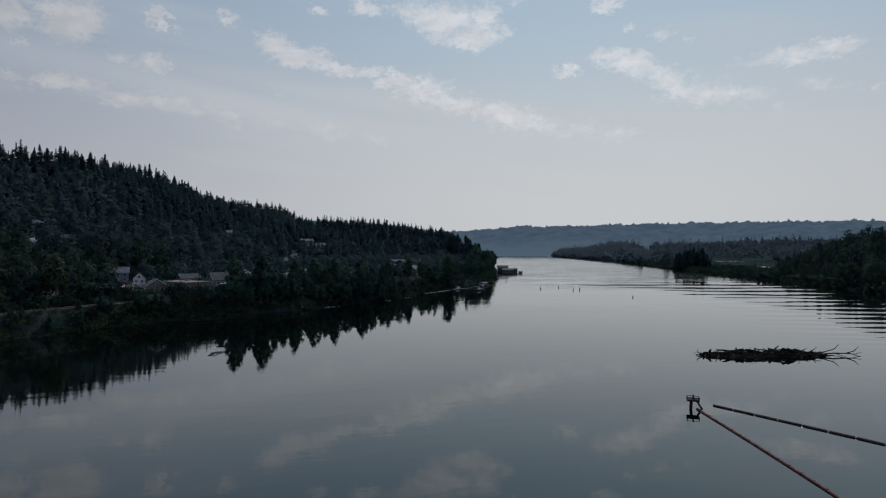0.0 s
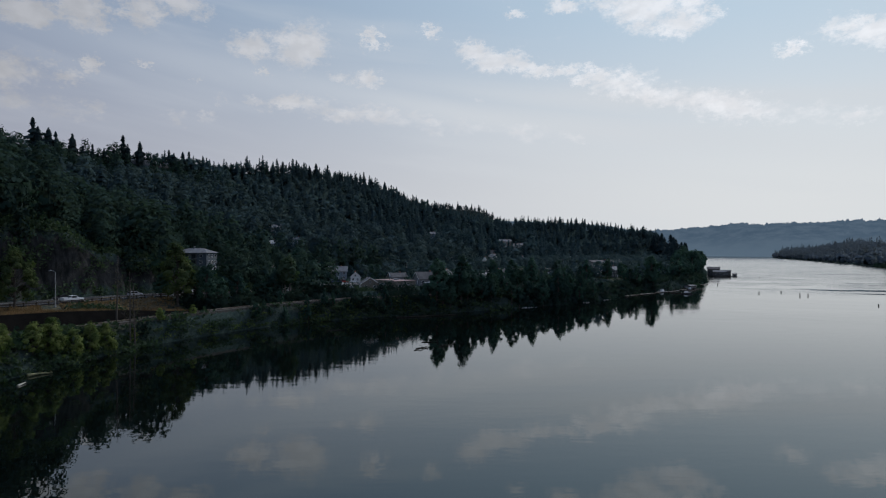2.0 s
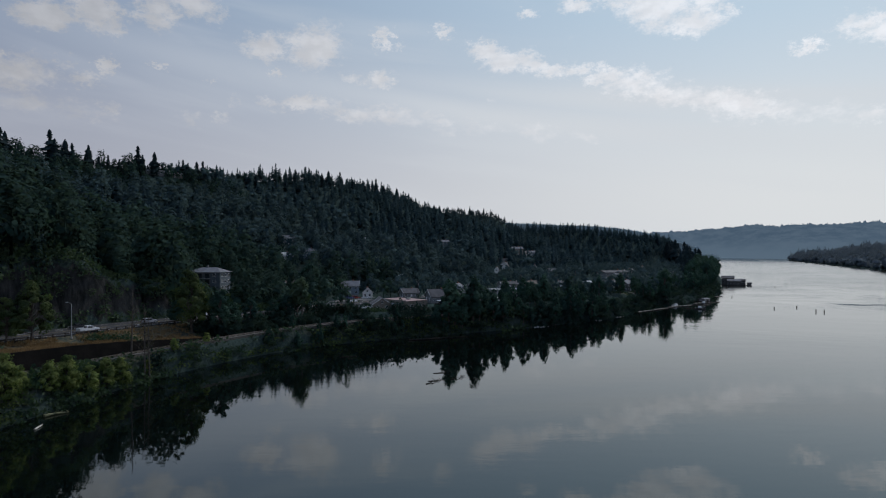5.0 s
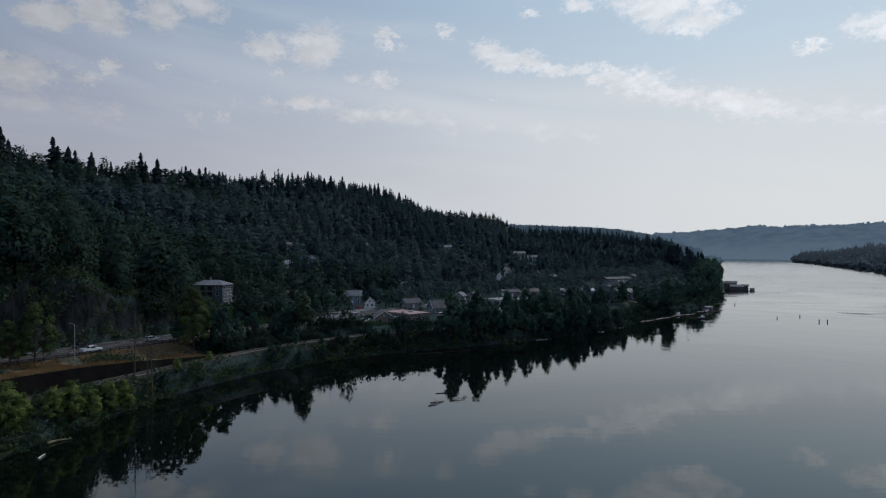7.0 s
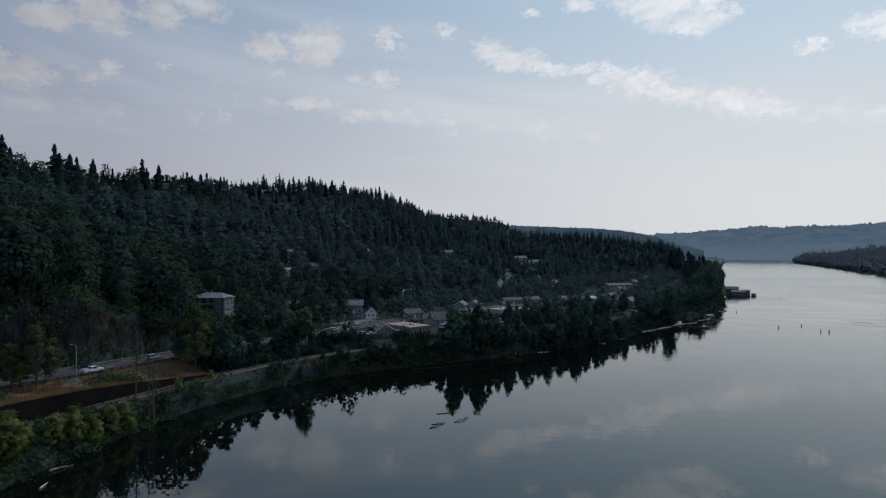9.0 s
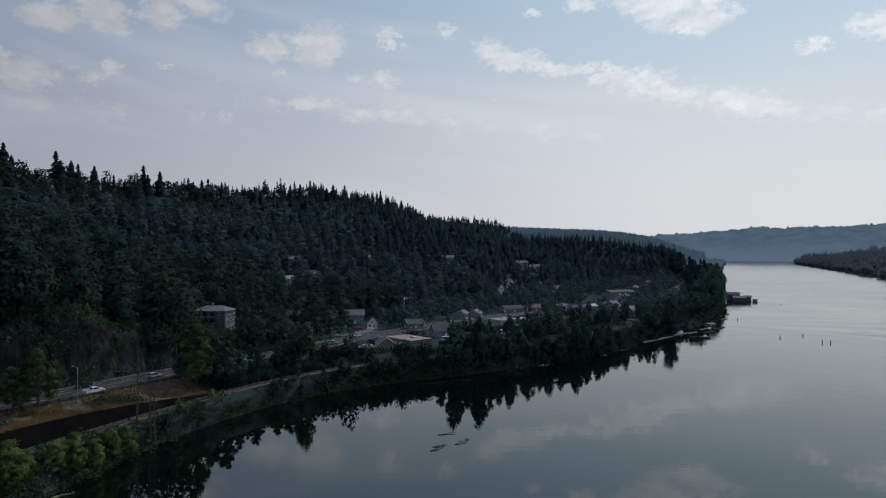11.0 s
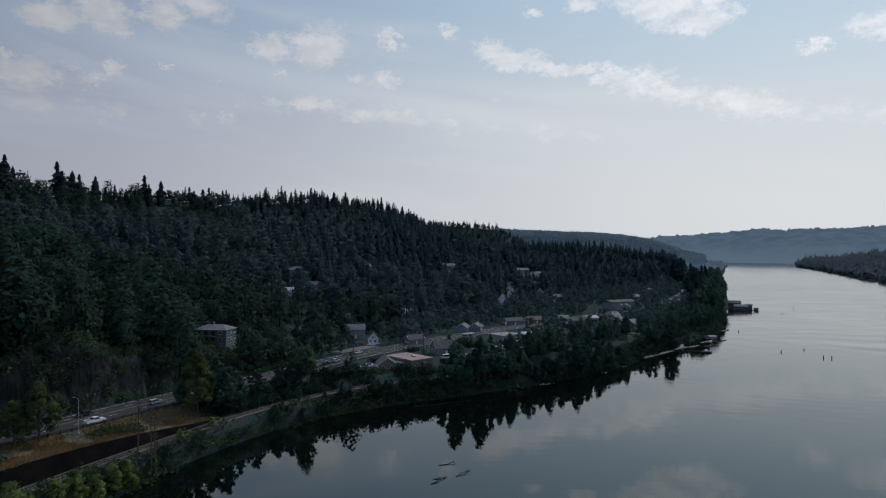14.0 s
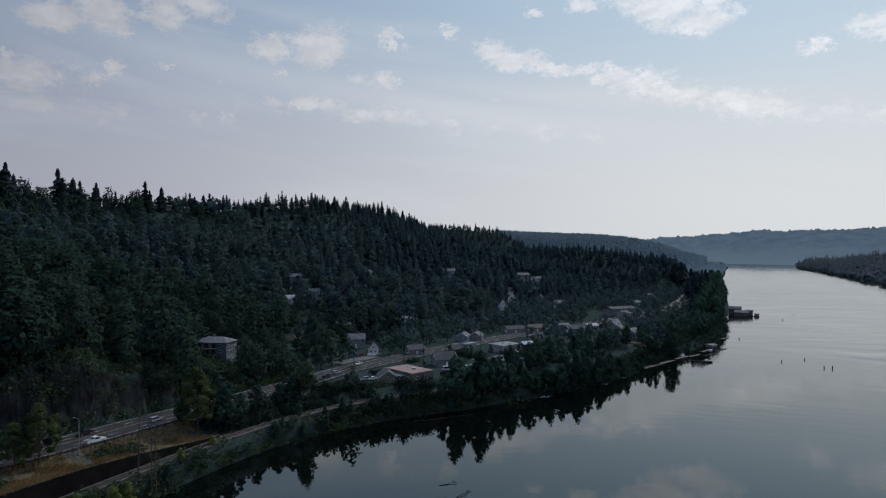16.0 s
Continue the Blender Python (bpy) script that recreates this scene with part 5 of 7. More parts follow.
# ---- houses ----
def window(t, x, y, z, w, h, face, divided=True):
    """A framed window on a wall that faces -y, +y, -x or +x."""
    turn = {"-y": 0, "+x": 90, "+y": 180, "-x": 270}[face]
    bm = bmesh.new()
    for b in ((-w / 2 - .09, w / 2 + .09, -h / 2 - .09, -h / 2), (-w / 2 - .09, w / 2 + .09, h / 2, h / 2 + .09),
              (-w / 2 - .09, -w / 2, -h / 2, h / 2), (w / 2, w / 2 + .09, -h / 2, h / 2)) + (((-.03, .03, -h / 2, h / 2),) if divided else ()):
        box(b[0], b[1], -0.07, 0.03, b[2], b[3], 0, bm)
    f = part("window", bm, TRIM, t, "white framed window")
    f.matrix_local = pose(x, y, z, 0, 0, turn)
    part("pane", box(-w / 2, w / 2, -0.03, 0.02, -h / 2, h / 2), GLASS, f, "dark glass pane")


def door(t, x, y, z, face, mat=TRIM, w=0.95, h=2.05):
    turn = {"-y": 0, "+x": 90, "+y": 180, "-x": 270}[face]
    f = part("door", box(-w / 2, w / 2, -0.06, 0.03, 0, h, 0.01), mat, t)
    f.matrix_local = pose(x, y, z, 0, 0, turn)
    part("door_handle", rod((w * 0.36, -0.06, 1.0), (w * 0.36, -0.13, 1.0), 0.03, 0.03, 6), GALV, f)


def house(x, y, turn, w, d, h, rise, wall, roof, label, storeys=1, z=None, chimney=True, trim=True, over=0.45, group="village houses", rows=3, garage=False):
    """A gabled house: ridge along its own x, gables at both x ends, long sides facing -y and +y."""
    zz = ground_z(x, y) if z is None else z
    t = thing("house", pose(x, y, zz, 0, 0, turn), label, "house", group)
    gable = [(-d / 2, -2.2), (d / 2, -2.2), (d / 2, h), (0, h + rise), (-d / 2, h)]
    part("wall", prism(gable, -w / 2, w / 2, "x"), wall, t)
    k = rise / (d / 2)
    for s in (-1, 1):
        e = d / 2 + over
        ol = [(0, h + rise + 0.03), (s * e, h - k * over + 0.03), (s * e, h - k * over + 0.22), (0, h + rise + 0.24)]
        rf = part("roof", prism(ol, -w / 2 - over, w / 2 + over, "x"), roof, t)
        if chimney and s == 1:
            part("chimney", box(w * 0.18 - 0.35, w * 0.18 + 0.35, -0.1, 0.6, h + rise * 0.5, h + rise + 0.9, 0.03), BRICK_SIDE, rf, "brick chimney")
        if trim:
            for xx in (-w / 2 - over - 0.05, w / 2 + over):
                part("bargeboard", prism([(0, h + rise + 0.0), (s * e, h - k * over), (s * e, h - k * over + 0.26), (0, h + rise + 0.27)], xx, xx + 0.05, "x"), TRIM, t, "white bargeboard")
    hs = h / storeys
    for st in range(storeys):
        zc = st * hs + hs * 0.56
        for i in range(rows):
            xx = (i + 0.5) / rows * w - w / 2
            if st == 0 and i == rows // 2:
                door(t, xx, -d / 2 - 0.01, 0.1, "-y")
            else:
                window(t, xx, -d / 2 - 0.01, zc, 1.2, 1.2, "-y")
        for s, fc in ((-1, "-x"), (1, "+x")):
            for yy in (-d * 0.24, d * 0.24):
                if garage and st == 0 and yy < 0:
                    part("garage_door", box(s * w / 2 - 0.04, s * w / 2 + 0.04, -d * 0.4, d * 0.02, 0.05, 2.3, 0.01), TRIM, t, "white garage door")
                else:
                    window(t, s * (w / 2 + 0.01), yy, zc, 1.0, 1.2, fc)
    if rise > 2.0:
        for s, fc in ((-1, "-x"), (1, "+x")):
            window(t, s * (w / 2 + 0.01), 0, h + rise * 0.35, 0.8, 0.9, fc, False)
    part("porch_step", box(-0.9, 0.9, -d / 2 - 1.3, -d / 2, -2.0, 0.08, 0.02), CONCRETE, t)
    return t


HOUSES = [
    # x, y, turn, width, depth, wall height, rise, wall, roof, storeys, label
    (-54.3, 380, 8, 10.5, 8.0, 5.2, 2.8, BLUE_SIDE, SHINGLE, 2, "two-storey slate blue house with a grey shingle roof"),
    (-41.2, 358.1, 95, 7.0, 5.4, 3.0, 2.6, WHITE_SIDE, SHINGLE_DK, 1, "small white cottage with a steep dark gable"),
    (-17.2, 357, 25, 9.5, 7.0, 3.0, 2.2, GREY_SIDE, SHINGLE_DK, 1, "low grey house with white-edged gable"),
    (-0.5, 322.6, 20, 11.0, 9.5, 3.4, 3.4, GREY_SIDE, SHINGLE_DK, 1, "broad grey house with a big dark hipped-looking roof"),
    (12.5, 411.3, 70, 7.5, 7.0, 3.2, 2.2, BLUE_SIDE, SHINGLE, 1, "slate blue bungalow with white-edged gables"),
    (21.4, 414.5, 70, 7.5, 7.0, 3.2, 2.2, GREY_SIDE, SHINGLE, 1, "grey bungalow with white-edged gables"),
    (-84.6, 366.4, 20, 11.0, 7.5, 3.0, 2.0, TAN_SIDE, SHINGLE_BR, 1, "tan ranch house under trees with brown shingles"),
    (-115.8, 468, 40, 9.0, 7.0, 3.2, 2.6, WHITE_SIDE, METAL_ROOF, 1, "white hillside cottage with a pale metal roof"),
    (-103.5, 496, 30, 9.5, 7.5, 5.4, 2.2, BLUE_SIDE, SHINGLE, 2, "tall slate blue hillside house"),
    (-127.0, 524, 20, 8.5, 7.0, 5.6, 2.2, GREY_SIDE, SHINGLE, 2, "tall grey hillside house among trees"),
    (-78.0, 612, 20, 10.0, 7.5, 5.0, 1.8, WHITE_SIDE, METAL_ROOF, 2, "white hillside house with a bright metal roof"),
    (4.5, 702, 10, 13.0, 9.0, 7.6, 2.4, BLUE_SIDE, SHINGLE, 3, "three-storey slate blue house high on the slope"),
    (97.0, 774, 15, 14.0, 9.0, 7.6, 2.4, TAN_SIDE, SHINGLE, 3, "three-storey tan house high on the slope"),
    (112.0, 778, 15, 8.0, 7.0, 5.4, 2.2, WHITE_SIDE, SHINGLE, 2, "white two-storey house high on the slope"),
    (56.0, 600, 80, 8.0, 7.5, 4.6, 5.2, WHITE_SIDE, SHINGLE_DK, 1, "white house with a tall steep gable"),
    (70.0, 648, 75, 8.0, 7.0, 5.2, 4.6, WHITE_SIDE, SHINGLE_DK, 2, "white two-storey house with a steep gable"),
    (104.0, 674, 80, 8.0, 7.5, 5.2, 4.6, GREY_SIDE, SHINGLE_DK, 2, "grey two-storey house with a steep gable"),
    (22.0, 598, 25, 10.0, 7.0, 3.2, 2.2, TAN_SIDE, SHINGLE_BR, 1, "tan hillside bungalow with brown shingles"),
    (-31.0, 477, 15, 13.0, 7.0, 3.0, 1.6, GREEN_SIDE, METAL_ROOF, 1, "long sage green house with a pale roof"),
    (117.0, 634, 20, 12.0, 8.0, 5.0, 2.2, GREY_SIDE, SHINGLE, 2, "grey two-storey house by the woods"),
    (50.1, 453.1, 20, 13.0, 8.0, 3.0, 1.8, GREY_SIDE, SHINGLE_DK, 1, "long dark-roofed house by the road"),
    (66.8, 460.4, 20, 12.0, 8.0, 3.0, 2.0, TAN_SIDE, SHINGLE_BR, 1, "tan house with brown shingles by the road"),
    (89.8, 475, 25, 9.0, 6.0, 3.0, 1.2, GREY_SIDE, SHINGLE, 1, "grey mobile home with a grey roof"),
    (120.1, 419.7, 60, 9.0, 7.0, 3.2, 2.4, WHITE_SIDE, SHINGLE_DK, 1, "white riverside house with a deep porch"),
    (125.3, 459.4, 50, 8.0, 7.0, 5.2, 2.4, GREY_SIDE, SHINGLE, 2, "two-storey grey riverside house"),
    (133.6, 490.7, 50, 9.0, 7.0, 3.2, 2.4, TAN_SIDE, SHINGLE, 1, "tan riverside house with grey shingles"),
    (154.9, 536.9, 40, 10.0, 7.0, 5.0, 2.0, GREEN_SIDE, SHINGLE, 2, "sage two-storey riverside house"),
    (196.0, 640, 40, 10.0, 7.0, 5.0, 2.0, GREY_SIDE, SHINGLE, 2, "grey two-storey house by the highway bend"),
    (245.0, 748, 40, 10.0, 7.5, 5.0, 2.0, TAN_SIDE, SHINGLE_BR, 2, "tan two-storey house by the highway bend"),
    (95, 455, 20, 14.0, 8.0, 3.0, 2.0, DARK_SIDE, SHINGLE_DK, 1, "long dark house with a low shingle roof"),
    (112, 475, 25, 9.0, 6.5, 2.8, 1.4, WHITE_SIDE, METAL_ROOF, 1, "small white house with a pale roof"),
    (126.5, 451.6, 60, 8.0, 7.0, 3.2, 2.6, GREY_SIDE, SHINGLE, 1, "grey riverside cottage with white-edged gables"),
    (126.6, 420.6, 50, 8.5, 7.0, 5.0, 2.2, DARK_SIDE, SHINGLE, 2, "two-storey dark riverside house"),
    (116.4, 784.5, 15, 11.0, 8.0, 5.6, 2.2, BLUE_SIDE, SHINGLE, 2, "blue two-storey house on the wooded slope"),
    (187.5, 798.8, 15, 10.0, 7.5, 4.0, 2.0, GREY_SIDE, SHINGLE, 1, "grey house on the wooded slope"),
    (71.3, 692.4, 15, 9.0, 7.0, 3.4, 3.4, WHITE_SIDE, SHINGLE_DK, 1, "white house with a steep roof on the wooded slope"),
    (*on_crest(-24.6, 0.985), 25, 17.0, 8.0, 2.6, 1.0, GREY_SIDE, METAL_ROOF, 1, "long low grey house on the ridge among firs"),
    (*on_crest(-23.0, 0.985), 23, 13.0, 8.0, 2.4, 0.9, TAN_SIDE, METAL_ROOF, 1, "low tan house with a pale roof on the ridge"),
    (*on_crest(-33.2, 0.985), 33, 15.0, 8.0, 2.8, 1.0, GREY_SIDE, SHINGLE, 1, "long low grey house on the ridge"),
    (-71, 430.1, 30, 9.5, 7.0, 3.2, 2.2, GREEN_SIDE, SHINGLE_DK, 1, "sage cottage among leafy trees"),
]
for x, y, turn, wd, dp, ht, rise, wall, roof, st, label in HOUSES:
    house(x, y, turn, wd, dp, ht, rise, wall, roof, label, st, garage=wd > 11)


def apartment(x, y, turn, z):
    """The three-storey grey block above the rock cut, balconies on its long side."""
    t = thing("apartment_building", pose(x, y, z, 0, 0, turn), "three-storey grey apartment building with balconies above the rock cut", "apartment building")
    w, d, h, rise = 15.5, 9.5, 8.4, 2.1
    part("wall", prism([(-d / 2, -3), (d / 2, -3), (d / 2, h), (-d / 2, h)], -w / 2, w / 2, "x"), SLATE_SIDE, t)
    bm = bmesh.new()
    o = 0.6
    eave = [bm.verts.new(p) for p in ((-w / 2 - o, -d / 2 - o, h), (w / 2 + o, -d / 2 - o, h), (w / 2 + o, d / 2 + o, h), (-w / 2 - o, d / 2 + o, h))]
    ridge = [bm.verts.new((-w / 2 + d * 0.42, 0, h + rise)), bm.verts.new((w / 2 - d * 0.42, 0, h + rise))]
    bm.faces.new(eave[::-1])
    bm.faces.new((eave[0], eave[1], ridge[1], ridge[0]))
    bm.faces.new((eave[2], eave[3], ridge[0], ridge[1]))
    bm.faces.new((eave[1], eave[2], ridge[1]))
    bm.faces.new((eave[3], eave[0], ridge[0]))
    rf = part("roof", bm, SHINGLE, t, "grey hipped shingle roof")
    part("chimney", box(-1.2, -0.6, -0.3, 0.3, h + 1.2, h + 3.2, 0.03), GREY_SIDE, rf)
    for st in range(3):
        zc = st * 2.8
        for i in range(4):
            xx = -w / 2 + 2.0 + i * 3.6
            if i < 3:
                b = part("balcony", box(xx - 1.5, xx + 1.5, -d / 2 - 1.4, -d / 2, zc - 0.05, zc + 0.12, 0.02), CONCRETE, t)
                part("railing", gather([rod((xx - 1.45, -d / 2 - 1.35, zc + 1.05), (xx + 1.45, -d / 2 - 1.35, zc + 1.05), 0.035)] +
                                       [rod((xx - 1.45 + k * 0.29, -d / 2 - 1.35, zc + 0.1), (xx - 1.45 + k * 0.29, -d / 2 - 1.35, zc + 1.05), 0.018, sides=4) for k in range(11)]), TIMBER, b)
                # flat dark panel on the wall stands in for the balcony's shade
                part("recess", box(xx - 1.6, xx + 1.6, -d / 2 - 0.05, -d / 2 + 0.02, zc + 0.12, zc + 2.35), DARK_SIDE, t, "dark panel for the shade behind the balcony")
                part("sliding_door", box(xx - 0.95, xx + 0.95, -d / 2 - 0.09, -d / 2 - 0.05, zc + 0.15, zc + 2.15), GLASS, t, "dark glass sliding door")
            else:
                window(t, xx, -d / 2 - 0.01, zc + 1.4, 1.3, 1.2, "-y")
        for yy in (-2.6, 0.2, 2.8):
            window(t, w / 2 + 0.01, yy, zc + 1.4, 1.1, 1.1, "+x")
    return t


apartment(-106.5, 289.0, -10, 17.4)


def shop():
    """The flat salmon-roofed store with a small gabled front."""
    t = thing("shop_building", pose(-16.2, 287.6, 8.9, 0, 0, -47), "low commercial building with a flat salmon pink roof", "shop")
    part("wall", box(-10, 9, -6.5, 6.5, -2.5, 4.0, 0.03), TAN_SIDE, t)
    part("roof", box(-10.2, 9.2, -6.7, 6.7, 4.0, 4.25, 0.03), PINK_ROOF, t, "flat salmon pink roof")
    part("parapet", box(-10.3, 9.3, -6.85, -6.7, 3.4, 4.5), TAN_SIDE, t)
    part("vent", box(0.5, 2.6, 0.5, 1.8, 4.25, 4.95, 0.05), GALV, t, "galvanised roof vent")
    part("vent_pipe", rod((-4, 2, 4.2), (-4, 2, 5.0), 0.15, 0.15), GALV, t)
    for xx in (-6, -2, 3, 6.5):
        window(t, xx, -6.52, 1.7, 1.8, 1.5, "-y")
    door(t, 0.5, -6.52, 0.05, "-y")
    for yy in (-3, 2):
        window(t, 9.02, yy, 1.8, 1.4, 1.2, "+x")
    part("awning", prism([(-6.5, 3.0), (-9.0, 2.7), (-9.0, 2.55), (-6.5, 2.85)], -1.5, 4.5, "x"), METAL_ROOF, t, "pale metal awning")
    house(-25.9, 278, -78, 8.0, 8.2, 3.0, 2.7, TAN_SIDE, SHINGLE_DK, "gabled tan shop front with white bargeboards", 1, chimney=False)


shop()


def workshop(x, y, turn, w, d, h, label):
    t = thing("workshop", pose(x, y, ground_z(x, y), 0, 0, turn), label, "workshop")
    part("wall", box(-w / 2, w / 2, -d / 2, d / 2, -1.5, h, 0.03), CONCRETE, t)
    part("roof", box(-w / 2 - 0.2, w / 2 + 0.2, -d / 2 - 0.2, d / 2 + 0.2, h, h + 0.25, 0.03), FLAT_ROOF, t, "flat pale grey roof")
    for k in range(3):
        xx = -w / 2 + (k + 0.5) * w / 3
        part("roller_door", box(xx - 1.5, xx + 1.5, -d / 2 - 0.05, -d / 2 + 0.02, 0.0, 3.0, 0.02), GALV, t, "steel roller door")
    part("vent", box(-1, 0, 0.5, 1.5, h + 0.25, h + 0.9, 0.05), GALV, t)
    return t


workshop(35.5, 367.5, 40, 15, 12, 4.2, "low concrete workshop with a flat pale grey roof")
workshop(41.8, 348.7, 40, 9, 6, 3.2, "small workshop with a flat pale roof")
workshop(14.6, 377.9, 45, 9, 4, 3.0, "narrow roadside store with a flat pale roof")


def block_of_flats():
    t = thing("apartment_building", pose(157.9, 562.2, ground_z(157.9, 562.2), 0, 0, 25), "long two-storey grey apartment building by the woods", "apartment building")
    part("wall", box(-13.5, 13.5, -6, 6, -2, 6.2, 0.03), GREY_SIDE, t)
    rf = part("roof", prism([(-6.8, 6.2), (6.8, 6.2), (6.8, 6.5), (0, 8.2), (-6.8, 6.5)], -14.2, 14.2, "x"), SHINGLE_DK, t, "low dark shingle roof")
    part("chimney", box(5, 5.8, -0.4, 0.4, 7.2, 9.0, 0.03), BRICK_SIDE, rf)
    for st in range(2):
        for i in range(6):
            window(t, -11.4 + i * 4.55, -6.02, 1.6 + st * 2.9, 1.7, 1.3, "-y")
    for st in range(2):
        for yy in (-3, 3):
            window(t, 13.52, yy, 1.6 + st * 2.9, 1.3, 1.2, "+x")


block_of_flats()


def fence(x0, y0, x1, y1, label, tall=2.0):
    n = max(2, round(math.hypot(x1 - x0, y1 - y0) / 2.4))
    t = thing("fence", pose(x0, y0, ground_z(x0, y0)), label, "fence")
    L = math.hypot(x1 - x0, y1 - y0)
    turn = math.degrees(math.atan2(y1 - y0, x1 - x0))
    pn = ps = None
    for k in range(n + 1):
        m = pose((x1 - x0) * k / n, (y1 - y0) * k / n, ground_z(x0 + (x1 - x0) * k / n, y0 + (y1 - y0) * k / n) - t.location.z, 0, 0, turn)
        if ps is None:
            ps = part("post", box(-0.07, 0.07, -0.07, 0.07, -0.5, tall + 0.15), TIMBER, t)
            ps.matrix_local = m
        else:
            again(ps, m)
        if k < n:
            if pn is None:
                pn = part("panel", box(0.07, L / n - 0.07, -0.03, 0.03, 0.1, tall, 0.01), TIMBER, t)
                pn.matrix_local = m
            else:
                again(pn, m)


fence(-55.1, 254.2, -48.9, 266.8, "dark timber roadside fence")
fence(-47.5, 270, -40.1, 285.3, "dark timber roadside fence")
fence(-2.1, 293.2, 4.2, 297, "dark timber yard fence")
fence(6.3, 298.1, 13.6, 302.8, "dark timber yard fence")

for nm, x0, x1, y0, y1, turn, mat, label in (
        ("gravel_lot", -10, 10, -7, 7, 35, GRAVEL, "pale gravel parking lot by the shop"), ("paved_lot", -16, 16, -8, 8, 42, GRAVEL, "pale gravel yard round the workshop"),
        ("gravel_yard", -14, 14, -4.5, 4.5, 52, GRAVEL, "gravel forecourt across the highway"), ("lawn", -15, 15, -7, 7, 40, LAWN, "sloping lawn above the dock")):
    px, py = {"gravel_lot": (9.4, 313.2), "paved_lot": (31.3, 342.4), "gravel_yard": (-48, 337.2), "lawn": (127.4, 400.9)}[nm]
    gx, gy = np.meshgrid(np.linspace(x0, x1, 17), np.linspace(y0, y1, 13), indexing="ij")
    ca, sb = math.cos(radians(turn)), math.sin(radians(turn))
    wx, wy = px + gx * ca - gy * sb, py + gx * sb + gy * ca
    g = np.stack([wx, wy, land(wx, wy) + 0.08], -1).reshape(-1, 3)
    ii = np.arange(17 * 13).reshape(17, 13)
    tagged(new(nm, mesh_of(nm, g, np.stack([ii[:-1, :-1], ii[1:, :-1], ii[1:, 1:], ii[:-1, 1:]], -1).reshape(-1, 4), mat, True)), label, "yard", kind="structure")

tarp = thing("tarpaulin_shelter", pose(50.1, 382.1, ground_z(50.1, 382.1), 0, 0, 25), "blue and white tarpaulin over a carport frame", "shelter")
part("cover", prism([(-3.2, 2.4), (0, 3.9), (3.2, 2.4), (3.2, 2.3), (0, 3.78), (-3.2, 2.3)], -4, 4, "x"), TARP, tarp, "blue and white tarpaulin cover")
for xx in (-3.8, 3.8):
    for yy in (-3.1, 3.1):
        part("post", rod((xx, yy, -1.0), (xx, yy, 2.4), 0.06), GALV, tarp)

# ---- on the river ----
def boathouse(x, y, turn, w, d, h, rise, wall, roof, label):
    t = thing("boathouse", pose(x, y, 0, 0, 0, turn), label, "boathouse", "floating boathouses")
    part("wall", prism([(-d / 2, 0.4), (d / 2, 0.4), (d / 2, h), (0, h + rise), (-d / 2, h)], -w / 2, w / 2, "x"), wall, t)
    for s in (-1, 1):
        e = d / 2 + 0.5
        part("roof", prism([(0, h + rise + 0.03), (s * e, h - 0.1), (s * e, h + 0.1), (0, h + rise + 0.22)], -w / 2 - 0.5, w / 2 + 0.5, "x"), roof, t)
    part("float", box(-w / 2 - 0.6, w / 2 + 0.6, -d / 2 - 0.6, d / 2 + 0.6, -0.35, 0.4, 0.05), TIMBER, t, "dark timber float")
    for k in range(5):
        yy = -d / 2 - 0.6 + k * (d + 1.2) / 4
        part("log", rod((-w / 2 - 0.9, yy, -0.15), (w / 2 + 0.9, yy, -0.15), 0.4, 0.36), DRIFT, t)
    part("boat_door", box(-w / 2 - 0.05, -w / 2 + 0.03, -d * 0.3, d * 0.3, 0.5, h * 0.85), GALV, t, "grey boat door")
    for i in range(3):
        window(t, -w / 3 + i * w / 3, -d / 2 - 0.01, h * 0.55, 1.1, 1.0, "-y")


boathouse(309.5, 663.5, -22, 12, 9, 7.6, 2.2, DARK_SIDE, SHINGLE_DK, "tall weathered floating boathouse with a dark roof")
boathouse(310.5, 651.5, -22, 12.5, 8, 4.8, 1.9, DARK_SIDE, SHINGLE, "floating boathouse with weathered dark walls and a grey roof")
boathouse(321.8, 657.5, -22, 6.5, 7, 5.4, 1.2, DARK_SIDE, SHINGLE_DK, "narrow weathered floating boathouse with a dark roof")
boathouse(326.6, 651.5, -22, 4, 4.5, 2.4, 0.8, DARK_SIDE, SHINGLE_DK, "small dark floating shed")
boathouse(188.5, 440.5, 40, 8, 5, 1.9, 0.45, DARK_SIDE, SHINGLE, "low dark floating shed with a weathered grey roof")


def dock(x0, y0, x1, y1, wide, label, planks=True):
    L = math.hypot(x1 - x0, y1 - y0)
    t = thing("floating_dock", pose(x0, y0, 0, 0, 0, math.degrees(math.atan2(y1 - y0, x1 - x0))), label, "dock", "floating docks")
    for s in (-1, 0, 1):
        part("float_log", rod((-0.5, s * wide * 0.36, 0.02), (L + 0.5, s * wide * 0.36, 0.05), 0.32, 0.27), DRIFT, t)
    if planks:
        pl = part("plank", box(0, 0.9, -wide / 2, wide / 2, 0.33, 0.42, 0.01), GREY_WOOD, t)
        for k in range(1, int(L / 1.0)):
            again(pl, pose(k * 1.0, random.uniform(-0.1, 0.1), random.uniform(-0.02, 0.02)))
    for k in (0.15, 0.85):
        part("pile", rod((L * k, wide * 0.62, -1.5), (L * k, wide * 0.62, 2.6), 0.17, 0.14), TIMBER, t)


dock(114.8, 359.0, 142.0, 386.5, 3.2, "long weathered plank dock on logs along the bank")
dock(145, 390.5, 158, 402.5, 2.4, "weathered plank dock on logs")
dock(153.5, 386.5, 163.5, 383.0, 1.8, "low dark log float lying off the dock", False)
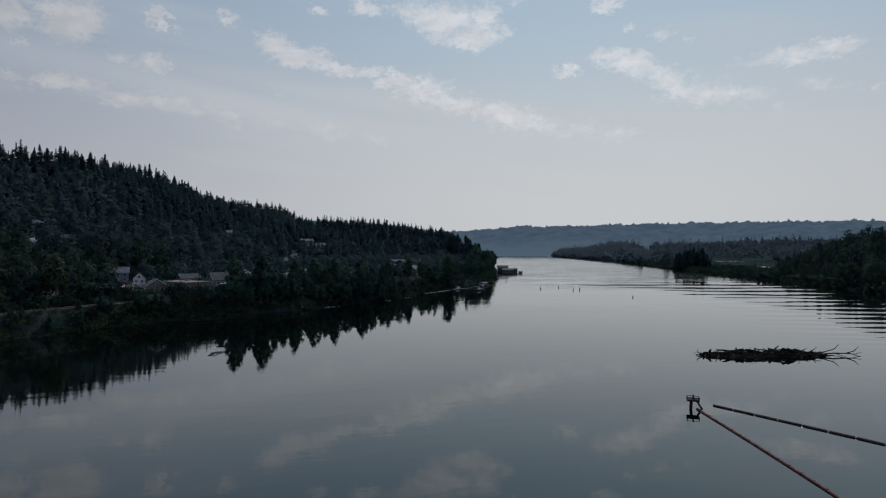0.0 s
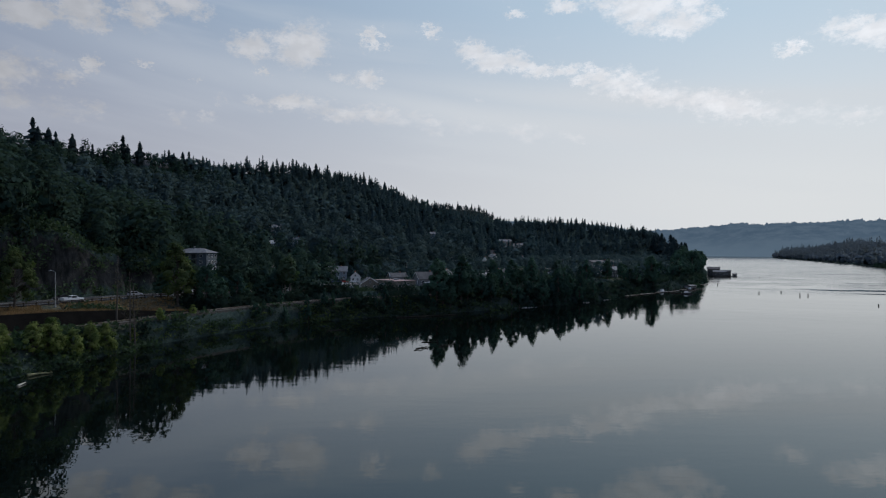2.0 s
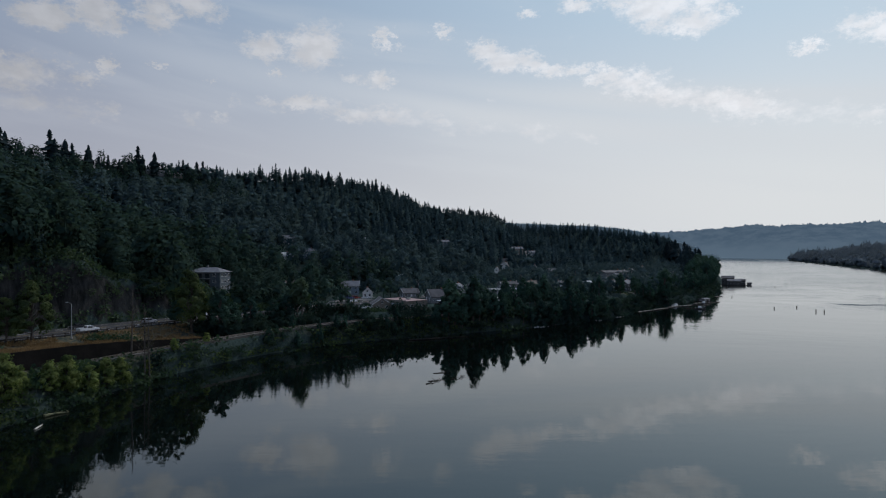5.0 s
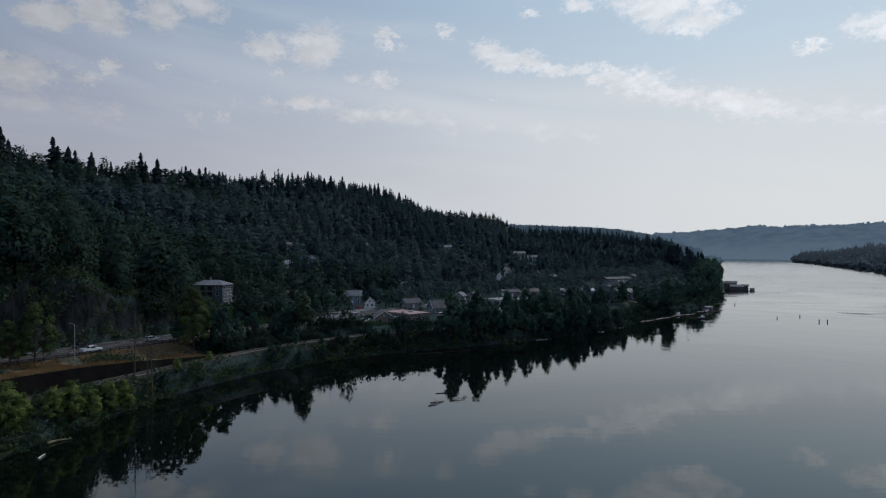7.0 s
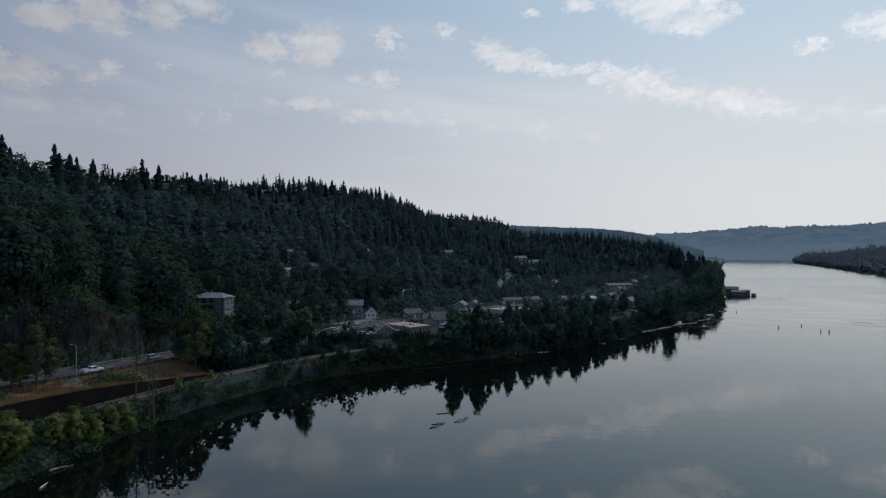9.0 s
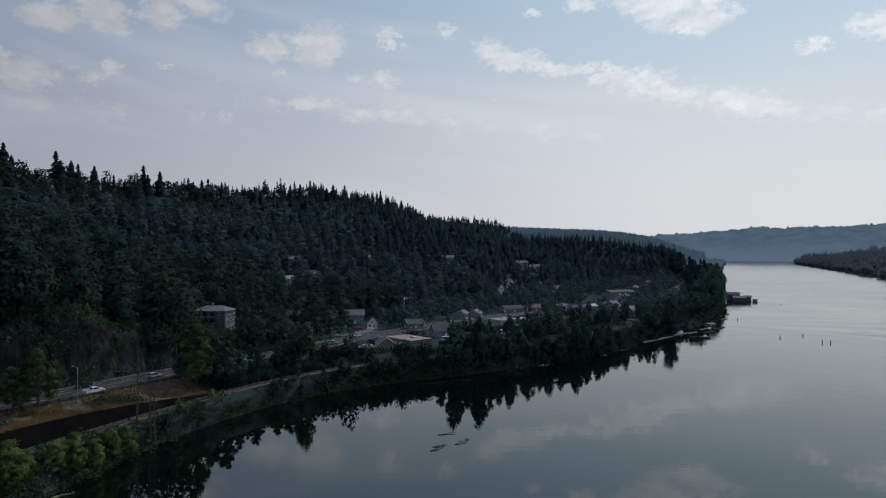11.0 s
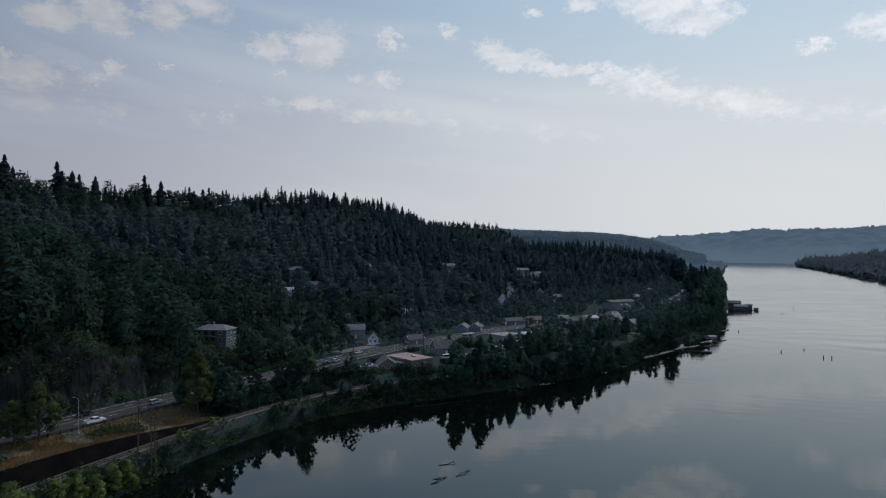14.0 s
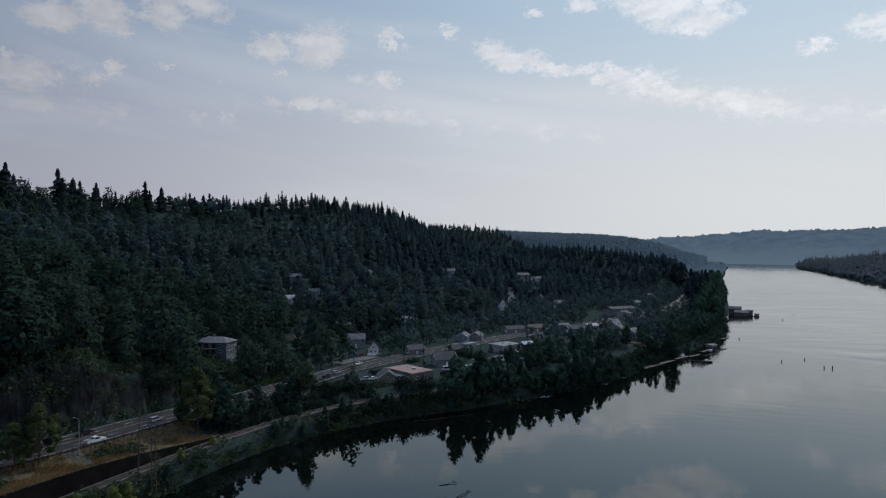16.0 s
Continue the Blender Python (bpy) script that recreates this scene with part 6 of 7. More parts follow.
dock(157, 399.5, 167, 408, 2.2, "weathered plank dock on logs")
dock(169, 404, 180, 413, 1.8, "low dark log float lying off the dock", False)
dock(173, 419, 186, 431.5, 2.2, "weathered plank dock on logs")
dock(184, 424, 196, 434, 1.8, "low dark log float lying off the dock", False)
dock(215, 482.5, 223, 489.5, 2.2, "weathered plank dock on logs")


def boat(x, y, turn, L, mat, label):
    t = thing("motor_boat", pose(x, y, 0, 0, 0, turn), label, "boat", "moored boats")
    bm = bmesh.new()
    rows = []
    for s in np.linspace(0, 1, 7):
        half = L * 0.17 * (1 - max(0.0, s - 0.45) ** 2 * 3.1)
        xx = (s - 0.5) * L
        rows.append([bm.verts.new(p) for p in ((xx, 0, -0.3), (xx, -half * 0.8, -0.1), (xx + 0.1 * s, -half, 0.75 + 0.25 * s), (xx + 0.1 * s, half, 0.75 + 0.25 * s), (xx, half * 0.8, -0.1))])
    for a, b in zip(rows, rows[1:]):
        for i in range(5):
            bm.faces.new((a[i], b[i], b[(i + 1) % 5], a[(i + 1) % 5]))
    bm.faces.new(rows[0][::-1])
    bm.faces.new(rows[-1])
    part("hull", bm, mat, t)
    part("cabin", prism([(-L * 0.2, 0.7), (-L * 0.18, 1.9), (L * 0.1, 1.85), (L * 0.22, 0.9)], -L * 0.12, L * 0.12, "y", 0.05), CAR_WHITE, t, "white cabin")
    part("windscreen", prism([(L * 0.12, 1.75), (L * 0.2, 1.1), (L * 0.215, 1.12), (L * 0.135, 1.77)], -L * 0.1, L * 0.1), GLASS, t, "dark glass windscreen")
    part("outboard_motor", box(-L * 0.5 - 0.35, -L * 0.5 - 0.02, -0.2, 0.2, 0.1, 1.2, 0.06), RUBBER, t, "black outboard motor")


boat(153.5, 402.0, 45, 6.5, CAR_WHITE, "white cabin motor boat moored at the dock")
boat(160.5, 380.5, -18, 6.0, CAR_BLACK, "dark hulled motor boat moored off the dock")
boat(180, 420.5, 42, 6.0, CAR_BLACK, "dark hulled motor boat moored at the dock")

for x, y, tall in ((206.7, 381.6, 1.3), (225.2, 389.4, 1.3), (220.2, 361.2, 1.6), (224.4, 360.2, 1.6), (217.2, 293.3, 0.9), (227.2, 480.0, 1.5), (378.0, 673.5, 1.2), (336.0, 618.5, 1.2)):
    p = thing("piling", pose(x, y, 0, random.uniform(-2, 2), random.uniform(-2, 2)), "old dark timber piling standing in the river", "piling", "river pilings")
    part("post", rod((0, 0, -1.5), (0, 0, tall), 0.3, 0.24), TIMBER, p)
    part("cap", rod((0, 0, tall), (0, 0, tall + 0.08), 0.2, 0.2), GALV, p)

# drift wood raft
r3 = np.random.default_rng(11)
raft = thing("driftwood_raft", pose(126.0, 118.0, 0, 0, 0, -20), "long dark raft of tangled driftwood logs and branches", "driftwood")
for k in range(150):
    s = r3.uniform(-1, 1)
    L = r3.uniform(1.4, 6.0)
    high = 1.5 * (1 - abs(s) ** 2.6) * r3.uniform(0.0, 1.0) ** 1.1
    a = radians(r3.normal(0, 34))
    cx, cy = s * 15.0, r3.normal(0, 1.5) * (1 - 0.6 * abs(s))
    dxx, dyy = math.cos(a) * L / 2, math.sin(a) * L / 2
    tilt = r3.normal(0, 0.09) * L
    rr = r3.uniform(0.10, 0.28) if k > 18 else r3.uniform(0.28, 0.46)
    part("log", gather([tube([(cx - dxx, cy - dyy, high - tilt), (cx, cy + r3.normal(0, 0.15), high + r3.normal(0, 0.1)), (cx + dxx, cy + dyy, high + tilt)], [rr, rr * 0.9, rr * 0.55], 6)]), DRIFT, raft)
mx, my = np.meshgrid(np.linspace(-15.5, 15.0, 90), np.linspace(-2.6, 2.6, 18), indexing="ij")
shape = np.clip(1 - (mx / 16.0) ** 4 - (my / 2.7) ** 2, 0, 1)
mz = -0.25 + shape * (1.0 + 0.32 * wobble(mx * 3, my * 3, 1.7) + 0.25 * r3.uniform(-1, 1, mx.shape))
ii = np.arange(mx.size).reshape(mx.shape)
part("matted_debris", (np.stack([mx, my, mz], -1).reshape(-1, 3), np.stack([ii[:-1, :-1], ii[1:, :-1], ii[1:, 1:], ii[:-1, 1:]], -1).reshape(-1, 4)), DRIFT, raft, "dark matted bark and weed")
part("stump", gather([tube([(-13.2, 0.2, 0.2), (-13.4, 0.2, 1.1), (-13.0, 0.3, 1.5)], [0.4, 0.34, 0.2], 7), tube([(-11.6, 0.1, 0.4), (-11.9, 0.2, 1.7)], [0.16, 0.06], 5)]), DRIFT, raft)
twigs = []
for k in range(380):
    s = r3.uniform(-1, 1)
    c = np.array([s * 15.5, r3.normal(0, 1.6), r3.uniform(0, 1.2) * (1 - s * s)])
    d = r3.normal(size=3) * (1.0, 0.7, 0.45)
    d *= r3.uniform(0.5, 1.5) / np.linalg.norm(d)
    twigs.append(tube([c, c + d * 0.6 + r3.normal(0, 0.08, 3), c + d], [0.035, 0.025, 0.01], 4))
part("twig_tangle", gather(twigs), DRIFT, raft)["kind"] = "stuff"
for pts, r0 in ((((12.5, 0.4, 0.5), (15.0, 0.5, 0.9), (17.2, 0.3, 1.6), (18.6, 0.5, 2.7)), 0.17), (((13.5, -0.4, 0.4), (17.0, -0.2, 0.7), (20.0, 0.1, 0.6), (22.0, 0.0, 1.2), (23.2, 0.2, 2.2)), 0.2),
               (((20.0, 0.1, 0.6), (21.8, -0.4, 0.5), (23.6, -0.3, 0.9)), 0.12), (((20.8, 0.0, 0.7), (22.4, -0.8, 0.1), (23.4, -1.2, -0.1)), 0.1),
               (((12.0, -1.0, 0.3), (15.5, -1.6, 0.4), (18.0, -2.4, 0.0)), 0.14), (((17.0, -0.2, 0.7), (18.2, -0.9, 0.3), (19.6, -2.0, -0.1)), 0.1), (((11.0, 0.8, 0.6), (12.8, 1.0, 1.4), (13.4, 1.1, 2.0)), 0.13)):
    part("branch", tube(pts, np.linspace(r0, r0 * 0.35, len(pts)), 6), DRIFT, raft)
part("branch", tube([(-15, 0, 0.2), (-16.5, 0.2, 0.9), (-16.2, 0.3, 1.6)], [0.16, 0.1, 0.05], 6), DRIFT, raft)


def boom(x0, y0, x1, y1, n, mat, label, sag):
    t = thing("log_boom", pose(0, 0, 0), label, "boom", "river booms")
    pts = [np.array([x0 + (x1 - x0) * k / n + sag * math.sin(math.pi * k / n), y0 + (y1 - y0) * k / n, 0.06]) for k in range(n + 1)]
    for a, b in zip(pts, pts[1:]):
        d = (b - a) / np.linalg.norm(b - a)
        seg = part("float", rod(a + d * 0.14, b - d * 0.14, 0.2, 0.2, 10), mat, t)
        part("coupling", rod(b - d * 0.2, b + d * 0.2, 0.11, 0.11, 8), GALV, seg, "steel coupling")


boom(72.9, 81.7, 48.0, 16.0, 28, RUSTY, "rust-red pipe boom floating from the mooring dolphin", 0.6)
boom(77.1, 82.7, 88.5, 30.0, 15, DARKPIPE, "dark brown pipe boom floating on the river", 0.5)

dol = thing("mooring_dolphin", pose(72.6, 82.2, 0, 0, 0, -38), "dark steel mooring dolphin with a square platform", "mooring post")
part("leg", rod((-0.45, 0, -2.0), (-0.3, 0, 1.55), 0.26, 0.24, 10), TIMBER, dol)
part("leg", rod((1.75, 0.1, -0.9), (0.55, 0, 1.55), 0.17, 0.17, 10), TIMBER, dol)
part("platform", box(-1.0, 0.95, -0.75, 0.75, 1.5, 1.85, 0.03), TIMBER, dol)
for a, b in (((-0.95, -0.7), (0.9, -0.7)), ((0.9, -0.7), (0.9, 0.7)), ((0.9, 0.7), (-0.95, 0.7)), ((-0.95, 0.7), (-0.95, -0.7))):
    part("rail", rod((*a, 2.25), (*b, 2.25), 0.06), TIMBER, dol)
    part("rail_post", rod((*a, 1.8), (*a, 2.25), 0.06), TIMBER, dol)
part("light", rod((0, 0, 1.85), (0, 0, 2.7), 0.15, 0.12), TIMBER, dol, "small navigation light")
dol.scale = (1.0, 1.0, 0.84)
part("light_bracket", box(-0.45, 0.45, -0.05, 0.05, 2.4, 2.5), TIMBER, dol)


def drift_branch(pts, r0, label, mat=None, twigs=4):
    c = np.mean(np.array(pts), axis=0)
    t = thing("drift_log", pose(c[0], c[1], 0), label, "driftwood", "drifting wood")
    q = [np.array(p) - (c[0], c[1], 0) for p in pts]
    part("stem", tube(q, np.linspace(r0, r0 * 0.4, len(q)), 6), mat or DRIFT, t)
    for k in range(twigs):
        i = random.randrange(1, len(q))
        d = np.array([random.uniform(-1, 1), random.uniform(-1, 1), random.uniform(-0.05, 0.5)]) * random.uniform(0.7, 1.6)
        part("twig", tube([q[i], q[i] + d * 0.5 + (0, 0, 0.1), q[i] + d], [r0 * 0.4, r0 * 0.3, 0.02], 5), mat or DRIFT, t)


drift_branch([(-3.4, 164.5, 0.05), (-1.5, 166.5, 0.25), (0.4, 169.5, 0.1)], 0.14, "dark forked driftwood floating on the river")
drift_branch([(-3.0, 168.0, 0.05), (-1.0, 168.6, 0.15), (0.6, 169.4, 0.1)], 0.12, "dark driftwood floating on the river")
drift_branch([(-1.6, 179.0, 0.05), (1.0, 179.8, 0.1), (2.4, 181.0, 0.35), (3.4, 180.4, 0.1)], 0.13, "dark bent driftwood floating on the river")
drift_branch([(3.2, 170.2, 0.05), (5.0, 172.0, 0.3), (7.0, 174.4, 0.1)], 0.12, "dark driftwood branch floating on the river")
drift_branch([(5.5, 171.0, 0.05), (6.5, 173.0, 0.35), (6.2, 175.0, 0.1)], 0.10, "dark driftwood branch floating on the river")
drift_branch([(-79.3, 122.4, 0.15), (-79.5, 123.9, 0.2), (-79.7, 125.4, 0.2)], 0.22, "pale drift log at the water's edge", DRY_WOOD, 0)
drift_branch([(-83.4, 131.8, 0.3), (-82.4, 134.0, 0.3), (-80.5, 135.6, 0.15)], 0.34, "mossy drift log at the water's edge", MOSSY_WOOD, 2)
drift_branch([(-12.0, 246.0, 0.2), (-4.0, 248.5, 0.3), (4.0, 253.0, 0.3), (12.0, 257.0, 0.2)], 0.3, "long pale log stranded along the bank")
drift_branch([(-33, 206, 0.05), (-30, 207.5, 0.1), (-27.5, 208.0, 0.1)], 0.15, "dark drift log floating near the bank")


# ---- single trees and shrubs ----
def tree(name, wood, crown, leaf, bark, label, category="tree", group=""):
    t = thing(name, pose(0, 0, 0), label, category, group)
    part("trunk", wood, bark, t)
    part("crown", crown, leaf, t)
    return t


def plant(proto_tree, x, y, scale, label="", group="", turn=None, sink=0.0):
    m = pose(x, y, ground_z(x, y) - sink, 0, 0, rng.uniform(0, 360) if turn is None else turn)
    t = copy_thing(proto_tree, m)
    t.scale = (scale, scale, scale * rng.uniform(0.92, 1.08))
    return tagged(t, label, "", group)


def remove(proto_tree):
    for o in (*proto_tree.children_recursive, proto_tree):
        bpy.data.objects.remove(o)


r4 = np.random.default_rng(21)
maples = [tree("maple_tree", *broadleaf(16, 5.0, 5200, 0.30, r4, base=0.14, lobes=34, lump=0.62), BROADLEAF, BARK, "tall dark leafy maple") for _ in range(2)]
lit = [tree("roadside_tree", *broadleaf(16, 5.3, 6400, 0.26, r4, base=0.10, lobes=40, lump=0.56), LIT_LEAF, BARK, "yellow-green roadside tree with an open crown") for _ in range(2)]
shrubs = [tree("willow_shrub", *broadleaf(9.4, 3.3, 6400, 0.19, r4, base=0.0, lobes=40, lump=0.5), SUNNY_LEAF, BARK, "yellow-green willow shrub on the bank", "shrub") for _ in range(3)]
alders = [tree("alder_tree", *broadleaf(13, 3.0, 1500, 0.42, r4, base=0.12, lobes=20, slim=0.9, lump=0.72), BROADLEAF, BARK, "slender dark alder on the river bank") for _ in range(3)]
birches = [tree("birch_tree", *broadleaf(14, 2.6, 420, 0.5, r4, base=0.3, lobes=9), BUSH_LEAF, PALE_BARK, "thin open birch with pale trunks by the railway")]
cottons = [tree("cottonwood_tree", *broadleaf(17, 4.5, 1500, 0.55, r4, base=0.08, lobes=24, lump=0.72), BROADLEAF, BARK, "broad dark cottonwood on the river bank") for _ in range(3)]
firs = [tree("fir_tree", *conifer(23, 6.4, 24, 9, r4, ragged=0.5, bare=0.02), CONIFER, BARK, "tall dark fir") for _ in range(2)]
firs.append(tree("fir_tree", *conifer(24, 5.6, 21, 8, r4, ragged=0.7, bare=0.1, lean=0.5), CONIFER, BARK, "tall ragged dark fir with a bare lower stem"))


def snag(height, spread):
    """A dead tree: bare tapered stem with thin broken limbs."""
    pieces = [tube([(0, 0, -1), (0.2, 0.1, height * 0.4), (0.5, 0.0, height * 0.75), (0.4, 0.2, height)], [0.24, 0.18, 0.11, 0.03], 7)]
    for k in range(26):
        h = height * r4.uniform(0.38, 0.97)
        a = r4.uniform(0, 2 * math.pi)
        L = spread * r4.uniform(0.4, 1.0) * (1.15 - h / height)
        o = np.array([0.35 * h / height, 0.05, h])
        d = np.array([math.cos(a) * L, math.sin(a) * L, L * r4.uniform(0.4, 1.1)])
        pieces.append(tube([o, o + d * 0.5 + (0, 0, -0.1 * L), o + d], [0.07, 0.045, 0.012], 5))
        for q in range(2):
            e = r4.normal(size=3) * 0.35 * L
            pieces.append(tube([o + d * 0.6, o + d * 0.6 + e], [0.03, 0.01], 4))
    return gather(pieces)


def dead_tree(x, y, height, spread, label):
    t = thing("dead_tree", pose(x, y, ground_z(x, y), 0, 0, rng.uniform(0, 360)), label, "dead tree", "dead trees by the railway")
    part("trunk", snag(height, spread), BARK, t)
    v, fa = leaves(np.array([0.4, 0, height * 0.6]) + r4.normal(size=(160, 3)) * (0.9, 0.9, height * 0.16), 0.16, 0.7, r4)
    part("leaves", (v, fa), DRY_LEAF, t, "few withered leaves")


dead_tree(-79.0, 167.5, 21.0, 4.0, "tall bare grey dead tree by the railway")
dead_tree(-78.2, 168.5, 18.5, 3.0, "leaning bare grey dead tree by the railway")
dead_tree(-83.0, 168.0, 18.5, 2.6, "thin bare grey dead tree by the railway")

# shrubs at the water's edge near the drone
NEAR = [(-89.0, 127.0, 1.15), (-92.5, 120.0, 1.3), (-86.5, 138.5, 0.85), (-85.2, 143.0, 0.9), (-83.6, 149.0, 0.8), (-82.6, 154.5, 0.85), (-81.4, 159.5, 0.75),
        (-79.6, 170.0, 0.45), (-93.0, 113.0, 1.4), (-77.0, 181.0, 0.4), (-72.5, 194.0, 0.4), (-88.6, 131.5, 0.7)]
for i, (x, y, s) in enumerate(NEAR):
    plant(shrubs[i % 3], x, y, s, group="bank shrubs", sink=0.4)
# trees on the strip between highway and railway, and beside the highway
for i, (x, y, s) in enumerate([(-106.8, 163.4, 1.0), (-110.5, 159.5, 0.8), (-121.0, 150.0, 0.9), (-81.5, 205.0, 1.3)]):
    plant(lit[i % 2], x, y, s, group="roadside trees", sink=0.3)
for i, (x, y, s) in enumerate([(-75.0, 213.5, 0.95), (-86.0, 203.5, 0.6), (-78.0, 211.0, 0.7), (-73.0, 222.0, 0.6), (-69.0, 228.0, 0.65), (-63.0, 236.0, 0.6),
                               (-59.5, 243.0, 0.75), (-55.0, 250.0, 0.75), (-62.5, 246.0, 0.6), (-72.0, 345.0, 1.15), (-77.0, 352.0, 1.0)]):
    plant(maples[i % 2], x, y, s, label="dark leafy maple between railway and highway" if y < 300 else "large round maple beside the highway", group="trees beside the highway", sink=0.3)
for i, (x, y, s) in enumerate([(-105.0, 279.5, 0.42), (-100.5, 278.0, 0.36), (-109.5, 281.5, 0.45), (-97.0, 280.5, 0.4), (-102.5, 274.0, 0.35)]):
    plant(lit[i % 2], x, y, s, label="low dull green bush below the apartment building", group="bushes below the apartments", sink=1.2)
for i, (x, y, s) in enumerate([(-55.6, 243.8, 1.1), (-53.4, 242.6, 1.25), (-57.0, 246.5, 1.0)]):
    plant(birches[0], x, y, s, group="pale birches", sink=0.3)

# river bank trees downstream
for y in np.concatenate([np.arange(214, 560, 3.4), np.arange(560, 1500, 7.5)]):
    wide = 0.75 if y < 250 else 1.0
    for k in range(2 if y > 276 else 1):
        if r4.random() < (0.25 if y < 256 else 0.12):
            continue
        yy = y + r4.uniform(-1.7, 1.7)
        u = r4.uniform(-0.5, 4.0) if k == 0 else r4.uniform(13.5, 24.0)
        if y > 330:
            u += 6.0 if k == 0 else 3.0
        s = float(slant(SHORE, yy))
        q = math.sqrt(1 + s * s)
        x, yy = float(along(SHORE, yy)) - u / q, yy + u * s / q
        if abs(float(from_rail(np.array([x]), np.array([yy]))[0])) < 2.6 and yy < 298:
            continue
        if abs(float(from_road(np.array([x]), np.array([yy]))[0])) < 12:
            continue
        if 345 < yy < 440 and (k == 0 or r4.random() < 0.5):
            continue
        if yy < 264:
            plant(alders[int(r4.integers(3))], x, yy, r4.uniform(0.28, 0.58), group="bank trees", sink=0.3)
        elif yy < 545:
            big = r4.random() < 0.55
            plant((cottons if big else alders)[int(r4.integers(3))], x, yy, r4.uniform(0.62, 1.0) * (0.65 if yy < 272 else 0.9 if yy < 324 else 0.5 if yy < 350 else 0.9), group="bank trees", sink=0.3)
        elif math.atan2(x, yy) > radians(22.9):
            plant((cottons + maples)[int(r4.integers(5))], x, yy, min(r4.uniform(0.95, 1.5), (28.0 - float(ground_z(x, yy))) / 17.5), label="round dark leafy tree at the end of the point", group="point trees", sink=0.3)
        elif r4.random() < 0.4:
            plant(firs[int(r4.integers(3))], x, yy, r4.uniform(0.85, 1.25), label="tall dark fir on the river bank", group="point firs", sink=0.3)
        else:
            plant(cottons[int(r4.integers(3))], x, yy, r4.uniform(1.0, 1.4), group="point trees", sink=0.3)

for hd, far, s in ((21.35, 800, 1.2), (21.6, 830, 1.55), (21.85, 820, 1.6), (22.05, 845, 1.35), (22.3, 900, 1.2), (22.5, 1040, 1.35), (22.75, 1060, 1.3), (22.9, 1020, 1.1)):
    plant(firs[int(r4.integers(3))], far * math.sin(radians(hd)), far * math.cos(radians(hd)), s, label="tall dark fir on the river bank", group="point firs", sink=0.3)

for x, yy, s in ((36.0, 338.0, 0.6), (40.5, 339.5, 0.7), (45.0, 341.0, 0.62), (49.0, 345.0, 0.66), (33.0, 333.5, 0.55), (43.0, 336.0, 0.6), (26.0, 352.0, 0.5)):
    plant(alders[int(r4.integers(3))], x, yy, s, label="bushy dark alder in front of the workshops", group="workshop trees", sink=0.3)

# the last firs of the bluff, down to the bend of the highway
for i in range(22):
    far, hd = r4.uniform(940, 1075), radians(20.2 + 0.95 * (i + r4.random()) / 22)
    x, yy = far * math.sin(hd), far * math.cos(hd)
    if float(from_road(np.array([x]), np.array([yy]))[0]) > 10:
        plant(firs[i % 3], x, yy, min(1.75, max(0.5, (r4.uniform(50, 56) - 4.0 * (math.degrees(hd) - 20.2) - float(ground_z(x, yy))) / 23.5)), label="tall dark fir at the end of the wooded bluff", group="bluff firs", sink=0.4)

# a thicket of tall cottonwoods between the shore and the lots
for i in range(62):
    yy = r4.uniform(263, 348)
    u = r4.uniform(2.0, 9.0) if i % 3 == 0 else r4.uniform(10.5, 12.0 + 20.0 * min(1.0, (yy - 255) / 40))
    s = float(slant(SHORE, yy))
    q = math.sqrt(1 + s * s)
    x, yy = float(along(SHORE, yy)) - u / q, yy + u * s / q
    if math.hypot(x - 9, yy - 313) < 11 or math.hypot(x - 34, yy - 346) < 9:
        continue
    plant((cottons + alders)[int(r4.integers(6))], x, yy, r4.uniform(0.42, 0.75) if yy < 290 else r4.uniform(0.25, 0.45), label="dark leafy cottonwood in the riverside thicket", group="thicket trees", sink=0.3)
for i in range(26):
    yy = r4.uniform(216, 262)
    u = r4.uniform(0.0, 4.0) if i % 4 else r4.uniform(10.0, 13.0)
    s = float(slant(SHORE, yy))
    q = math.sqrt(1 + s * s)
    plant(alders[int(r4.integers(3))], float(along(SHORE, yy)) - u / q, yy + u * s / q, r4.uniform(0.25, 0.5), label="bushy dark alder on the river bank", group="bank trees", sink=0.3)

for x, yy, s in ((4.0, 265.0, 1.6), (6.5, 267.0, 1.4), (15.0, 272.0, 1.65), (18.0, 274.5, 1.4), (146.0, 401.0, 1.7), (148.5, 404.0, 1.5), (131.0, 385.5, 0.9), (125.0, 380.0, 0.8), (10.5, 269.5, 1.0), (71.0, 322.0, 0.9), (75.0, 325.5, 0.8), (-1.0, 262.5, 0.9), (29.0, 281.0, 1.0)):
    plant(alders[int(r4.integers(3))], x, yy, s, label="tall slim dark alder at the water's edge", group="bank trees", sink=0.3)

# skyline trees: heading in degrees, size
SKYLINE = [(-35.4, 1.35), (-34.9, 0.9), (-32.0, 1.3), (-31.7, 1.1), (-31.0, 1.15), (-30.5, 0.9), (-29.4, 1.05), (-28.7, 0.6), (-28.0, 0.6), (-27.2, 0.65), (-26.5, 0.6), (-25.8, 1.0), (-25.5, 0.85), (-24.6, 0.95), (-22.4, 0.8), (-22.0, 0.8), (-21.3, 0.85), (-20.8, 0.85),
            (-16.4, 0.7), (-13.0, 0.75), (-11.8, 0.7), (-10.7, 0.8), (-10.1, 0.9), (-9.1, 0.8), (-7.9, 0.85), (-7.0, 0.75), (-5.8, 0.85), (-5.1, 0.8), (-3.9, 0.75), (-3.3, 0.75), (-2.6, 0.6)]
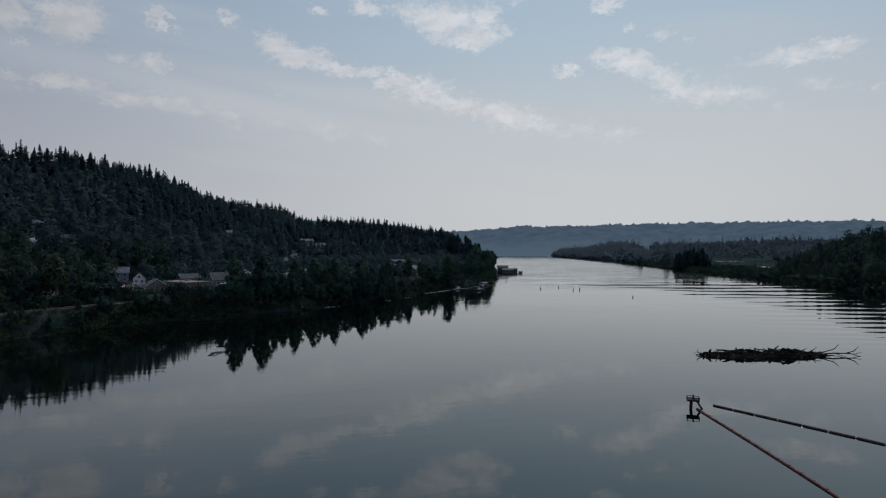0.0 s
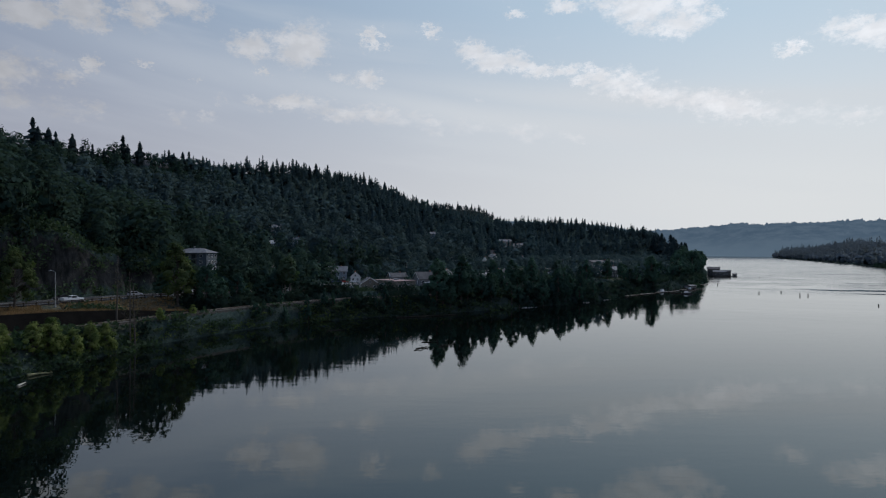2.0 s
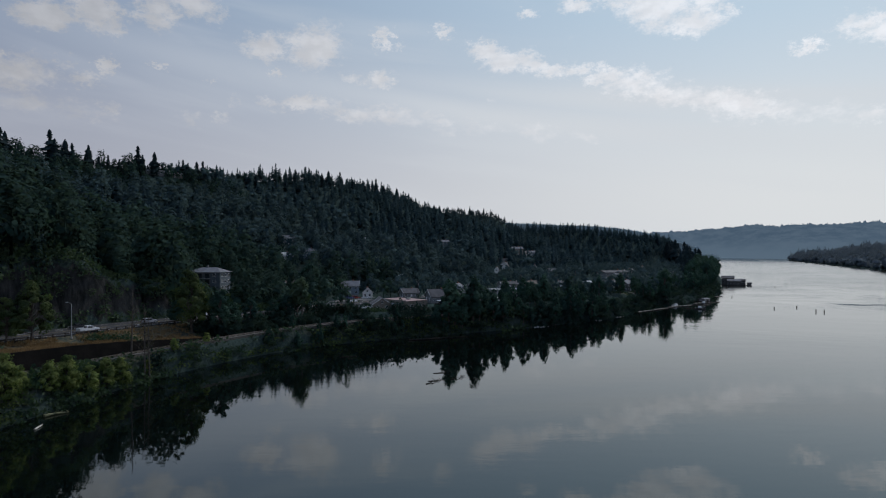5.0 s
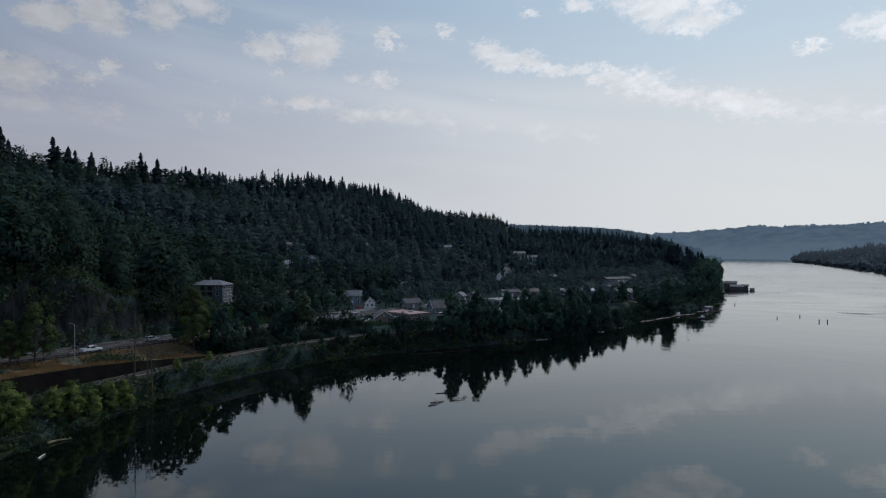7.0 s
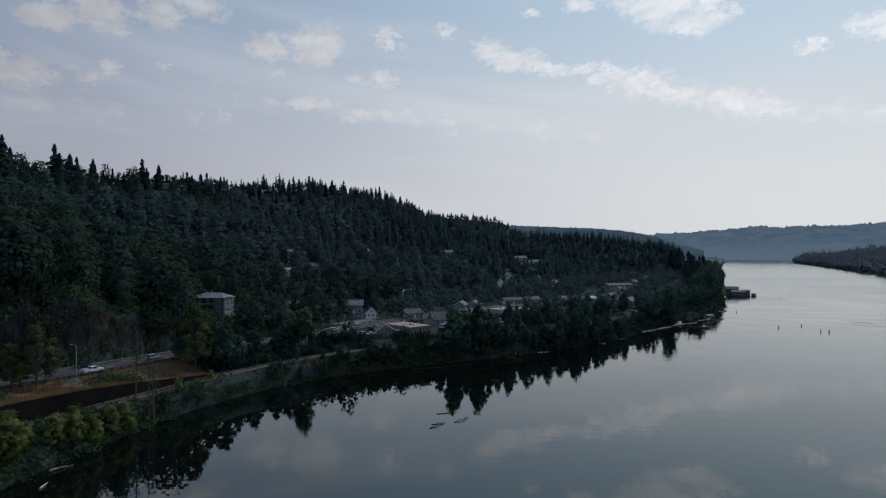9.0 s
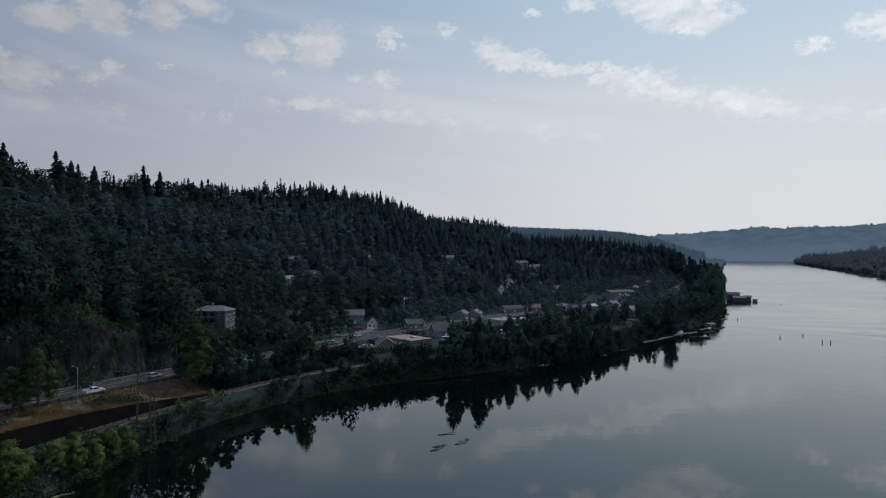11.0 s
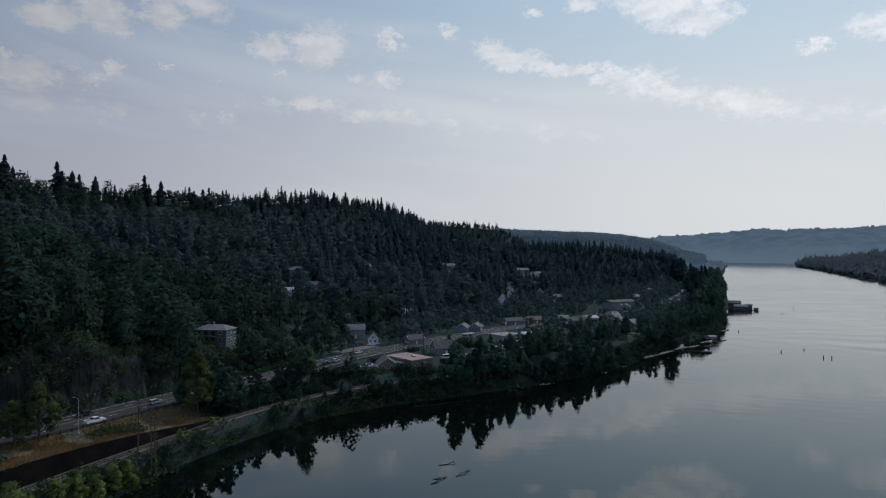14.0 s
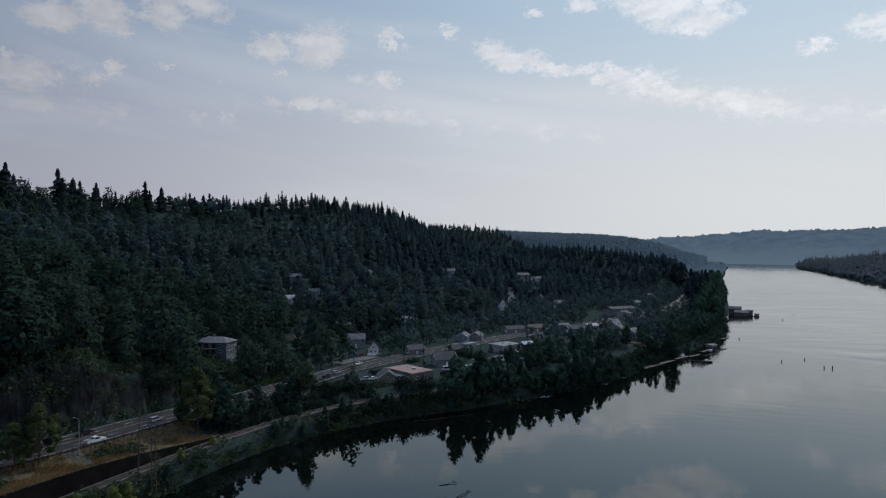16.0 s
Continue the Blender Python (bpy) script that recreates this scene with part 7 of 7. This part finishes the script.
for i, (hd, s) in enumerate(SKYLINE):
    x, y = on_crest(hd, 0.95 + 0.02 * (i % 3))
    plant(firs[i % 3], x, y, s, label="tall dark fir on the skyline", group="skyline firs", sink=0.5)
for hd, s in ((-24.0, 0.55), (-23.4, 0.6), (-23.0, 0.5), (-17.8, 0.75), (-17.3, 0.9), (-16.9, 0.7), (-14.4, 0.75), (-13.9, 0.6), (-15.7, 0.5), (-33.6, 0.3), (-33.0, 0.4), (-18.5, 0.4)):
    x, y = on_crest(hd)
    plant(maples[0], x, y, s, label="round dark leafy tree on the skyline", group="skyline trees", sink=0.5)

for i in range(46):
    hd = r4.uniform(-36.0, -20.3)
    x, y = on_crest(hd, 1.03 if -26.2 < hd < -20.8 else r4.uniform(0.93, 0.99))
    plant((firs + maples)[int(r4.integers(5))], x, y, r4.uniform(0.26, 0.5), label="low dark tree between the ridge firs", group="skyline trees", sink=0.6)

# trees of the right bank point
for i in range(52):
    head, far = radians(r4.uniform(40.1, 42.6)), r4.uniform(865, 945)
    plant((firs + firs + cottons)[i % 9], far * math.sin(head), far * math.cos(head), r4.uniform(0.8, 1.2), label="tall dark tree on the low point", group="point trees of the far bank")
for t in (*maples, *lit, *shrubs, *alders, *cottons, *birches, *firs):
    remove(t)

# village trees among the houses
KEEP = [(h[0], h[1], 8.5) for h in HOUSES] + [(-106.5, 289, 11), (-16.2, 287.6, 15), (-25.9, 278, 9), (35.5, 367.5, 13), (41.8, 348.7, 9), (14.6, 377.9, 8), (9.4, 313.2, 13), (31.3, 342.4, 16), (-42.8, 345.6, 11), (149.9, 564.2, 22), (50.1, 382.1, 8), (127.4, 400.9, 14)]


def in_village(x, y):
    ok = (hill_share(x, y) < 0.06) & (from_shore(x, y) > 14) & (np.abs(from_road(x, y)) > np.where(y > 500, 9.0, 11.0)) & (y > 232)
    for hx, hy, hr in KEEP:
        d = math.hypot(hx, hy)
        # leave the side that faces the river open
        for back in (0.0, hr * 0.8, hr * 1.5):
            ok &= np.hypot(x - hx * (1 - back / d), y - hy * (1 - back / d)) > hr
    # the highway stays in view from the river
    v = from_road(x, y)
    ok &= ~((v > -27) & (v < 0) & (y < 440))
    return ok & (y < 1500) & ~((x > 0.398 * y) & (y > 700) & (y < 1120))


town = spots(-130, 700, 232, 1500, 8.8, in_village)
town[:, 3] = rng.uniform(0.35, 0.95, len(town))
GARDEN = [plain_tree(14, 5.0, 84, 1.05, 0.08, 8, rng) for _ in range(3)]
scatter("village_trees", GARDEN, town[town[:, 1] < 360], HILL_LEAF, "small leafy garden trees between the village houses", "trees")
# same garden trees, with the haze tint in the leaf colour
scatter("downstream_trees", GARDEN, town[town[:, 1] >= 360], SLOPE_HAZE_LEAF, "small leafy trees between the houses downstream", "trees")

# brambles down the bank and along the railway
BRAMBLE = [leaves(r4.normal(size=(44, 3)) * (1.15, 1.15, 0.6) + (0, 0, 0.6), 0.5, 0.7, r4) for _ in range(4)]


def on_bank(x, y):
    u = from_shore(x, y)
    rl = from_rail(x, y)
    low = (u > -0.8) & (rl < -2.4)
    strip = (rl > 2.6) & (from_road(x, y) < -11) & (((y > 204) & (y < 236)) | ((rl > 6.0) & (wobble(x, y, 6.0, 3.0) > 0.62))) & (land(x, y) > RAIL_Z + 0.2) & (np.hypot(x + 16, y - 286) > 17) & (np.hypot(x - 9, y - 313) > 13)
    return (low | strip) & (y > 90) & (y < 620) & (wobble(x, y, 5.0, 0.4) > -0.55 - 0.9 * low)


# head-high thicket either side of the railway below the shop
def by_track(x, y):
    rl = from_rail(x, y)
    side = ((rl > 3.2) & (rl < 11 + 3 * wobble(x, y, 7.0, 1.0)) & (np.hypot(x + 16, y - 286) > 14.5) & (np.hypot(x + 26, y - 278) > 8.5)) | ((rl < -3.4) & (from_shore(x, y) > 1.0))
    return side & (y > np.where(rl < 0, 166, 206)) & (y < 306) & (from_road(x, y) < -12) & (wobble(x, y, 4.0, 2.2) > -0.35)


thicket = spots(-90, 60, 166, 306, 2.6, by_track)
thicket[:, 3] = rng.uniform(0.6, 1.5, len(thicket)) + 0.9 * rng.random(len(thicket)) ** 4
THICKET = [leaves(r4.normal(size=(130, 3)) * (0.9, 0.9, 0.75) + (0, 0, 1.1), 0.30, 0.7, r4) for _ in range(4)]
scatter("track_thicket", THICKET, thicket, HILL_LEAF, "dull green bushes crowding both sides of the railway", "bushes")
# stones along the waterline
r5 = np.random.default_rng(31)
STONES = []
for _ in range(4):
    bm = bmesh.new()
    bmesh.ops.create_icosphere(bm, subdivisions=1, radius=0.5)
    for p in bm.verts:
        p.co *= r5.uniform(0.7, 1.2)
        p.co.z *= 0.6
    bm.verts.index_update()
    STONES.append((np.array([tuple(p.co) for p in bm.verts]), np.array([[p.index for p in f.verts] for f in bm.faces])))
    bm.free()
beach = spots(-110, 20, 110, 262, 0.9, lambda x, y: (from_shore(x, y) > -1.9) & (from_shore(x, y) < -0.4) & (wobble(x, y, 5.0, 1.5) > 0.25) & (rng.random(x.shape) < 0.6))
beach[:, 3] = r5.uniform(0.2, 0.8, len(beach)) ** 1.5
beach[:, 2] = np.maximum(beach[:, 2], -0.1)
boulders = spots(40, 112, 280, 350, 1.1, lambda x, y: (from_shore(x, y) > -2.2) & (from_shore(x, y) < -0.3) & (wobble(x, y, 4.0, 0.9) > 0.1) & (((y > 284) & (y < 291)) | ((y > 316) & (y < 325)) | ((y > 332) & (y < 347))))
boulders[:, 3] = r5.uniform(0.5, 1.5, len(boulders))
boulders[:, 2] = np.maximum(boulders[:, 2], 0.0)
scatter("pale_boulders", STONES, boulders, PALE_ROCK, "pale boulders at the foot of the wooded bank", "stones")
scatter("shore_stones", STONES, beach, ROCK, "grey stones strewn along the waterline", "stones")
sign = thing("trackside_sign", pose(-75.7, 173.8, ground_z(-75.7, 173.8), 0, 0, 10), "small white marker plate on a post by the railway", "sign")
part("post", rod((0, 0, -0.4), (0, 0, 1.0), 0.05), GALV, sign)
part("plate", box(-0.4, 0.4, -0.04, 0.0, 0.6, 1.15, 0.01), TRIM, sign, "white plate")

br = spots(-130, 300, 90, 620, 2.05, on_bank)
br = br[(br[:, 1] < 400) | (rng.random(len(br)) < 0.5)]
br[:, 3] = rng.uniform(0.35, 1.15, len(br)) * (1 + 0.5 * step(br[:, 1], 262, 280))
scatter("bank_brambles", BRAMBLE, br[br[:, 1] < 290], BUSH_LEAF, "tangled brambles and weeds down the river bank", "brambles")
drape = spots(-100, 20, 120, 268, 1.05, lambda x, y: (land(x, y) > 0.1) & (from_rail(x, y) < -3.4) & (from_shore(x, y) < 5.5) & (wobble(x, y, 4.0, 2.2) > -0.8))
drape[:, 3] = rng.uniform(0.28, 0.72, len(drape)) + 0.4 * rng.random(len(drape)) ** 6
pale = wobble(drape[:, 0], drape[:, 1], 2.5, 0.7) > 0.1
scatter("draped_brambles", BRAMBLE, drape[pale], LIT_LEAF, "dull green brambles hanging down the bank below the railway", "brambles")
scatter("dark_brambles", BRAMBLE, drape[~pale], BUSH_LEAF, "dark brambles hanging down the bank below the railway", "brambles")
rough = spots(108, 148, 378, 424, 1.5, lambda x, y: (np.hypot(x - 127.4, y - 400.9) < 15) & (wobble(x, y, 3.0, 1.1) > 0.0) & (from_shore(x, y) > 1))
rough[:, 3] = rng.uniform(0.2, 0.55, len(rough))
scatter("lawn_tussocks", BRAMBLE, rough, BUSH_LEAF, "rough dark tussocks on the sloping lawn", "grass")
scatter("downstream_brambles", BRAMBLE, br[br[:, 1] >= 290], HILL_LEAF, "dark brambles along the shore downstream", "brambles")
scrub = spots(-190, -60, 100, 300, 2.5, lambda x, y: (from_road(x, y) > 9.8) & (from_road(x, y) < 44) & (wobble(x, y, 5.0, 2.0) > -0.75))
scrub[:, 3] = rng.uniform(0.7, 2.0, len(scrub))
CLIFF_BUSH = [leaves(r4.normal(size=(90, 3)) * (1.0, 1.0, 0.7) + (0, 0, 0.5), 0.30, 0.7, r4) for _ in range(3)]
scatter("cliff_scrub", CLIFF_BUSH, scrub, BUSH_LEAF, "dark scrub hanging over the rock cut", "scrub")

BLADES = []
for _ in range(3):
    c = r4.uniform(-0.8, 0.8, size=(26, 3)) * (1, 1, 0)
    tip = c + r4.normal(size=(26, 3)) * (0.18, 0.18, 0.05) + (0, 0, 0.75)
    side = r4.normal(size=(26, 3)) * (0.06, 0.06, 0)
    vv = np.stack([c - side, c + side, tip], 1).reshape(-1, 3)
    BLADES.append((vv, np.arange(78).reshape(-1, 3)))
straw = spots(-150, -60, 100, 206, 1.15, lambda x, y: (from_road(x, y) < -9.2) & (from_rail(x, y) > 5.4) & (wobble(x, y, 4.0, 1.0) > -0.5))
straw[:, 3] = rng.uniform(0.6, 1.3, len(straw))
scatter("dry_grass", BLADES, straw, STRAW, "dry straw-coloured grass beside the highway", "grass")
